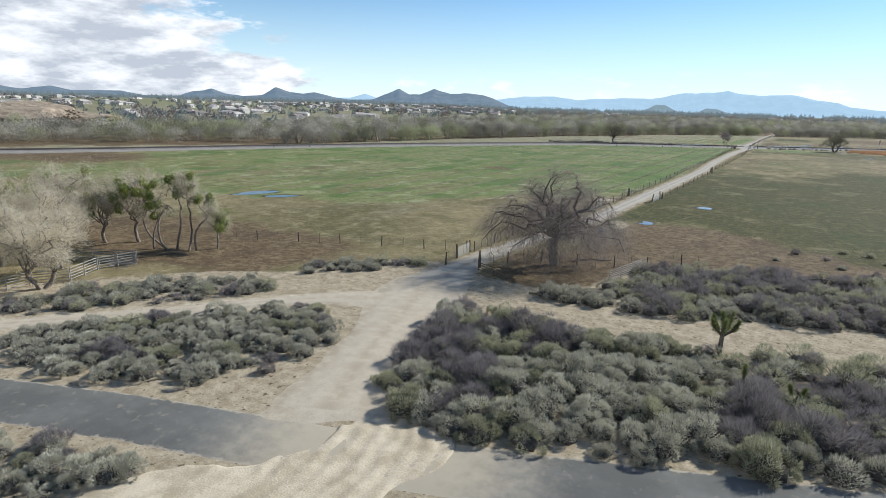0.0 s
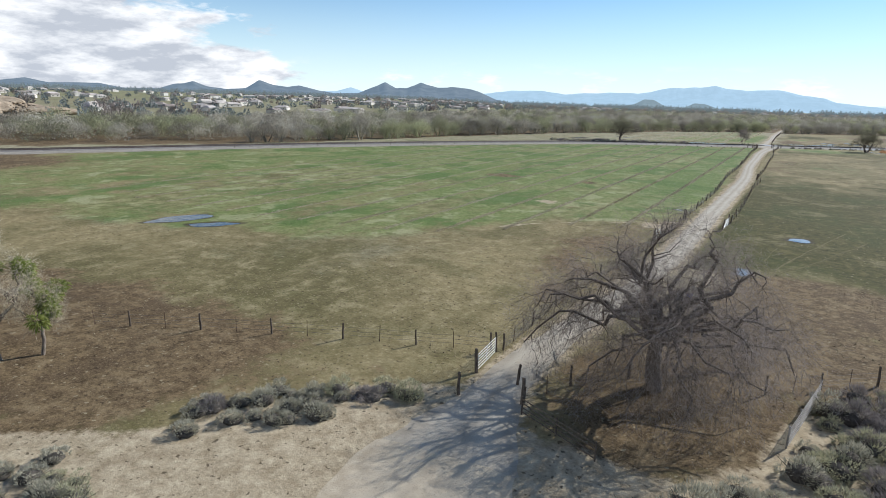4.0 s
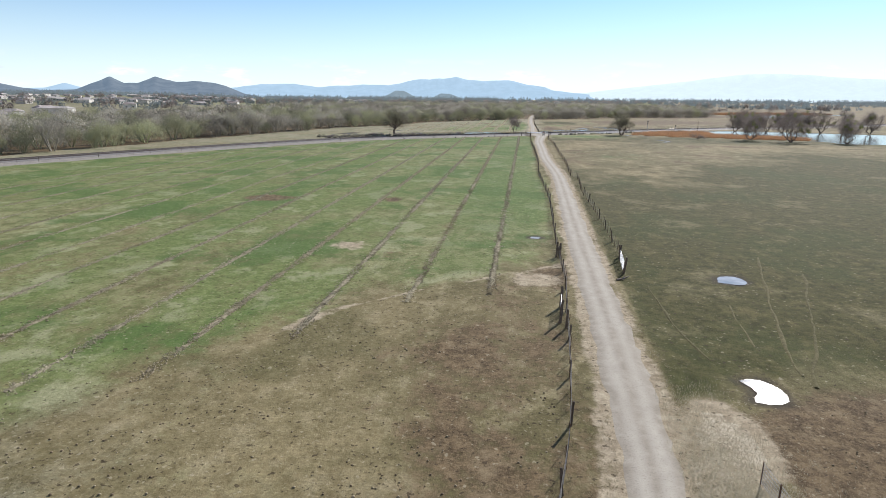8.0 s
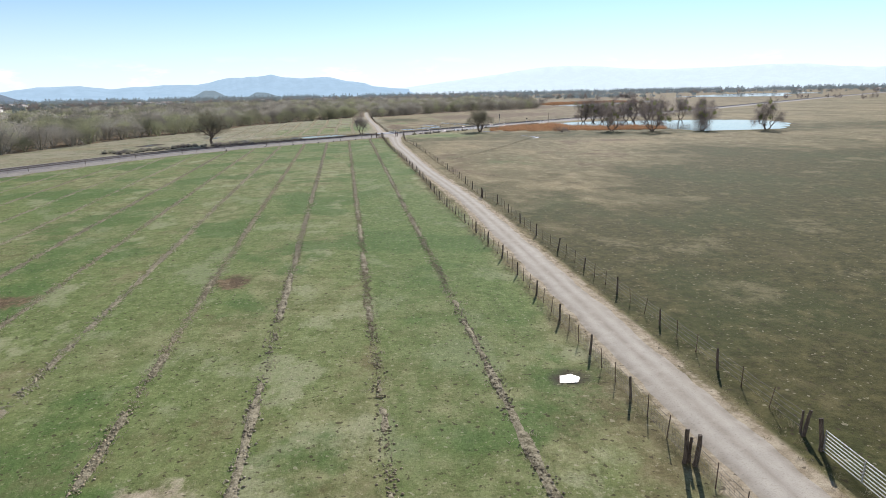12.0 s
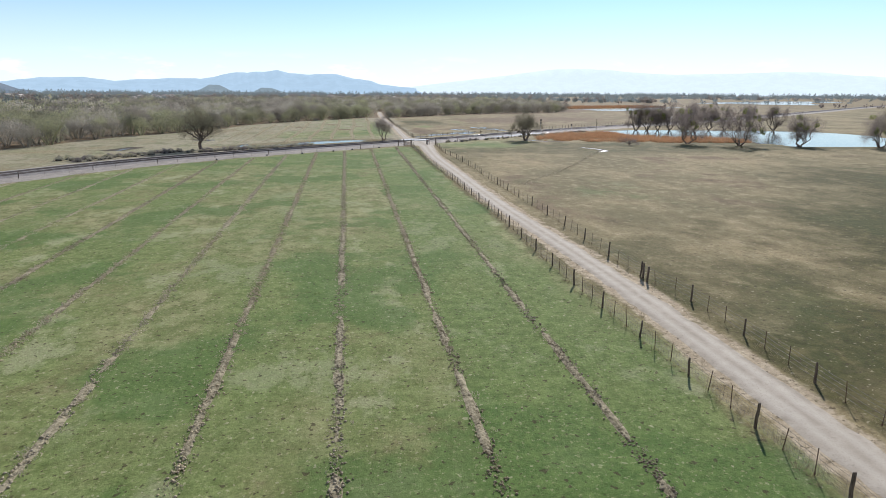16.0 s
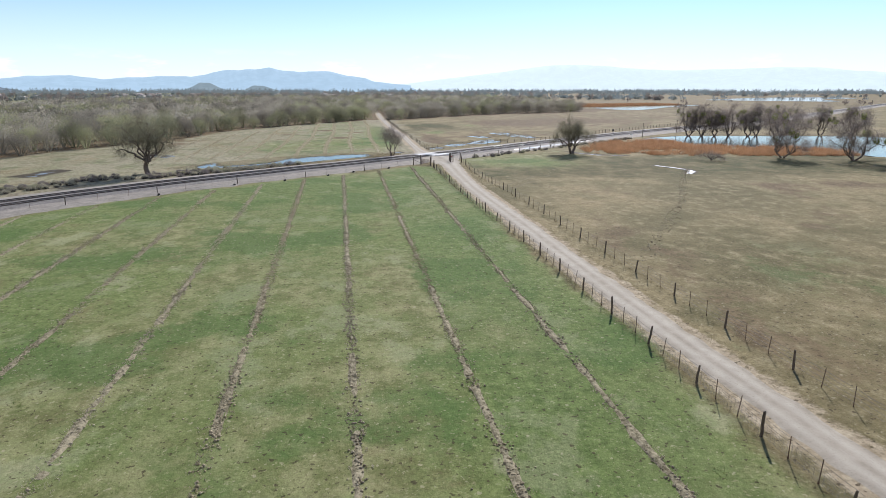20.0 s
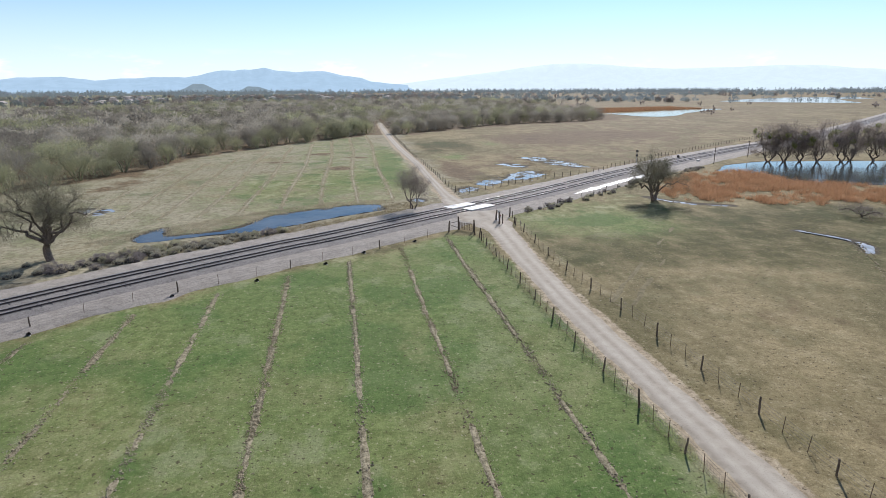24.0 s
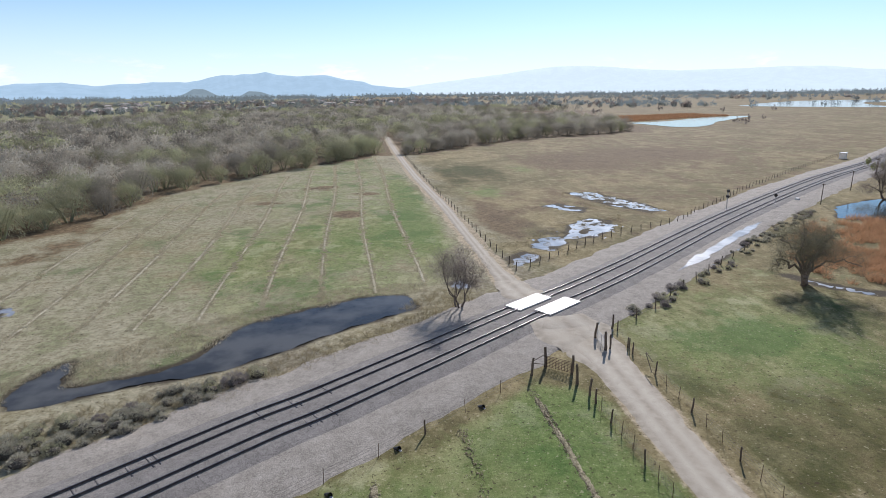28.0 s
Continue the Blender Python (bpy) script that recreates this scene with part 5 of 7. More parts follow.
# the broken row of dying trees
for q, (x, y, h, w, sd, mi, lean, fk, lm, pr) in enumerate([
        (-72.3, 43.8, 11.0, 5.2, 12, 9, (-0.75, -0.3), 0.36, 6, 5), (-73.4, 42.6, 6.4, 2.6, 19, 1, (0.1, 0.2), 0.62, 2, 1), (-71.6, 43.4, 6.0, 1.8, 20, 0, (-0.15, 0.1), 0.80, 2, 1),
        (-71.0, 44.4, 11.2, 2.8, 23, 7, (0.05, 0.1), 0.55, 4, 4), (-69.2, 45.0, 11.8, 2.2, 29, 4, (0.0, 0.05), 0.52, 6, 11), (-68.4, 45.6, 8.8, 3.6, 33, 3, (0.35, 0.2), 0.50, 4, 6), (-66.9, 47.8, 6.4, 2.3, 41, 9, (-0.1, 0.1), 0.38, 6, 7)]):
    tree("dying_tree", "half-dead pale-barked tree with green mistletoe clumps", (x, y), sd, M_palebark, M_silver, h, w, pr, 0.34, 0.009, 0.42, "row of half-dead trees", mi, turn=0.0, clump=0.58,
         fork=fk, radius=0.16, limbs=lm, boughs=6, sprays=5, low=4, high=78, lean=lean, sparse=0.35, crook=0.055, tip=0.03)
for q, (x, y, h, w, sd, mi) in enumerate([(-78.6, 43.6, 10.4, 5.0, 61, 11), (-81.5, 40.5, 8.6, 4.2, 63, 5), (-88.5, 40.5, 9.5, 4.6, 67, 7), (-97.0, 42.0, 9.5, 5.2, 71, 6), (-84.0, 27.5, 12.5, 5.6, 73, 12)]):
    tree("silver_tree", "rounded silver-grey leafless tree with mistletoe in it", (x, y), sd, M_palebark, M_silver, h, w, 8, 0.34, 0.016, 0.45, "row of half-dead trees", mi, clump=0.70,
         fork=0.28, radius=0.26, limbs=10, boughs=8, sprays=6, low=8, high=82, crook=0.05, tip=0.05, sparse=0.4)
for q, (x, y, h, w, sd) in enumerate([(-66.4, 25.8, 8.6, 5.6, 81), (-70.0, 21.5, 8.6, 5.4, 83), (-75.0, 24.0, 10.2, 6.2, 85), (-78.5, 31.5, 9.8, 5.8, 87), (-72.5, 30.0, 8.6, 5.0, 89)]):
    tree("salt_cedar", "pale leafless spreading tree over a corral fence", (x, y), sd, M_palebark, M_silver, h, w, 9, 0.32, 0.016, 0.46, "pale trees by the corral", 0,
         fork=0.18, radius=0.28, limbs=10, boughs=9, sprays=6, low=14, high=80, droop=0.15, stems=2, crook=0.05, tip=0.05, sparse=0.45)
# trees along the railway and the lake
tree("cottonwood_tree", "bare multi-stemmed tree beside the level crossing", (-49.1, 391.0), 91, M_bark, M_twig, 9.0, 4.2, 12, 0.42, 0.009, 0.65,
     fork=0.16, radius=0.17, limbs=9, boughs=8, sprays=5, low=30, high=86, stems=3)
tree("willow_tree", "big rounded leafless willow on the railway bank", (-108.0, 362.0), 101, M_bark, M_olivetwig, 13.2, 7.8, 11, 0.55, 0.014, 0.70, twig_label="fine twigs just turning green",
     fork=0.20, radius=0.62, limbs=11, boughs=10, sprays=7, low=2, high=84, crook=0.045, tip=0.05)
tree("oak_tree", "spreading grey-green tree on the reed bank", (6.8, 391.5), 111, M_bark, M_olivetwig, 11.0, 7.4, 10, 0.50, 0.013, 0.70,
     crook=0.045, tip=0.05, fork=0.16, radius=0.50, limbs=11, boughs=10, sprays=7, low=4, high=82, stems=2)
for q, (x, y, h, w, sd) in enumerate([(63.0, 370.5, 14.0, 6.8, 121), (77.5, 361.0, 13.5, 6.8, 123), (82.0, 452.0, 13.0, 4.5, 125), (87.5, 451.0, 14.5, 5.0, 127), (93.0, 450.5, 12.5, 4.0, 129), (98.5, 449.0, 14.0, 5.0, 131), (106.0, 447.0, 13.5, 5.2, 133), (112.0, 449.5, 15.0, 5.5, 135), (119.0, 447.0, 14.0, 5.5, 137), (128.0, 448.0, 14.0, 6.0, 139), (140.0, 446.0, 14.5, 6.0, 141), (152.0, 443.0, 13.5, 6.0, 143), (101.0, 360.0, 11.5, 6.0, 147), (125.0, 351.0, 12.5, 6.0, 149)]):
    tree("cottonwood_tree", "tall bare lakeside cottonwood with dark mistletoe clumps", (x, y), sd, M_bark, M_twig, h, w * 1.2, 9, 0.65, 0.020, 0.8, "lakeside cottonwoods", 6, clump=0.9,
         fork=0.10, radius=0.32, limbs=12, boughs=8, sprays=5, low=0, high=86, stems=2 + q % 2, crook=0.045, tip=0.05)
tree("dead_tree", "fallen tangle of dead branches in the dry field", (38.5, 367.5), 145, M_bark, M_twig, 2.6, 4.4, 4, 0.3, 0.010, 0.6, fork=0.10, radius=0.16, limbs=9, boughs=6, sprays=4, low=2, high=50)


# ---- woodland beyond the railway ----
def wood_template(seed, n, rx, rz, width, length, stems=7):
    """A leafless crown of unit height: rounded lobes sheathed in short twigs, with loose sprays standing out, on forked stems."""
    r = np.random.default_rng(seed)
    lobes = 15
    a = np.arange(lobes) * 2.4 + r.uniform(0, 6.28)
    out = np.sqrt(np.linspace(0, 1, lobes)) * 0.30 * r.uniform(0.75, 1.2, lobes)
    c = np.c_[np.cos(a) * out, np.sin(a) * out, 0.66 - 0.95 * out - 0.10 * r.uniform(size=lobes)]
    c[-3:, 2] = r.uniform(0.08, 0.20, 3)
    rad = r.uniform(0.17, 0.26, lobes)
    P, N = [], []
    for q in range(lobes):
        p, d = dome(n // lobes, rad[q], rad[q], seed * 7 + q, 0.2, -0.5)
        P.append(p * (r.uniform(0.5, 1.0, (len(p), 1)) ** 0.35) + c[q]), N.append(d)
    P, N = np.vstack(P) * np.array([rx / 0.5, rx / 0.5, rz / 0.46]), np.vstack(N)
    P[:, 2] = np.maximum(P[:, 2], 0.04)
    m = len(P)
    # most twigs lie along the crown's skin, the rest stand out of it
    face = N + r.normal(size=N.shape) * 0.40
    along = np.array([0, 0, 1.0]) + r.normal(size=N.shape) * 0.55
    side = np.cross(face, along)
    side /= np.maximum(np.linalg.norm(side, axis=1, keepdims=True), 1e-6)
    D = np.cross(side, face)
    D /= np.maximum(np.linalg.norm(D, axis=1, keepdims=True), 1e-6)
    L, W = length * r.uniform(0.6, 1.3, (m, 1)), width * r.uniform(0.7, 1.4, (m, 1))
    skin = np.stack([P - side * W, P + side * W, P + D * L], 1)
    o = r.choice(m, m // 4, replace=False)
    spray = blades(P[o], N[o] + np.array([0, 0, 0.5]) + r.normal(size=(len(o), 3)) * 0.4, length * 1.3, width * 0.45, 0.0, seed)
    keep = np.ones(m, bool)
    keep[o] = False
    skin = skin[keep].reshape(-1, 3)
    segs = []
    for q in r.uniform(0, 6.28, stems):
        b = np.array([0.05 * math.cos(q), 0.05 * math.sin(q), 0])
        m_ = b + np.array([0.13 * math.cos(q), 0.13 * math.sin(q), 0.30])
        e = m_ + np.array([0.24 * math.cos(q + r.normal() * 0.5), 0.24 * math.sin(q + r.normal() * 0.5), 0.36])
        segs += [(b, m_, 0.018, 0.013), (m_, e, 0.013, 0.004)]
    return join((skin, np.arange(len(skin)).reshape(-1, 3)), spray, tubes(segs, 4))


def toned(me, tone):
    me.attributes.new("tone", "FLOAT", "POINT").data.foreach_set("value", tone.astype(np.float32))
    return me


def wood_points(poly, step, lo, hi, region=None):
    P = fill(poly, step, 0.5)
    d = poly_sd(P[:, 0], P[:, 1], poly)
    k = (d >= lo) & (d < hi)
    if region is not None:
        k &= region(P)
    k &= line_d(P[:, 0], P[:, 1], C_road_n) > 4.5
    return P[k]


T_NEAR = [wood_template(200 + i, 3000, 0.50, 0.46, 0.0046, 0.055, 5) for i in range(5)]
T_MID = [wood_template(230 + i, 800, 0.52, 0.46, 0.0105, 0.060, 0) for i in range(4)]
T_FAR = [wood_template(260 + i, 230, 0.56, 0.46, 0.028, 0.10, 0) for i in range(3)]
front = wood_points(WOODS, 8.0, 0, 14, lambda P: (P[:, 0] > -215) & (P[:, 0] < 150) & (P[:, 1] < 740))
front = front[np.argsort(np.hypot(front[:, 0] + 70, front[:, 1] - 430))]
ME_GREY = [toned(mesh_np("crown", V, F, M_wood_grey), np.full(len(V), 0.5)) for V, F in T_NEAR]
ME_GREEN = [toned(mesh_np("crown", V, F, M_wood_green), np.full(len(V), 0.5)) for V, F in T_NEAR]
for x, y in front[:260]:
    green = fbm(np.array([x]), np.array([y]), 0.035, 2, 6)[0] + rng.normal() * 0.28 > 0.08
    s = 8.0 + 6.5 * rng.uniform() ** 1.2
    q = int(rng.integers(5))
    ob = new("willow_tree" if green else "thicket_tree", (ME_GREEN if green else ME_GREY)[q])
    ob.matrix_basis = Matrix.LocRotScale((x, y, -0.05), Euler((0, 0, rng.uniform(0, 6.28))), (s, s, s * rng.uniform(0.75, 1.05)))
    tagged(ob, "willow with fresh yellow-green twigs at the wood's edge" if green else "leafless grey-brown tree at the wood's edge", "tree", "woodland edge")
groups = {("grey", 0): [], ("green", 0): []}
tones = {("grey", 0): [], ("green", 0): []}
for pts, temps, lo, hi in ((front[260:], T_NEAR, 8.5, 14.0), (wood_points(WOODS, 9.2, 14, 90, lambda P: (P[:, 1] < 900) & (P[:, 0] > -330)), T_MID, 10.0, 15.5),
                           (wood_points(WOODS, 10.8, 90, 320, lambda P: P[:, 1] < 1100), T_FAR, 11.0, 16.0), (wood_points(WOODS, 13.0, 0, 900, lambda P: P[:, 1] >= 1100), T_FAR, 11.0, 16.0)):
    g = fbm(pts[:, 0], pts[:, 1], 0.035, 2, 6) + rng.normal(size=len(pts)) * 0.22 > 0.17
    for q, T in enumerate(temps):
        for key, sel in ((("grey", 0), ~g), (("green", 0), g)):
            A = pts[sel][q::len(temps)]
            if len(A):
                s = lo + (hi - lo) * rng.uniform(0, 1, len(A)) ** 1.6
                tones[key].append(np.repeat(rng.uniform(0, 1, len(A)), len(T[0])))
                groups[key].append(scatter(*T, np.c_[A, np.full(len(A), -0.05)], rng.uniform(0, 6.28, len(A)), s, s * rng.uniform(0.7, 1.0, len(A))))
for (nm, _), mat, lab in zip(groups, (M_wood_grey, M_wood_green), ("dense leafless grey-brown riverside woodland", "yellow-green budding willows scattered through the woodland")):
    V, F = join(*groups[(nm, 0)])
    single("woodland", toned(mesh_np("woodland", V, F, mat), np.concatenate(tones[(nm, 0)])), None, lab, "woodland", "", "stuff")


# ---- reeds, grass, clods ----
def tuft_template(seed, n, spread, length, width):
    r = np.random.default_rng(seed)
    a, d = r.uniform(0, 6.28, n), r.uniform(0, spread, n)
    P = np.c_[np.cos(a) * d, np.sin(a) * d, np.zeros(n)]
    D = np.c_[np.cos(a) * 0.5, np.sin(a) * 0.5, np.full(n, 1.0)] + r.normal(size=(n, 3)) * 0.25
    return blades(P, D, length, width, 0.1, seed)


def sow(name, label, category, pts, temp, lo, hi, mat, z=-0.02):
    s = rng.uniform(lo, hi, len(pts))
    V, F = scatter(*temp, np.c_[pts, np.full(len(pts), z)], rng.uniform(0, 6.28, len(pts)), s)
    return single(name, mesh_np(name, V, F, mat), None, label, category, "", "stuff")


def strip(name, C, half, h, mat, label, category, group="", seed=0):
    """A low ragged ridge along C, breaking off where the ground swallows it."""
    n, w = sideways(C), half * (0.75 + 0.5 * fbm(C[:, 0], C[:, 1], 0.4, 3, seed))
    gap = 0.10 * (1 - ramp(fbm(C[:, 0], C[:, 1], 0.11, 2, seed + 4), -0.45, -0.05))
    V = np.stack([np.c_[C + n * (o * w)[:, None], f * h - gap + (0.02 * fbm(C[:, 0] + o, C[:, 1], 1.5, 2, seed) if f > 0 else 0)] for o, f in ((-1.0, -0.7), (-0.3, 1.0), (0.35, 0.9), (1.0, -0.7))], 1)
    a, b = np.meshgrid(np.arange(len(C) - 1), np.arange(3), indexing="ij")
    a = a * 4 + b
    me = mesh_np(name, V.reshape(-1, 3), np.stack([a, a + 1, a + 5, a + 4], -1).reshape(-1, 4), mat)
    if me.polygons[0].normal.z < 0:
        me.flip_normals()
    return single(name, me, None, label, category, group)


reed_pts = fill(REEDS, 1.15, 0.5)
reed_pts = reed_pts[fbm(reed_pts[:, 0], reed_pts[:, 1], 0.13, 3, 2) + rng.normal(size=len(reed_pts)) * 0.12 > -0.22]
sow("reed_bed", "dense rust-orange dead reeds along the lake shore", "reeds", reed_pts, tuft_template(3, 42, 0.75, 1.5, 0.030), 0.6, 1.25, M_reed)
far_reeds = fill([(190, 832), (286, 882), (345, 908), (330, 965), (230, 935), (178, 862)], 4.0, 0.5)
sow("reed_bed", "dull red dead reeds beside a far pool", "reeds", far_reeds, tuft_template(4, 30, 0.9, 0.9, 0.09), 1.6, 3.0, M_reed)
bank = np.vstack([fill([(-100, 366.5), (-80, 374.5), (-66, 382.5), (-54, 390.5), (-50, 389), (-62, 380.0), (-76, 369.5), (-96, 359)], 0.9), fill([(-58, 392.5), (-52, 399), (-46, 401), (-46, 394), (-52, 389.5)], 1.0)])
sow("bank_grass", "rank bleached grass on the railway bank", "grass", bank, tuft_template(5, 34, 0.5, 0.62, 0.016), 0.6, 1.3, M_drygrass)
margin = fill([(-108, 372), (-96, 383), (-84, 393), (-68, 402), (-54, 404), (-52, 398), (-57, 399), (-66, 395), (-78, 386.5), (-90, 377.5), (-104, 370)], 0.9)
sow("marsh_tussocks", "bleached tussocks at the water's edge", "grass", margin[poly_sd(margin[:, 0], margin[:, 1], POND) < 0.3 + 2.2 * fbm(margin[:, 0], margin[:, 1], 0.30, 2, 4)], tuft_template(6, 30, 0.55, 0.28, 0.026), 0.6, 1.7, M_palegrass)
meadow = fill([(-43, 405), (-90, 390), (-118, 430), (-110, 490), (-60, 560), (-43, 590)], 2.2, 0.9)
meadow = meadow[fbm(meadow[:, 0], meadow[:, 1], 0.12, 3, 5) > 0.15]
sow("meadow_tufts", "dry tufts over the wet meadow", "grass", meadow, tuft_template(7, 14, 0.5, 0.22, 0.022), 0.5, 1.2, M_drygrass)
wetp = np.vstack([fill([(-37, 408), (-22, 416), (-2, 434), (2, 448), (-12, 446), (-34, 424)], 0.85), fill([(-2, 484), (10, 482), (20, 450), (8, 446), (-4, 456)], 0.95)])
wetp = wetp[fbm(wetp[:, 0], wetp[:, 1], 0.45, 3, 4) > 0.02]
sow("marsh_tussocks", "brown tussocks standing in the flooded meadow", "grass", wetp, tuft_template(16, 24, 0.42, 0.26, 0.020), 0.6, 1.2, M_drygrass)
M_meadowridge = grained("pale_meadow_ridge", (0.215, 0.196, 0.138), (0.450, 0.420, 0.320), 1.5, 8.0, 0.95, 0.1, 0.05)
rowp = []
for i in range(9):
    yy = np.arange(402.0 - 2.2 * i, 600.0 - 16.0 * i, 0.5)
    xx = -53.0 - 8.0 * i + (yy - 400.0) * (0.004 - 0.004 * i) + 0.5 * np.sin(yy * 0.05 + i)
    strip("meadow_ridge", np.c_[xx[::2], yy[::2]], 0.36, 0.07, M_meadowridge, "low pale ridge across the wet meadow", "earth ridge", "parallel ridges in the meadow", i)
    xx = xx + rng.normal(size=len(yy)) * 0.32
    rowp += [np.c_[xx, yy], np.c_[xx + rng.normal(size=len(yy)) * 0.25, yy + 0.25]]
sow("meadow_rows", "bleached tufts in rows across the wet meadow", "grass", np.vstack(rowp), tuft_template(17, 22, 0.45, 0.15, 0.060), 0.7, 1.5, M_palegrass)
verge = []
for C, lo, hi in ((C_road, 1.9, 3.6),):
    n = sideways(C)
    for sgn in (-1, 1):
        for _ in range(3):
            o = C[:, 2] + rng.uniform(0.0, hi - lo, len(C)) + 0.15
            verge.append(C[:, :2] + n * (sgn * o)[:, None])
verge = np.vstack(verge)
verge = verge[(verge[:, 1] > 66) & (verge[:, 1] < 372)]
sow("verge_grass", "short bleached grass along the farm road", "grass", verge, tuft_template(8, 12, 0.22, 0.16, 0.012), 0.6, 1.4, M_drygrass)
fl = spline(FENCE_W, 0.5)
fl = fl + rng.normal(size=fl.shape) * 0.22
fe = spline(FENCE_E, 0.7)
sow("fence_weeds", "dead weeds caught along the fence line", "grass", np.vstack([fl, fe + rng.normal(size=fe.shape) * 0.25]), tuft_template(9, 16, 0.2, 0.42, 0.010), 0.5, 1.2, M_drygrass)
lawn = fill([(-39, 142), (-100, 120), (-104, 300), (-92, 330), (-40, 362)], 2.6, 0.9)
lawn = lawn[fbm(lawn[:, 0], lawn[:, 1], 0.10, 3, 5) > 0.05]
sow("grass_tufts", "green tufts standing in the pasture", "grass", lawn, tuft_template(10, 12, 0.35, 0.16, 0.020), 0.5, 1.3, M_grasstuft)

bm = bmesh.new()
bmesh.ops.create_icosphere(bm, subdivisions=1, radius=0.5)
clod_v = np.array([v.co[:] for v in bm.verts]) * np.array([1, 0.8, 0.55])
clod_v *= (1 + rng.normal(size=(len(clod_v), 1)) * 0.14)
clod_f = np.array([[v.index for v in f.verts] for f in bm.faces])
bm.free()
clods = np.vstack([fill([(-27, 112), (-27, 200), (5, 200), (5, 112)], 4.4, 0.9), fill([(-40, 140), (-40, 355), (-95, 330), (-95, 110)], 5.5, 0.9), fill([(-28, 205), (-28, 345), (10, 340), (10, 205)], 4.4, 0.9)])
s = 0.06 + 0.13 * rng.uniform(size=len(clods)) ** 3
V, F = scatter(clod_v, clod_f, np.c_[clods, np.full(len(clods), 0.015)], rng.uniform(0, 6.28, len(clods)), s)
single("earth_clods", mesh_np("earth_clods", V, F, M_clod), None, "scattered clods and dried dung on the ground", "clods", "", "stuff")

churned = np.vstack([fill([(-37.5, 66), (-38, 128), (-52, 122), (-64, 104), (-80, 96), (-68, 62)], 0.55), fill([(-31, 78), (-27, 104), (0, 110), (22, 104), (-8, 80)], 0.5), fill([(-58, 54), (-80, 36), (-92, 52), (-72, 64)], 0.8), fill([(-33, 62), (-32, 76), (-17, 76), (-19, 63)], 0.6)])
drop = fbm(churned[:, 0], churned[:, 1], 0.22, 3, 8) + 0.7 * fbm(churned[:, 0], churned[:, 1], 0.9, 2, 3)
churned = churned[drop > 0.08]
s = 0.05 + 0.19 * rng.uniform(size=len(churned)) ** 2.2
lump_v = np.array([(0.5, 0, 0), (-0.45, 0.1, 0), (0.05, 0.42, 0), (0, -0.4, 0), (0.06, 0.03, 0.34), (0, 0, -0.2)])
lump_f = np.array([(0, 2, 4), (2, 1, 4), (1, 3, 4), (3, 0, 4), (2, 0, 5), (1, 2, 5), (3, 1, 5), (0, 3, 5)])
tint = rng.uniform(size=len(churned)) < 0.55
for sel, mat, lab in ((tint, M_clod, "pale dry clods and stones lying in trampled ground"), (~tint, M_dung, "dark clods and dung in ground churned by hooves")):
    V, F = scatter(lump_v, lump_f, np.c_[churned[sel], np.full(int(sel.sum()), 0.02)], rng.uniform(0, 6.28, int(sel.sum())), s[sel])
    single("churned_clods", mesh_np("churned_clods", V, F, mat), None, lab, "clods", "", "stuff")

# trodden paths and an old pair of ruts across the eastern field
M_path = grained("trodden_pale_turf", (0.076, 0.070, 0.032), (0.150, 0.130, 0.066), 1.5, 8.0, 0.95, 0.1, 0.03)
M_rut = grained("dry_bank_turf", (0.120, 0.104, 0.056), (0.235, 0.200, 0.118), 1.2, 6.0, 0.95, 0.1, 0.06)


def trail(label, pts, side=0.0, half=0.22, h=0.05, mat=None):
    C = spline(pts, 0.5)
    C = C + sideways(C) * side + 0.25 * np.c_[fbm(C[:, 1], C[:, 0], 0.3, 2, 5), fbm(C[:, 0], C[:, 1], 0.3, 2, 7)]
    strip("trodden_path", C, half, h, mat or M_path, label, "path", "trodden paths", int(abs(pts[0][0]) * 7) % 11)


for pts in ([(-20.6, 110.5), (-19.1, 118.5), (-15.4, 131.7), (-12.0, 144.0)], [(-20.6, 108.7), (-16.9, 117.3), (-11.3, 132.4), (-6.0, 147.0)], [(-22.1, 110.9), (-21.9, 118.9), (-20.4, 131.4), (-19.5, 142.0)],
            [(-26.4, 112.0), (-27.5, 118.7), (-27.6, 130.1)], [(-11.7, 113.0), (-4.0, 123.8), (3.0, 133.0)]):
    trail("faint pale cattle path through the dark pasture", pts)
for side in (-1.3, 1.3):
    trail("pale grassy bank of an old rut across the field", [(-30.4, 330.0), (-19.1, 344.0), (-8.5, 357.0), (-2.0, 365.0)], side, 0.60, 0.06, M_rut)

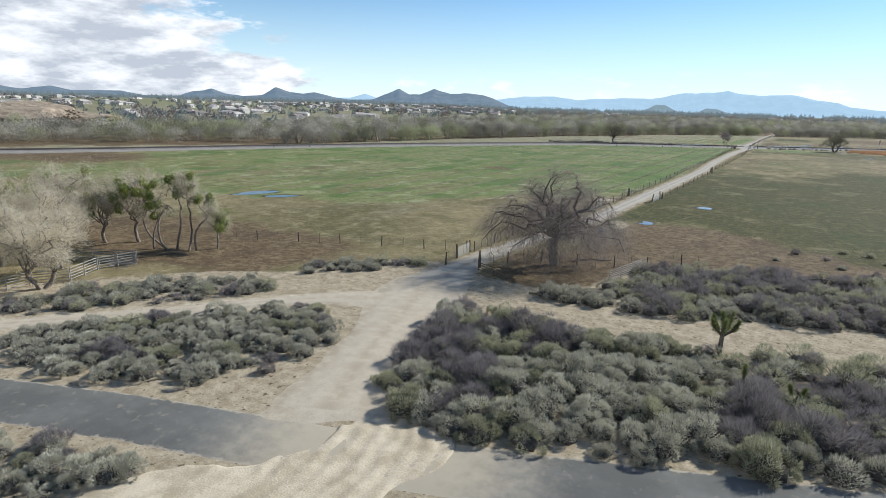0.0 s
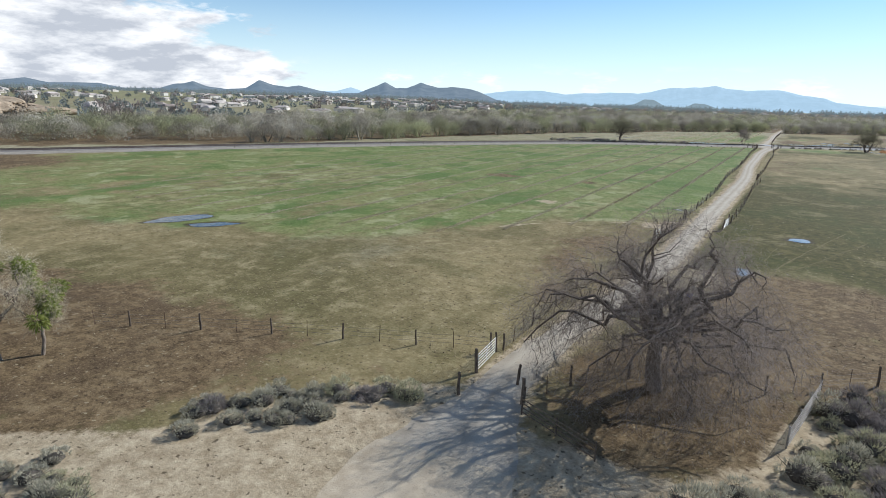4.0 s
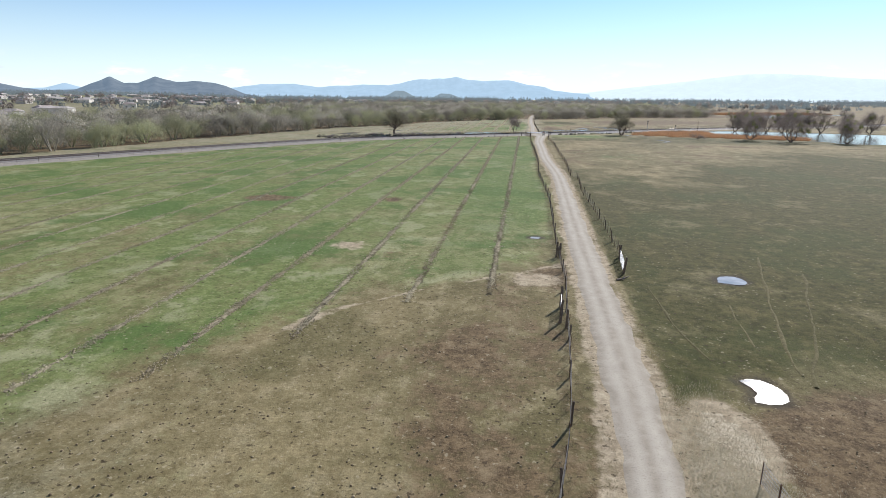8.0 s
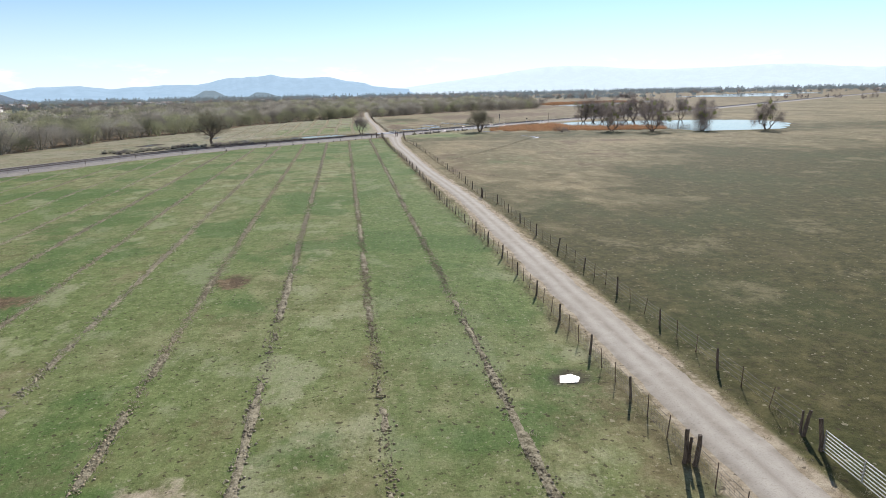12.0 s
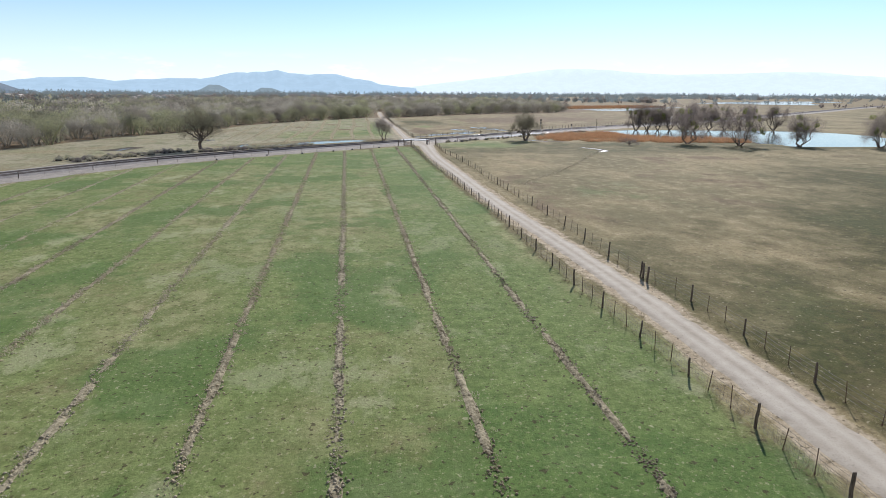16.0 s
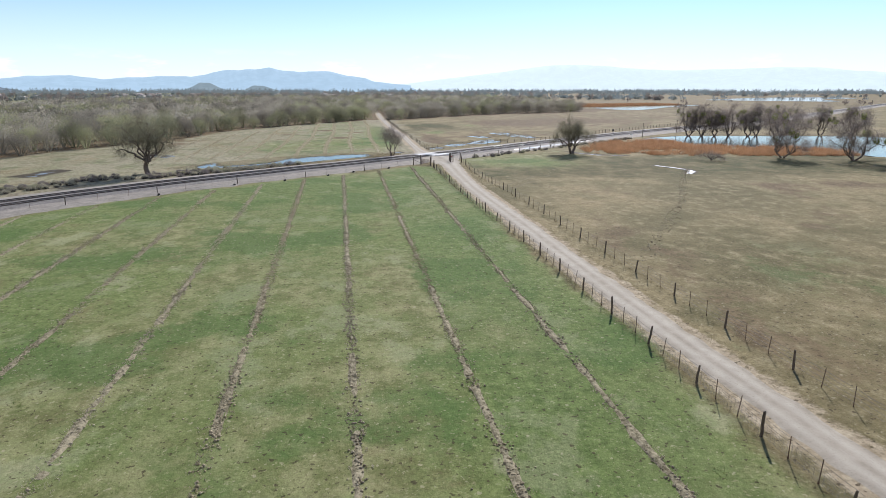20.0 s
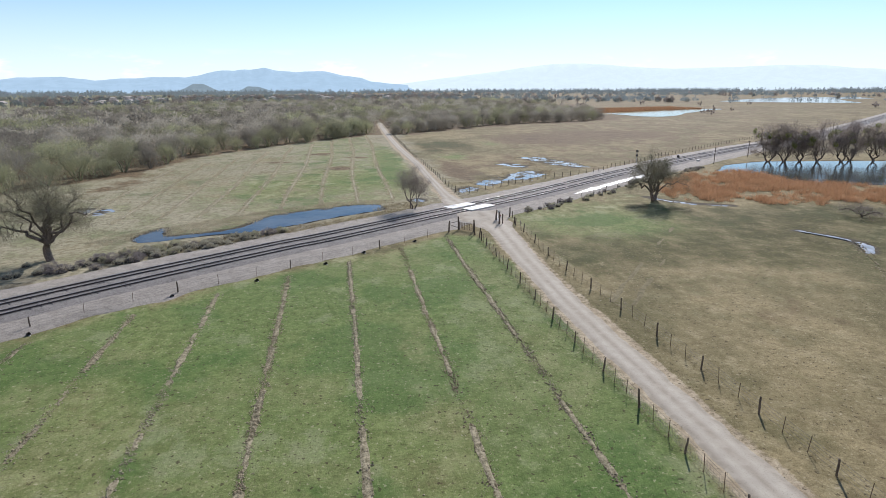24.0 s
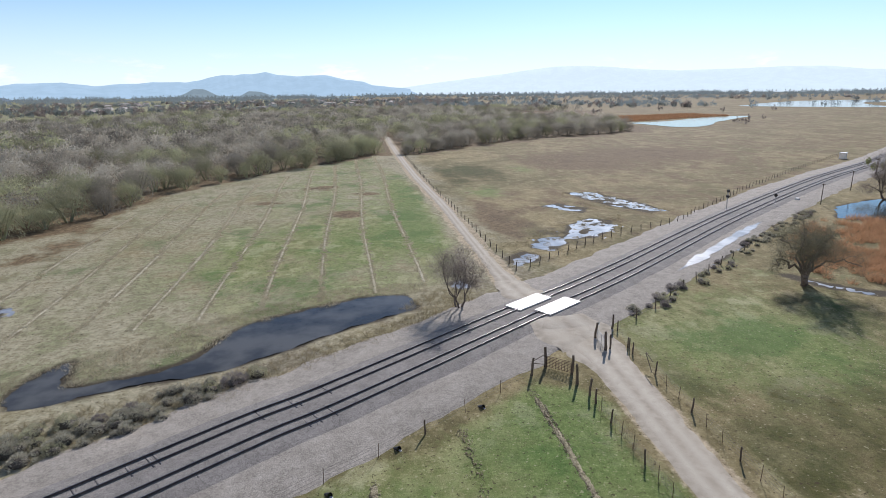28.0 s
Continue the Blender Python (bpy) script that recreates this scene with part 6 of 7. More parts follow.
# irrigation ridges of turned earth along the pasture
south = lambda x: np.interp(x, [-160, -100, -77, -66, -60, -57, -51, -44, -36], [92, 97, 101.5, 105.5, 112, 118, 124, 130, 136])
for i in range(14):
    x0 = furrow_x(i, 130.0)
    y0 = float(south(x0)) - (6.0 if i == 0 else 3.0)
    ys = np.arange(y0, 372.0, 0.45)
    xs = furrow_x(i, ys) + 0.12 * fbm(ys, ys * 0 + i, 0.25, 2, i)
    lim = np.interp(xs, C_rail[:, 0], C_rail[:, 1]) - 16.0
    k = ys < lim
    C = np.c_[xs[k], ys[k]]
    hgt = (0.075 if i < 3 else 0.045) * (0.75 + 0.5 * fbm(C[:, 1], C[:, 0], 0.2, 2, i))
    u = np.array([-0.34, -0.20, -0.08, 0.06, 0.18, 0.34]) * 0.95
    prof = np.array([-0.04, 0.45, 1.0, 0.85, 0.5, -0.04])
    nx = sideways(C)
    V = np.concatenate([C[:, None] + nx[:, None] * (u[None, :, None] * (0.9 + 0.4 * fbm(C[:, 1], C[:, 0], 0.7, 2, i + 3))[:, None, None]), (hgt[:, None] * prof[None])[..., None]], -1)
    V[..., 2] += 0.07 * fbm(V[..., 0], V[..., 1], 1.6, 2, 3) * (prof > 0) - 0.14 * ramp(fbm(C[:, 1], C[:, 0], 0.16, 3, i + 9), 0.05, 0.40)[:, None]
    m, kk = V.shape[:2]
    a, b = np.meshgrid(np.arange(m - 1), np.arange(kk - 1), indexing="ij")
    a = a * kk + b
    ridge = single("irrigation_ridge", mesh_np("irrigation_ridge", V.reshape(-1, 3), np.stack([a, a + 1, a + kk + 1, a + kk], -1).reshape(-1, 4), M_ridge), None, "low ridge of turned earth across the pasture", "earth ridge", "parallel ridges in the pasture")
    n = int(len(C) * (16 if i < 4 else 11 if i < 7 else 4))
    q = rng.integers(len(C), size=n)
    q = q[fbm(C[q, 1], C[q, 0] * 0, 0.35, 3, i + 2) + rng.normal(size=n) * 0.3 > -0.25]
    P = C[q] + rng.normal(size=(len(q), 2)) * np.array([0.26, 0.2])
    s = 0.06 + 0.22 * rng.uniform(0, 1, len(q)) ** 2.2
    V, F = scatter(lump_v, lump_f, np.c_[P, np.full(len(q), 0.03)], rng.uniform(0, 6.28, len(q)), s)
    tagged(part("clod_litter", mesh_np("clod_litter", V, F, M_darkclod if i % 2 == 0 else M_clod), None, ridge, "loose clods of earth"), kind="stuff")
    n = int(len(C) * (1.6 if i < 3 else 3.2))
    q = rng.integers(len(C), size=n)
    V, F = scatter(*tuft_template(60 + i, 8, 0.25, 0.15, 0.024), np.c_[C[q] + rng.normal(size=(n, 2)) * 0.33, np.full(n, 0.0)], rng.uniform(0, 6.28, n), rng.uniform(0.5, 1.2, n))
    tagged(part("tuft_litter", mesh_np("tuft_litter", V, F, M_palegrass), None, ridge, "dry grass tufts"), kind="stuff")


# ---- joshua trees ----
def joshua(at, h, arms, seed):
    r = random.Random(seed)
    t = thing("joshua_tree", "green spiky joshua tree standing among grey shrubs" if arms > 3 else "young slender joshua tree among grey shrubs", "tree", "joshua trees", at=(*at, 0))
    segs, heads = [], []
    fork = h * 0.45 if arms > 1 else h * 0.7
    segs.append(((0, 0, -0.1), (0.05, 0, fork), 0.05 * h + 0.03, 0.04 * h + 0.02))
    if arms == 1:
        heads.append((Vector((0.05, 0, fork)), Vector((0.05, 0, h))))
    for i in range(arms if arms > 1 else 0):
        a = i * 6.28 / arms + r.uniform(-0.3, 0.3)
        m = Vector((0.05 + 0.22 * h * math.cos(a) * r.uniform(0.6, 1.1), 0.22 * h * math.sin(a), fork + h * r.uniform(0.10, 0.24)))
        e = m + Vector((0.08 * h * math.cos(a), 0.08 * h * math.sin(a), h * r.uniform(0.14, 0.30)))
        segs += [((0.05, 0, fork), tuple(m), 0.035 * h, 0.028 * h), (tuple(m), tuple(e), 0.028 * h, 0.022 * h)]
        heads.append((m, e))
    V, F = tubes(segs, 7)
    part("trunk", mesh_np("trunk", V, F, M_bark, True), None, t, "shaggy brown trunk")
    for i, (a, b) in enumerate(heads):
        q = np.random.default_rng(seed + i)
        n = 460
        P = np.array(a)[None] + (np.array(b) - np.array(a))[None] * q.uniform(-0.35, 1.08, (n, 1))
        D = q.normal(size=(n, 3)) + np.array([0, 0, 0.7])
        V, F = blades(P, D, 0.085 * h + 0.10, 0.026, 0, seed + i)
        part("leaf_head", mesh_np("leaf_head", V, F, M_joshua), None, t, "rosette of stiff green spikes")
    return t


joshua((-3.8, 50.6), 3.9, 6, 1)
joshua((-1.4, 44.8), 1.9, 1, 2)
joshua((2.0, 43.6), 2.0, 2, 3)
joshua((13.5, 57.5), 3.2, 5, 4)

# ---- fences, gates ----
def post_mesh(name, h, r, seed, mat=None, n=7):
    """A split wooden post with an uneven top and slight crookedness."""
    q = random.Random(seed)
    bm = bmesh.new()
    z, c, rr = -0.1, Vector((0, 0, 0)), r * 1.08
    rings = []
    for i in range(5):
        ring = []
        for a in range(n):
            an = a * 6.283 / n
            k = rr * q.uniform(0.86, 1.14)
            ring.append(bm.verts.new((c.x + k * math.cos(an), c.y + k * math.sin(an), z + (q.uniform(-0.05, 0.05) if i == 4 else 0))))
        rings.append(ring)
        c = c + Vector((q.gauss(0, r * 0.22), q.gauss(0, r * 0.22), 0))
        z, rr = -0.1 + (h + 0.1) * (i + 1) / 4, r * (1 - 0.05 * i)
    for a, b in zip(rings[:-1], rings[1:]):
        for i in range(n):
            bm.faces.new((a[i], a[(i + 1) % n], b[(i + 1) % n], b[i]))
    bm.faces.new(rings[-1])
    return as_mesh(name, bm, mat or M_wood)


def t_post_mesh(h=1.45):
    bm = bmesh.new()
    box(bm, 0, 0, h / 2 - 0.05, 0.045, 0.010, h + 0.1)
    box(bm, 0, 0.02, h / 2 - 0.05, 0.010, 0.035, h + 0.1)
    box(bm, 0, -0.006, 0.1, 0.09, 0.006, 0.14)
    return as_mesh("steel_post", bm, M_rust)


POSTS = [post_mesh("wooden_post", 1.45, 0.085, i) for i in range(5)]
BIG_POSTS = [post_mesh("gate_post", 1.95, 0.13, 20 + i) for i in range(3)]
T_POST = t_post_mesh()


def wire_mesh(C, z, sag=0.04, r=0.007, seed=0):
    C = np.asarray(C, float)
    V, F = [], []
    q = random.Random(seed)
    pts = []
    for a, b in zip(C[:-1], C[1:]):
        dz = q.uniform(-0.03, 0.03)
        for t in (0, 0.5):
            p = a + (b - a) * t
            pts.append((p[0], p[1], z + (dz - sag if t else 0)))
    pts.append((C[-1, 0], C[-1, 1], z))
    P = np.array(pts)
    V, F = sweep(np.c_[P[:, :2], P[:, 2]], [(-r, -r), (0, r), (r, -r)], closed=True)
    return mesh_np("wire", V, F, M_wire)


def fence(label, line, gap, every, wires=(0.35, 0.70, 1.02, 1.30), group="barbed-wire fences", seed=1, mat_lean=3.0, mesh=False):
    """A wire fence: wooden posts, steel posts between them, and strands of wire."""
    C = spline(line, gap)
    f = thing("wire_fence", label, "fence", group)
    q = random.Random(seed)
    for i, (x, y) in enumerate(C):
        m = pose(x, y, 0, q.gauss(0, mat_lean), q.gauss(0, mat_lean), q.uniform(0, 360))
        if i % every == 0:
            part("wooden_post", POSTS[q.randrange(5)], None, f, "grey weathered wooden post", m @ Matrix.Scale(q.uniform(0.88, 1.12), 4))
        else:
            part("steel_post", T_POST, None, f, "thin rusty steel post", m)
    for w in wires:
        part("wire", wire_mesh(C, w, seed=int(w * 100)), None, f, "rusty strand of fence wire")
    if mesh:
        D = spline(line, 0.32)
        V, F = sweep(np.c_[D, np.zeros(len(D))], [(-0.003, 0.08), (0.003, 0.08)])
        segs = [((x, y, 0.06), (x, y, 1.0), 0.005, 0.005) for x, y in D]
        V, F = tubes(segs, 3)
        tagged(part("stock_netting", mesh_np("stock_netting", V, F, M_wire), None, f, "close upright wires of stock netting"), kind="stuff")
        for w in (0.15, 0.25, 0.48, 0.58, 0.85):
            part("wire", wire_mesh(C, w, 0.02, 0.005, seed=int(w * 100)), None, f, "rusty strand of fence wire")
    return f


fence("old stock fence of leaning wooden posts between pasture and farm road", FENCE_W, 2.15, 3, seed=3, mesh=True)
fence("wire fence of grey posts along the dry field", FENCE_E, 2.6, 3, seed=5)
fence("wire fence of short posts across bare trampled ground", FENCE_S, 3.1, 2, (0.4, 0.75, 1.1), seed=7)
fence("wire fence of wooden posts below the railway bank", [(-44.9, 369.4), (-57.5, 360.4), (-71.0, 351.8), (-84.0, 343.4), (-98.0, 333.5), (-112.0, 320.0), (-126.0, 303.0), (-140.0, 281.0), (-158.0, 249.0), (-178.0, 210.0), (-200.0, 162.0)], 5.3, 3, (0.4, 0.75, 1.1, 1.35), seed=11)
fence("wire fence of old posts beyond the railway", [(-33.0, 408.6), (-26.0, 414.5), (-10.0, 426.5), (11.1, 436.6), (21.5, 446.0), (34.3, 456.4), (56.3, 475.2), (74.3, 489.0), (110.0, 516.0), (160.0, 552.0)], 3.3, 1, (0.4, 0.75, 1.1), seed=13)
fence("wire fence along the narrow dirt track", [(-36.0, 407.0), (-36.7, 430.0), (-37.2, 463.0), (-38.0, 496.0), (-38.2, 537.0), (-38.4, 590.0)], 4.2, 1, (0.4, 0.75, 1.1), seed=15)
fence("wire fence of grey posts above the railway cutting", [(-31.2, 374.0), (-30.0, 380.0), (-24.0, 384.0), (-15.0, 391.5), (-1.8, 402.0), (10.0, 410.5)], 5.6, 1, (0.4, 0.8, 1.15), seed=17)
fence("wire fence of leaning posts behind the oak", [(-33.4, 61.8), (-31.4, 66.8), (-27.0, 70.8), (-22.5, 71.6), (-19.8, 72.8), (-17.0, 75.6), (-12.5, 79.5), (-8.9, 82.5)], 2.4, 2, (0.4, 0.75, 1.1), seed=19)


def tube_gate(label, a, b, h=1.25, bars=6, mat=None, group="field gates", lift=0.15, stays=3):
    """A tubular field gate hung between two points."""
    a, b = Vector((*a, 0)), Vector((*b, 0))
    L = (b - a).length
    g = thing("field_gate", label, "gate", group, at=tuple(a), turn=math.degrees(math.atan2(b.y - a.y, b.x - a.x)))
    mat = mat or M_steel
    for i in range(bars):
        bm = bmesh.new()
        z = lift + (h - lift) * i / (bars - 1)
        rod(bm, (0, 0, z), (L, 0, z), 0.028, n=7)
        part("bar", bm, mat, g)
    for i in range(stays):
        bm = bmesh.new()
        x = L * i / (stays - 1)
        rod(bm, (x, 0, lift - 0.03), (x, 0, h + 0.03), 0.030, n=7)
        part("upright", bm, mat, g)
    bm = bmesh.new()
    rod(bm, (0.03, 0.04, h * 0.8), (0.03, -0.12, h * 0.8), 0.02)
    rod(bm, (0.03, 0.04, lift * 1.6), (0.03, -0.12, lift * 1.6), 0.02)
    part("hinge", bm, M_rust, g)
    return g


def gate_post(at, label, scale=1.0, tilt=(0, 0), k=0):
    ob = new("gate_post", BIG_POSTS[k % 3])
    ob.matrix_basis = pose(*at, 0, tilt[0], tilt[1], k * 70) @ Matrix.Scale(scale, 4)
    return tagged(ob, label, "fence post", "heavy gate posts")


tube_gate("white-painted steel gate standing open by the farm road", (-38.35, 64.5), (-38.7, 68.1), 1.35, 6, M_paint)
gate_post((-38.3, 64.2), "dark weathered wooden gate post", 1.0, (2, -3), 0)
gate_post((-38.75, 68.4), "dark weathered wooden gate post", 0.85, (-3, 2), 1)
gate_post((-37.7, 60.5), "slim grey wooden gate post by the road", 0.85, (0, 2), 2)
gate_post((-33.5, 61.8), "dark wooden gate post beneath the oak", 1.0, (3, 0), 1)
gate_post((-34.9, 64.1), "short dark gate post in the oak's shade", 0.85, (-2, 3), 0)
tube_gate("galvanised steel gate between two leaning posts", (-29.15, 139.3), (-29.45, 134.2), 1.3, 7)
gate_post((-29.0, 140.9), "leaning grey gate post", 0.82, (4, 4), 0)
gate_post((-29.1, 139.5), "thick dark gate post", 0.95, (-4, 2), 1)
gate_post((-29.5, 133.9), "thick dark gate post with a broken top", 0.95, (3, -5), 2)
tube_gate("galvanised steel gate set in the old stock fence", (-36.9, 121.4), (-37.15, 118.2), 1.35, 6)
gate_post((-36.9, 121.8), "dark leaning gate post", 1.0, (4, 3), 2)
gate_post((-37.15, 117.8), "stout dark gate post", 1.05, (-5, 2), 0)
gate_post((-36.7, 116.6), "stout dark gate post", 0.9, (6, -3), 1)
gate_post((-36.6, 139.8), "paired dark brace post", 0.95, (3, 4), 1)
gate_post((-36.2, 139.5), "paired dark brace post", 0.95, (-6, -4), 2)
gate_post((-30.1, 218.4), "paired grey brace post", 0.8, (3, 2), 1)
gate_post((-30.2, 217.3), "paired grey brace post", 0.8, (-2, -3), 2)
# crossing gate
for q, (x, y, sc) in enumerate([(-44.9, 369.4, 1.1), (-42.7, 371.2, 1.25), (-40.4, 369.0, 1.15), (-40.6, 366.8, 1.2), (-40.3, 364.2, 0.95), (-40.3, 362.6, 0.85), (-34.3, 373.9, 1.25), (-33.6, 374.2, 1.0), (-30.6, 380.2, 1.0), (-31.2, 374.4, 0.7), (-31.4, 372.7, 0.7), (-34.0, 377.6, 1.1)]):
    gate_post((x, y), "tall dark wooden post at the level crossing", sc, (3 * math.sin(q * 3), 3 * math.cos(q * 2)), q)
tube_gate("wire-mesh farm gate closing the pasture corner", (-42.6, 371.0), (-40.5, 369.1), 1.4, 8, M_rust, stays=9)
tube_gate("galvanised steel gate swung open at the level crossing", (-34.2, 374.1), (-33.9, 377.4), 1.35, 6)
for a, b in (((-44.9, 369.4), (-42.7, 371.2)), ((-31.5, 369.5), (-31.9, 367.2))):
    bm = bmesh.new()
    rod(bm, (*a, 1.5), (*b, 0.3), 0.05, 0.04, 7)
    rod(bm, (*a, 1.65), (*b, 1.6), 0.05, 0.04, 7)
    single("brace_pole", bm, M_wood, "slanting wooden brace between two posts", "brace", "fence braces")


def sign_board(at, label, turn, w, h, z, mat, bars=()):
    s = thing("sign", label, "sign", "", at=(*at, 0), turn=turn)
    bm = bmesh.new()
    box(bm, 0, 0.02, z / 2 + h / 2, 0.05, 0.04, z + h, bevel=0.006)
    part("pole", bm, M_steel, s, "thin steel pole")
    bm = bmesh.new()
    box(bm, 0, -0.012, z + h / 2, w, 0.008, h, bevel=0.003)
    plate = part("plate", bm, mat, s)
    for bx, bz, bw, bh, m in bars:
        bm = bmesh.new()
        box(bm, bx, -0.022, z + bz, bw, 0.004, bh)
        part("lettering", bm, m, plate, "unreadable bar of lettering")
    return s


sign_board((-33.9, 375.0), "white sign board with a red patch at the crossing", 15, 0.55, 0.75, 1.0, M_paint, ((0, 0.5, 0.34, 0.22, M_red), (0, 0.2, 0.4, 0.06, M_black)))
sign_board((-33.2, 378.8), "small white crossing notice on a pole", 20, 0.4, 0.5, 1.2, M_paint, ((0, 0.3, 0.26, 0.06, M_black), (0, 0.18, 0.26, 0.05, M_black)))


# ---- pipe corral beside the oak ----
def pipe_panel(label, a, b, rails=5, h=1.45, mat=None, post=0.055, name="corral_fence", group="corral fences"):
    a, b = Vector((*a, 0)), Vector((*b, 0))
    L = (b - a).length
    f = thing(name, label, "fence", group, at=tuple(a), turn=math.degrees(math.atan2(b.y - a.y, b.x - a.x)))
    n = max(1, round(L / 2.6))
    for i in range(n + 1):
        bm = bmesh.new()
        rod(bm, (L * i / n, 0, -0.1), (L * i / n, 0, h + 0.12), post, post * 0.92, 8)
        part("post", bm, mat or M_wood, f)
    for i in range(rails):
        z = 0.25 + (h - 0.25) * i / (rails - 1)
        bm = bmesh.new()
        box(bm, L / 2, -post - 0.012, z + 0.01 * ((i * 7) % 3 - 1), L, 0.03, 0.09, bevel=0.006)
        part("rail", bm, mat or M_wood, f)
    return f


M_greywood = grained("sun_bleached_boards", (0.240, 0.222, 0.196), (0.440, 0.415, 0.378), 1.2, 18.0, 0.9, 0.15, 0.006)
pipe_panel("bleached board corral fence between oak and sagebrush", (-18.1, 66.0), (-16.4, 74.4), 6, 1.4, M_greywood)
pipe_panel("low grey board fence in the oak's shade", (-33.0, 60.6), (-27.4, 58.2), 4, 1.15, M_wood)
for a, b in (((-68.2, 37.0), (-68.9, 33.0)), ((-68.9, 32.8), (-66.8, 28.8)), ((-66.7, 28.6), (-68.2, 25.6)), ((-68.4, 25.4), (-68.2, 21.0)), ((-68.6, 37.4), (-75.5, 33.0)), ((-75.8, 32.8), (-83.0, 27.0))):
    pipe_panel("bleached board corral under pale bare trees", a, b, 5, 1.5, M_greywood)
pile = thing("timber_pile", "heap of bleached poles and broken boards", "timber", at=(-68.6, 35.2, 0))
q = random.Random(4)
for i in range(16):
    bm = bmesh.new()
    x, y = q.gauss(0, 1.0), q.gauss(0, 0.8)
    an = q.uniform(0.2, 0.9)
    d = Vector((math.cos(an), math.sin(an), q.uniform(-0.05, 0.12))) * q.uniform(1.2, 2.4)
    z = 0.12 + 0.06 * (i % 5)
    rod(bm, Vector((x, y, z)) - d / 2, Vector((x, y, z)) + d / 2, 0.06, 0.04, 6)
    part("pole", bm, M_greywood, pile)
for q, (x, y, L, a) in enumerate([(-23.8, 74.0, 2.6, 0.4), (-21.8, 75.2, 2.2, 0.1), (-24.6, 73.0, 1.8, 0.9), (-22.6, 56.4, 2.8, 0.2), (-30.5, 84.0 - 6, 1.6, 1.2), (-29.9, 131.5, 1.6, 0.5)]):
    bm = bmesh.new()
    d = Vector((math.cos(a), math.sin(a), 0.05)) * L / 2
    c = Vector((x, y, 0.14))
    rod(bm, c - d, c + d * 0.2, 0.12, 0.10, 7)
    rod(bm, c + d * 0.1, c + d + Vector((0, 0.15, 0.1)), 0.10, 0.05, 7)
    rod(bm, c, c + Vector((0.3, 0.4, 0.35)), 0.06, 0.02, 6)
    single("fallen_branch", bm, M_palebark, "pale dead branch lying on bare ground", "branch", "fallen branches")


# ---- hay, bucket and feeders beside the road ----
def bale(seed):
    q = random.Random(seed)
    bm = bmesh.new()
    vs = box(bm, 0, 0, 0.30, 0.98, 0.84, 0.59, bevel=0.07)
    for v in bm.verts:
        v.co += Vector((q.gauss(0, 0.030), q.gauss(0, 0.030), q.gauss(0, 0.016)))
    return as_mesh("hay_bale", bm, M_straw)


BALES = [bale(i) for i in range(5)]
twine = bmesh.new()
box(twine, 0, 0, 0.30, 0.014, 0.85, 0.60)
TWINE = as_mesh("twine", twine, M_drygrass)
q = random.Random(8)
for lev in range(4):
    for i in range(2):
        for j in range(4):
            if lev == 3 and j == 0 and i == 1:
                continue
            ob = new("hay_bale", BALES[q.randrange(5)])
            ob.matrix_basis = pose(-31.05 + i * 1.0 + q.gauss(0, 0.05), 86.1 + j * 0.88 + q.gauss(0, 0.04), 0.02 + lev * 0.60, q.gauss(0, 1.2), q.gauss(0, 1), q.gauss(0, 4) + (180 if q.random() < 0.5 else 0))
            tagged(ob, "rectangular bale of pale straw in a roadside stack", "hay bale", "stack of hay bales")
            for x in (-0.24, 0.24):
                part("twine", TWINE, None, ob, "binding twine", pose(x, 0, 0))
P = np.array([(-29.6, 94.0)]) + rng.normal(size=(5200, 2)) * np.array([1.7, 5.5])
P = P[(np.abs(P[:, 0] + 33.6) > 1.9) | (P[:, 0] > -31.6)]
sow("loose_straw", "loose straw trodden into the ground", "straw", P, tuft_template(44, 9, 0.5, 0.16, 0.012), 0.5, 1.3, M_palegrass, 0.0)


def bucket(at):
    b = thing("bucket", "blue plastic tub on straw-strewn ground", "bucket", at=(*at, 0.02))
    bm = bmesh.new()
    r = bmesh.ops.create_cone(bm, cap_ends=True, segments=20, radius1=0.26, radius2=0.33, depth=0.6, matrix=Matrix.Translation((0, 0, 0.3)))
    top_f = max(bm.faces, key=lambda f: f.calc_center_median().z)
    g = bmesh.ops.inset_region(bm, faces=[top_f], thickness=0.03)
    bmesh.ops.translate(bm, vec=(0, 0, -0.5), verts=top_f.verts)
    part("tub", bm, M_blue, b)
    bm = bmesh.new()
    n = 24
    for i in range(n):
        a0, a1 = i * 6.283 / n, (i + 1) * 6.283 / n
        rod(bm, (0.335 * math.cos(a0), 0.335 * math.sin(a0), 0.6), (0.335 * math.cos(a1), 0.335 * math.sin(a1), 0.6), 0.02, n=5)
    part("rim", bm, M_blue, b, "thick rolled rim")


bucket((-27.85, 92.1))


def feed_panel(a, b, h=1.25):
    """A welded wire stock panel between two steel posts."""
    a, b = Vector((*a, 0)), Vector((*b, 0))
    L = (b - a).length
    f = thing("feed_panel", "light steel stock panel along the feeding strip", "fence", "stock panels at the feeding strip", at=tuple(a), turn=math.degrees(math.atan2(b.y - a.y, b.x - a.x)))
    for x in (0.03, L - 0.03):
        bm = bmesh.new()
        rod(bm, (x, 0, -0.1), (x, 0, h + 0.08), 0.03, n=6)
        part("post", bm, M_rust, f)
    for i in range(7):
        bm = bmesh.new()
        z = 0.15 + (h - 0.15) * (i / 6) ** 1.2
        rod(bm, (0, 0, z), (L, 0, z), 0.012, n=5)
        part("rail", bm, M_steel, f)
    bm = bmesh.new()
    for i in range(int(L / 0.2)):
        rod(bm, (0.1 + i * 0.2, 0, 0.15), (0.1 + i * 0.2, 0, h), 0.006, n=4)
    part("wire_grid", bm, M_steel, f, "thin upright wires")
    return f


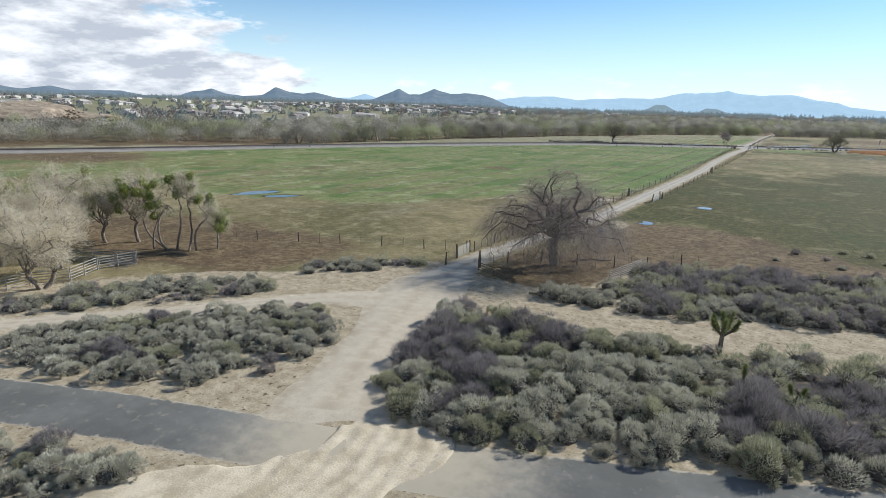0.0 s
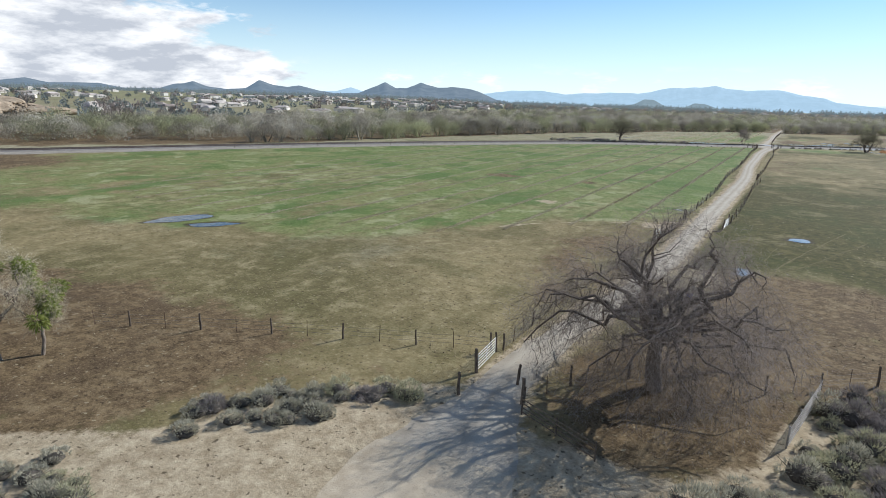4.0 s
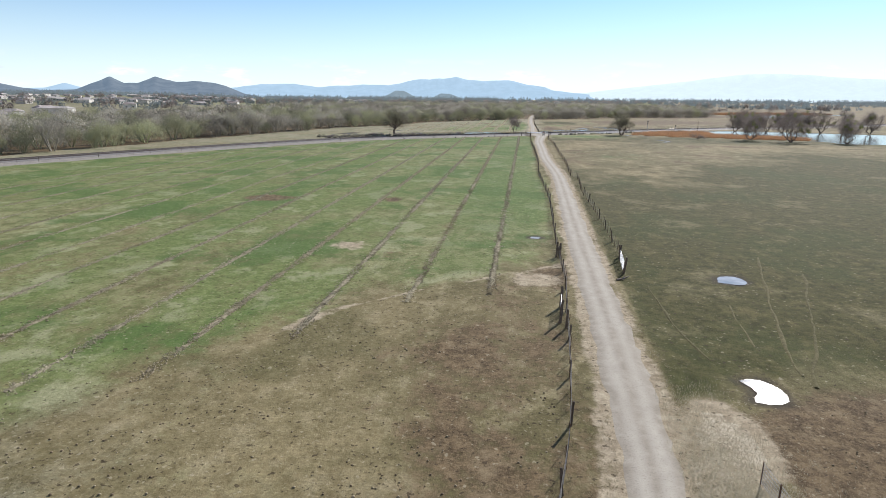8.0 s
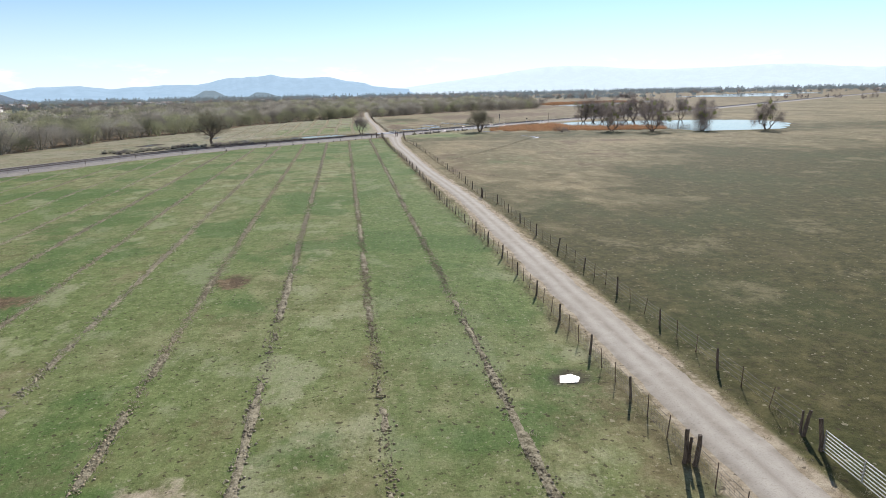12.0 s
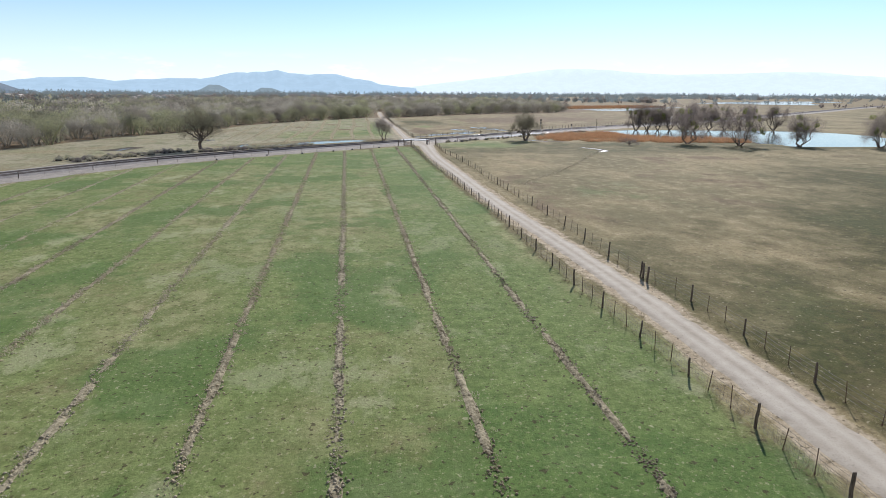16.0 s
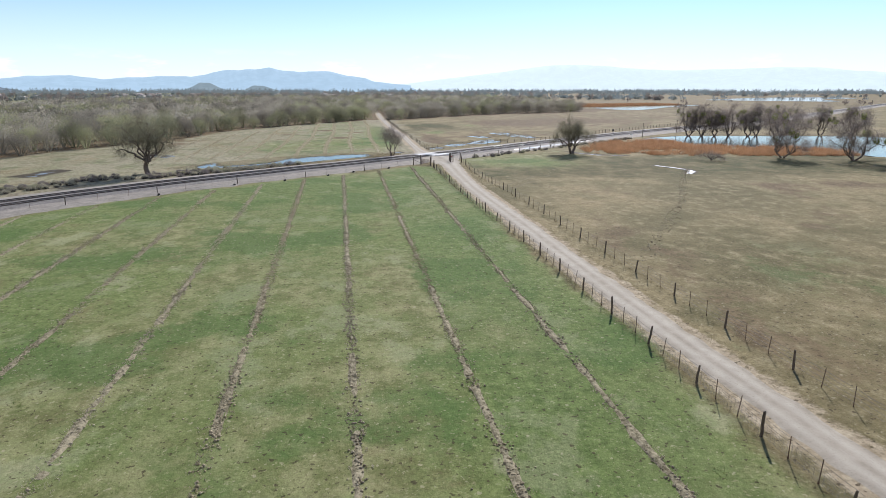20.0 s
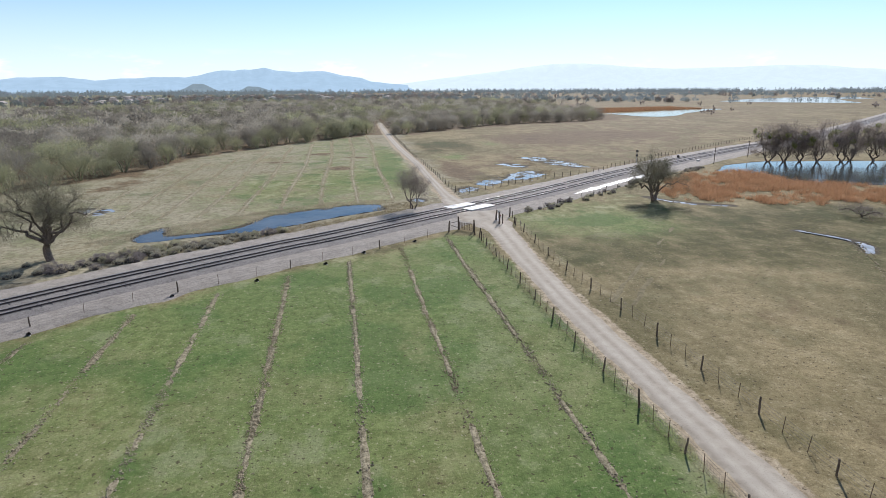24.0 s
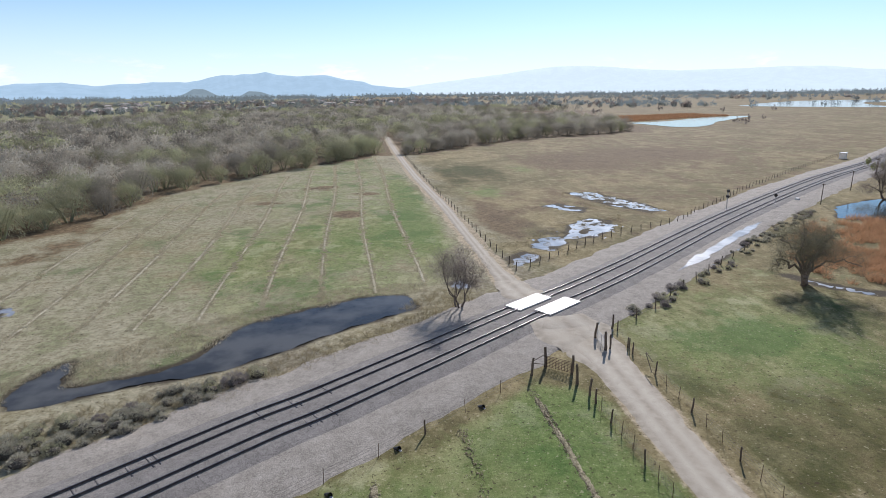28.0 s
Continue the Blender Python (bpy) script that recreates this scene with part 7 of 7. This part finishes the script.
FEED = [(-28.1, 97.2), (-27.95, 95.4), (-27.8, 93.6), (-27.0, 91.9), (-26.3, 90.3), (-26.4, 88.7), (-26.5, 87.1)]
for a, b in zip(FEED[:-1], FEED[1:]):
    feed_panel(a, b)

# ---- level crossing, signals and line-side things ----
fw = Vector((C_rail[1:][np.argmin(np.abs(C_rail[1:, 0] + 37))] - C_rail[:-1][np.argmin(np.abs(C_rail[1:, 0] + 37))]).tolist() + [0]).normalized()
ang = math.degrees(math.atan2(fw.y, fw.x))
cr = Vector((-37.2, 388.9, BED))
crossing = thing("level_crossing", "pale concrete crossing panels between and beside the rails", "level crossing", at=tuple(cr), turn=ang)
for c in (-2.0, 2.0):
    for o, w in ((0.0, 1.30), (-1.08, 0.62), (1.08, 0.62)):
        for k in range(3):
            bm = bmesh.new()
            box(bm, -2.45 + 2.45 * k + (0.9 if c > 0 else -0.7), -(c - 2.0 + 2.0) + o, 0.115, 2.42, w, 0.19, bevel=0.02)
            part("panel", bm, M_concrete, crossing)
ramp_s = spline([(-35.4, 377.5, 4.3), (-36.0, 381.0, 4.2), (-36.8, 384.2, 4.0)], 0.5)
n_ = sideways(ramp_s)
u = np.linspace(-1, 1, 7)
V = np.concatenate([ramp_s[:, None, :2] + n_[:, None] * (u[None, :, None] * ramp_s[:, None, 2:3]), np.broadcast_to((0.10 + 0.50 * ramp(np.arange(len(ramp_s)) / len(ramp_s), 0, 0.9))[:, None, None] - 0.12 * (np.abs(u) ** 3)[None, :, None], (len(ramp_s), 7, 1))], -1)
m_, k_ = V.shape[:2]
a_, b_ = np.meshgrid(np.arange(m_ - 1), np.arange(k_ - 1), indexing="ij")
a_ = a_ * k_ + b_
me = mesh_np("crossing_ramp", V.reshape(-1, 3), np.stack([a_, a_ + 1, a_ + k_ + 1, a_ + k_], -1).reshape(-1, 4), M_road, True)
me.attributes.new("across", "FLOAT", "POINT").data.foreach_set("value", np.broadcast_to(u, (m_, k_)).astype(np.float32).ravel())
single("crossing_ramp", me, None, "packed-earth ramp up to the railway", "road", "", "structure")


def signal(at, h, turn, label, heads=2):
    s = thing("railway_signal", label, "railway signal", "railway signals", at=(*at, 0.15), turn=turn)
    bm = bmesh.new()
    rod(bm, (0, 0, -0.2), (0, 0, h), 0.07, 0.06, 8)
    part("mast", bm, M_steel, s, "grey steel mast")
    bm = bmesh.new()
    box(bm, 0, 0, 0.15, 0.5, 0.5, 0.5, bevel=0.03)
    part("base", bm, M_concrete, s)
    for i in range(heads):
        z = h - 0.45 - i * 1.35
        bm = bmesh.new()
        bmesh.ops.create_cone(bm, cap_ends=True, segments=20, radius1=0.42, radius2=0.42, depth=0.05, matrix=pose(0, -0.12, z, 90, 0, 0))
        tgt = part("target", bm, M_black, s, "round black signal target")
        bm = bmesh.new()
        box(bm, 0, 0.05, z, 0.3, 0.26, 0.42, bevel=0.04)
        rod(bm, (0, -0.14, z), (0, -0.40, z + 0.02), 0.12, 0.13, 10)
        part("lamp_hood", bm, M_black, tgt)
    bm = bmesh.new()
    for z in np.arange(0.6, h - 0.4, 0.32):
        rod(bm, (-0.16, 0.12, z), (0.16, 0.12, z), 0.014, n=4)
    rod(bm, (-0.16, 0.12, 0.4), (-0.16, 0.12, h - 0.2), 0.016, n=4)
    rod(bm, (0.16, 0.12, 0.4), (0.16, 0.12, h - 0.2), 0.016, n=4)
    part("ladder", bm, M_steel, s)
    return s


signal((29.4, 445.2), 5.6, ang + 100, "tall railway signal with round black targets")
signal((47.0, 450.4), 3.0, ang - 80, "low railway signal between track and bank", 1)
bm = bmesh.new()
box(bm, 0, 0, 0.05, 1.6, 1.2, 0.3, bevel=0.03)
box(bm, 0, 0, 0.35, 1.3, 0.9, 0.35, bevel=0.03)
single("concrete_pad", bm, M_concrete, "pale concrete pad beside the rails", "concrete pad", at=pose(57.5, 455.2, 0.2, 0, 0, ang))


def hut(at, turn):
    h = thing("equipment_hut", "small pale metal equipment hut beside the railway", "hut", at=(*at, 0.1), turn=turn)
    bm = bmesh.new()
    box(bm, 0, 0, 1.3, 3.2, 2.2, 2.3, bevel=0.03)
    part("body", bm, M_paint, h)
    bm = bmesh.new()
    box(bm, 0, 0, 2.53, 3.5, 2.5, 0.14, bevel=0.03)
    part("roof", bm, M_steel, h)
    bm = bmesh.new()
    box(bm, 0.4, -1.115, 1.15, 0.85, 0.03, 1.95, bevel=0.01)
    d = part("door", bm, M_steel, h)
    bm = bmesh.new()
    box(bm, 0.72, -1.14, 1.15, 0.04, 0.05, 0.14, bevel=0.01)
    part("door_handle", bm, M_black, d)
    bm = bmesh.new()
    box(bm, 0, 0, 0.05, 3.6, 2.6, 0.2)
    part("footing", bm, M_concrete, h)


hut((146.0, 537.0), ang)
for q, (x, y, hh) in enumerate([(59.4, 449.0, 5.6), (84.5, 466.4, 5.8), (116.0, 490.0, 6.0), (150.0, 514.5, 6.0), (190.0, 545.0, 6.0)]):
    p = thing("line_pole", "slender dark wooden line-side pole", "pole", "line-side poles", at=(x, y, 0), turn=ang)
    bm = bmesh.new()
    rod(bm, (0, 0, -0.2), (0.05, 0, hh), 0.13, 0.09, 8)
    part("pole", bm, M_wood, p)
    bm = bmesh.new()
    box(bm, 0.05, 0, hh - 0.25, 0.09, 0.9, 0.11, bevel=0.01)
    part("crossarm", bm, M_wood, p)
# culvert mouths below the bank
for q, (x, y) in enumerate([(-51.9, 364.0), (-60.7, 358.4), (-66.5, 353.2), (-75.5, 346.7), (-85.2, 342.0), (-97.0, 332.0)]):
    c = thing("culvert", "small dark irrigation culvert with a pale rim", "culvert", "irrigation culverts", at=(x, y, -0.05), turn=ang - 90, scale=0.62)
    bm = bmesh.new()
    bmesh.ops.create_cone(bm, cap_ends=False, segments=16, radius1=0.34, radius2=0.34, depth=1.2, matrix=pose(0.3, 0, 0.12, 0, 60, 0))
    part("pipe", bm, M_black, c, "black corrugated pipe")
    bm = bmesh.new()
    box(bm, 0.85, 0.1, 0.05, 0.5, 0.35, 0.16, bevel=0.05)
    part("stone", bm, M_concrete, c, "pale flat stone")
    s = rng.uniform(0.15, 0.4, 26)
    V, F = scatter(clod_v, clod_f, np.c_[rng.normal(size=(26, 2)) * 0.55, np.zeros(26)], rng.uniform(0, 6, 26), s)
    part("earth_rim", mesh_np("earth_rim", V, F, M_clod), None, c, "heaped earth clods")
# earth bank of the ditch east of the road
D = spline([(-27.5, 277.0), (-22.0, 286.0), (-15.4, 294.1), (-4.0, 310.0), (8.0, 330.0), (22.0, 351.0)], 0.5)
n = len(D) * 2
q = rng.integers(len(D), size=n)
V, F = scatter(clod_v, clod_f, np.c_[D[q] + rng.normal(size=(n, 2)) * 0.55, np.full(n, 0.02)], rng.uniform(0, 6, n), rng.uniform(0.1, 0.42, n))
single("ditch_spoil", mesh_np("ditch_spoil", V, F, M_clod), None, "line of earth thrown up along a shallow ditch", "earth", "", "stuff")
D = spline([(-31.0, 329.5), (-18.0, 346.0), (-4.4, 366.8), (2.0, 378.0)], 0.5)
n = len(D)
V, F = scatter(clod_v, clod_f, np.c_[D + rng.normal(size=(n, 2)) * 0.4, np.full(n, 0.0)], rng.uniform(0, 6, n), rng.uniform(0.08, 0.25, n))
single("ditch_spoil", mesh_np("ditch_spoil", V, F, M_clod), None, "line of earth thrown up along a shallow ditch", "earth", "", "stuff")

# ---- distance: hills, town, far trees ----
def ridge(name, label, az0, az1, dist, skyline, mat, seed=1, depth=500.0, jag=0.12):
    """A range of hills along an arc; skyline: (azimuth, height) corners, azimuth in degrees from +y towards +x."""
    az = np.arange(az0, az1, 0.12)
    h = np.interp(az, [a for a, _ in skyline], [v for _, v in skyline])
    h = h + jag * np.maximum(h, 14.0) * fbm(az, az * 0, 1.1, 5, seed)
    h = h * ramp(az - az0, 0.0, 1.2) * ramp(az1 - az, 0.0, 1.2)
    h = np.convolve(np.pad(h, 1, mode="edge"), np.array([0.25, 0.5, 0.25]), "valid")
    V = []
    ro = np.array([0.0, 0.10, 0.25, 0.42, 0.62, 0.85, 1.0, 1.25])
    hf = np.array([-0.02, 0.06, 0.18, 0.36, 0.56, 0.80, 1.0, 0.0])
    t = np.radians(az)
    for r_, f_ in zip(ro, hf):
        rr = dist + depth * (r_ - 1) + 0 * az
        bump = 1 + 0.22 * fbm(az * 1.7, 0 * az + r_ * 9, 1.0, 4, seed + 2) * (0 < f_ < 0.99)
        V.append(np.c_[-62 + rr * np.sin(t), 160 + rr * np.cos(t), h * f_ * bump])
    V = np.stack(V, 1)
    m, k = V.shape[:2]
    a, b = np.meshgrid(np.arange(m - 1), np.arange(k - 1), indexing="ij")
    a = a * k + b
    me = mesh_np(name, V.reshape(-1, 3), np.stack([a, a + 1, a + k + 1, a + k], -1).reshape(-1, 4), mat, True)
    return tagged(new(name, me), label, "hills", "", "structure")


# the haze in front of far land is put into its surface as emission
def hazed_material(name, col, haze_glow, g):
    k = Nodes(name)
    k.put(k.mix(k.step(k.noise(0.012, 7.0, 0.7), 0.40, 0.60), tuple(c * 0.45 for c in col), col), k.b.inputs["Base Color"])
    k.b.inputs["Emission Color"].default_value = (*haze_glow, 1)
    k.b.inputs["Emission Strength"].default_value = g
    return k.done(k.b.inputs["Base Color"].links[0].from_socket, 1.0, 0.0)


# second colour: haze given off by the surface, paler for the farther ranges
M_hill = hazed_material("hazed_scrubby_hills", (0.066, 0.067, 0.062), (0.120, 0.172, 0.232), 1.0)
M_range = hazed_material("hazed_blue_range", (0.060, 0.075, 0.090), (0.330, 0.480, 0.610), 1.0)
M_pale = hazed_material("hazed_pale_range", (0.060, 0.075, 0.090), (0.590, 0.725, 0.805), 1.0)
M_lowhill = hazed_material("hazy_low_hills", (0.066, 0.070, 0.066), (0.175, 0.245, 0.290), 1.0)
M_belt = hazed_material("hazy_far_trees", (0.085, 0.095, 0.082), (0.115, 0.145, 0.160), 1.0)
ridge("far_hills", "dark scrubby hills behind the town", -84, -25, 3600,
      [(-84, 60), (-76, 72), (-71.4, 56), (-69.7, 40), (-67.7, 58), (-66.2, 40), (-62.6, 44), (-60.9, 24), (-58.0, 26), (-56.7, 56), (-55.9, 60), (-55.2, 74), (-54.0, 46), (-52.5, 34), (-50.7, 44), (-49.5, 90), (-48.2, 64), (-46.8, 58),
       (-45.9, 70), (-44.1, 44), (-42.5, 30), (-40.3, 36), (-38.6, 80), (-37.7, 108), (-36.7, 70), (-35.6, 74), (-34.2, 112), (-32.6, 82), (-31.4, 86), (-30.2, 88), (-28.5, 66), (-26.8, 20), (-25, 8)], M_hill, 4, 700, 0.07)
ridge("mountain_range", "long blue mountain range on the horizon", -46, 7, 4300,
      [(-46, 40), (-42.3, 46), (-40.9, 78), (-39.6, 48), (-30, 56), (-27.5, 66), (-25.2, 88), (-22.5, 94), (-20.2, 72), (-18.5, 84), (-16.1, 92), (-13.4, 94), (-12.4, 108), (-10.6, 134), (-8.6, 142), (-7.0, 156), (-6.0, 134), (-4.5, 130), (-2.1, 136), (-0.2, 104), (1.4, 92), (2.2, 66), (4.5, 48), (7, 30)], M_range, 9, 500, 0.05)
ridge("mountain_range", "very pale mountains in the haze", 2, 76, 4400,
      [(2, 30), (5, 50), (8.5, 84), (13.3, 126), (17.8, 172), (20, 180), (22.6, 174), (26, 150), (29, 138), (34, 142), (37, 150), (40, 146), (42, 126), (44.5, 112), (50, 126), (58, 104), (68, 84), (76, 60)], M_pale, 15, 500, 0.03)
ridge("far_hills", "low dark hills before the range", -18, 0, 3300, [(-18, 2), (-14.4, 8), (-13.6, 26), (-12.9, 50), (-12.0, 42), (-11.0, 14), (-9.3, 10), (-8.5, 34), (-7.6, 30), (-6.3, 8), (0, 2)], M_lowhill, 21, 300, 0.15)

# rocky rise at the town's edge
bm = bmesh.new()
bmesh.ops.create_icosphere(bm, subdivisions=5, radius=1.0)
for v in bm.verts:
    k = 1 + 0.22 * noise.noise(v.co * 2.2) + 0.10 * noise.noise(v.co * 6)
    v.co = Vector((v.co.x * 95 * k, v.co.y * 60 * k, max(v.co.z, -0.1) * 15 * k))
single("rocky_hill", bm, M_rock, "low tan hill strewn with boulders", "hill", "", "structure", at=pose(-520, 170, -1, 0, 0, 60))
n = 900
a, d = rng.uniform(0, 6.28, n), np.sqrt(rng.uniform(0, 1, n))
R = np.c_[np.cos(a) * d * 93, np.sin(a) * d * 57, 14.5 * np.sqrt(np.maximum(0, 1 - d * d)) - 2.0]
c, s_ = math.cos(radians(60)), math.sin(radians(60))
R = np.c_[R[:, 0] * c - R[:, 1] * s_ - 520, R[:, 0] * s_ + R[:, 1] * c + 170, R[:, 2]]
V, F = scatter(clod_v, clod_f, R, rng.uniform(0, 6.28, n), rng.uniform(1.5, 4.5, n))
single("boulders", mesh_np("boulders", V, F, M_rock), None, "tan boulders scattered over the hill", "boulders", "", "stuff")


def house_meshes(L, W, H, pitch):
    bm = bmesh.new()
    box(bm, 0, 0, H / 2, L, W, H)
    wall = as_mesh("wall", bm, M_wall)
    bm = bmesh.new()
    e = 0.5
    pts = [(-L / 2 - e, -W / 2 - e, H), (L / 2 + e, -W / 2 - e, H), (L / 2 + e, W / 2 + e, H), (-L / 2 - e, W / 2 + e, H), (-L / 2 + W * 0.25, 0, H + pitch), (L / 2 - W * 0.25, 0, H + pitch)]
    v = [bm.verts.new(p) for p in pts]
    for f in ((0, 1, 5, 4), (1, 2, 5), (2, 3, 4, 5), (3, 0, 4), (3, 2, 1, 0)):
        bm.faces.new([v[i] for i in f])
    roof = as_mesh("roof", bm, M_roof)
    bm = bmesh.new()
    box(bm, 0, 0, 0, 1.6, 0.12, 1.2, bevel=0.03)
    win = as_mesh("window", bm, M_glass)
    return wall, roof, win, L, W, H


HOUSES = [house_meshes(15, 10, 3.4, 2.2), house_meshes(19, 11, 3.6, 2.6), house_meshes(13, 11, 6.2, 2.2), house_meshes(26, 14, 5.0, 1.6)]


def house_at(x, y, turn, kind):
    wall, roof, win, L, W, H = HOUSES[kind]
    h = thing("house", "pale stucco house with a brown hipped roof" if kind < 3 else "long pale low building with a shallow roof", "house", "houses of the distant town", at=(x, y, float(rise(np.array([x]), np.array([y]))[0]) - 0.1), turn=turn)
    part("wall", wall, None, h)
    part("roof", roof, None, h)
    for i in (-1, 1):
        part("window", win, None, h, "", pose(i * L * 0.25, -W / 2 - 0.05, H * 0.55))
    return h


town = []
for _ in range(4000):
    az, d = rng.uniform(-80, -27), 520 + 1500 * rng.uniform() ** 1.2
    x, y = d * math.sin(radians(az)), d * math.cos(radians(az))
    if poly_sd(np.array([x]), np.array([y]), WOODS)[0] > -40 or math.hypot(x + 520, y - 170) < 135:
        continue
    if fbm(np.array([x]), np.array([y]), 0.004, 2, 8)[0] < -0.12 or any((x - q) ** 2 + (y - w) ** 2 < 21 ** 2 for q, w, *_ in town):
        continue
    town.append((x, y, rng.choice([0, 15, 90, 105, 40]) + rng.normal() * 4, int(rng.choice([0, 0, 1, 1, 2, 3], p=None))))
    if len(town) >= 225:
        break
for x, y, t_, k_ in town:
    house_at(x, y, t_, k_)
for az, d in [(-24, 1700), *((float(rng.uniform(-31, 8)), float(rng.uniform(1380, 2300))) for _ in range(50)), (-20, 1900), (-14, 2100), (-17, 1500), (-9, 2300), (4, 2500), (9, 2400), (14, 2600), (19, 2500), (24, 2400), (30, 2300), (36, 2200), (41, 2000), (-22, 2300), (-12, 1750), (11, 2750), (17, 2800), (27, 2700), (33, 2600), (-5, 2600)]:
    house_at(d * math.sin(radians(az)), d * math.cos(radians(az)), rng.uniform(0, 180), int(rng.integers(4)))


def crown_template(seed, n, tall):
    P, N = dome(n, 0.5, 0.6 * tall, seed, 0.4, -0.5)
    P[:, 2] = P[:, 2] + 0.42 * tall
    return blades(P * np.random.default_rng(seed).uniform(0.4, 1, (n, 1)), N + np.array([0, 0, 0.6]), 0.24, 0.10 if n < 60 else 0.075, 0, seed)


pts = []
for lo, hi, dn, df, n in ((-82, -25, 430, 2200, 1000), (-34, 8, 1290, 2300, 1500), (3, 60, 1250, 3000, 760)):
    az, d = rng.uniform(lo, hi, n), dn + (df - dn) * rng.uniform(0, 1, n) ** 1.3
    pts.append(np.c_[d * np.sin(np.radians(az)), d * np.cos(np.radians(az))])
P = np.vstack(pts)
P = P[(poly_sd(P[:, 0], P[:, 1], WOODS) < -5) & (np.hypot(P[:, 0] + 520, P[:, 1] - 170) > 120)]
keep = fbm(P[:, 0], P[:, 1], 0.006, 2, 3) > -0.25
P = P[keep]
far_az = np.degrees(np.arctan2(P[:, 0], P[:, 1]))
P = P[~((far_az > 23) & (far_az < 40) & (np.hypot(P[:, 0], P[:, 1]) < 1830))]
for nm, sel, mat, lo, hi, lab in (("town_trees", np.arange(len(P)) % 3 != 0, M_conifer, 4, 9, "evergreen trees paled by haze, scattered through the distant town"), ("bare_trees", np.arange(len(P)) % 3 == 0, M_twig, 5, 11, "grey bare trees scattered over the far plain")):
    A = P[sel]
    V, F = scatter(*crown_template(5, 130, 1.0), np.c_[A, rise(A[:, 0], A[:, 1])], rng.uniform(0, 6.28, len(A)), rng.uniform(lo, hi, len(A)))
    single(nm, mesh_np(nm, V, F, mat), None, lab, "trees", "", "stuff")
# belts of trees across the far plain, most with haze put in as emission
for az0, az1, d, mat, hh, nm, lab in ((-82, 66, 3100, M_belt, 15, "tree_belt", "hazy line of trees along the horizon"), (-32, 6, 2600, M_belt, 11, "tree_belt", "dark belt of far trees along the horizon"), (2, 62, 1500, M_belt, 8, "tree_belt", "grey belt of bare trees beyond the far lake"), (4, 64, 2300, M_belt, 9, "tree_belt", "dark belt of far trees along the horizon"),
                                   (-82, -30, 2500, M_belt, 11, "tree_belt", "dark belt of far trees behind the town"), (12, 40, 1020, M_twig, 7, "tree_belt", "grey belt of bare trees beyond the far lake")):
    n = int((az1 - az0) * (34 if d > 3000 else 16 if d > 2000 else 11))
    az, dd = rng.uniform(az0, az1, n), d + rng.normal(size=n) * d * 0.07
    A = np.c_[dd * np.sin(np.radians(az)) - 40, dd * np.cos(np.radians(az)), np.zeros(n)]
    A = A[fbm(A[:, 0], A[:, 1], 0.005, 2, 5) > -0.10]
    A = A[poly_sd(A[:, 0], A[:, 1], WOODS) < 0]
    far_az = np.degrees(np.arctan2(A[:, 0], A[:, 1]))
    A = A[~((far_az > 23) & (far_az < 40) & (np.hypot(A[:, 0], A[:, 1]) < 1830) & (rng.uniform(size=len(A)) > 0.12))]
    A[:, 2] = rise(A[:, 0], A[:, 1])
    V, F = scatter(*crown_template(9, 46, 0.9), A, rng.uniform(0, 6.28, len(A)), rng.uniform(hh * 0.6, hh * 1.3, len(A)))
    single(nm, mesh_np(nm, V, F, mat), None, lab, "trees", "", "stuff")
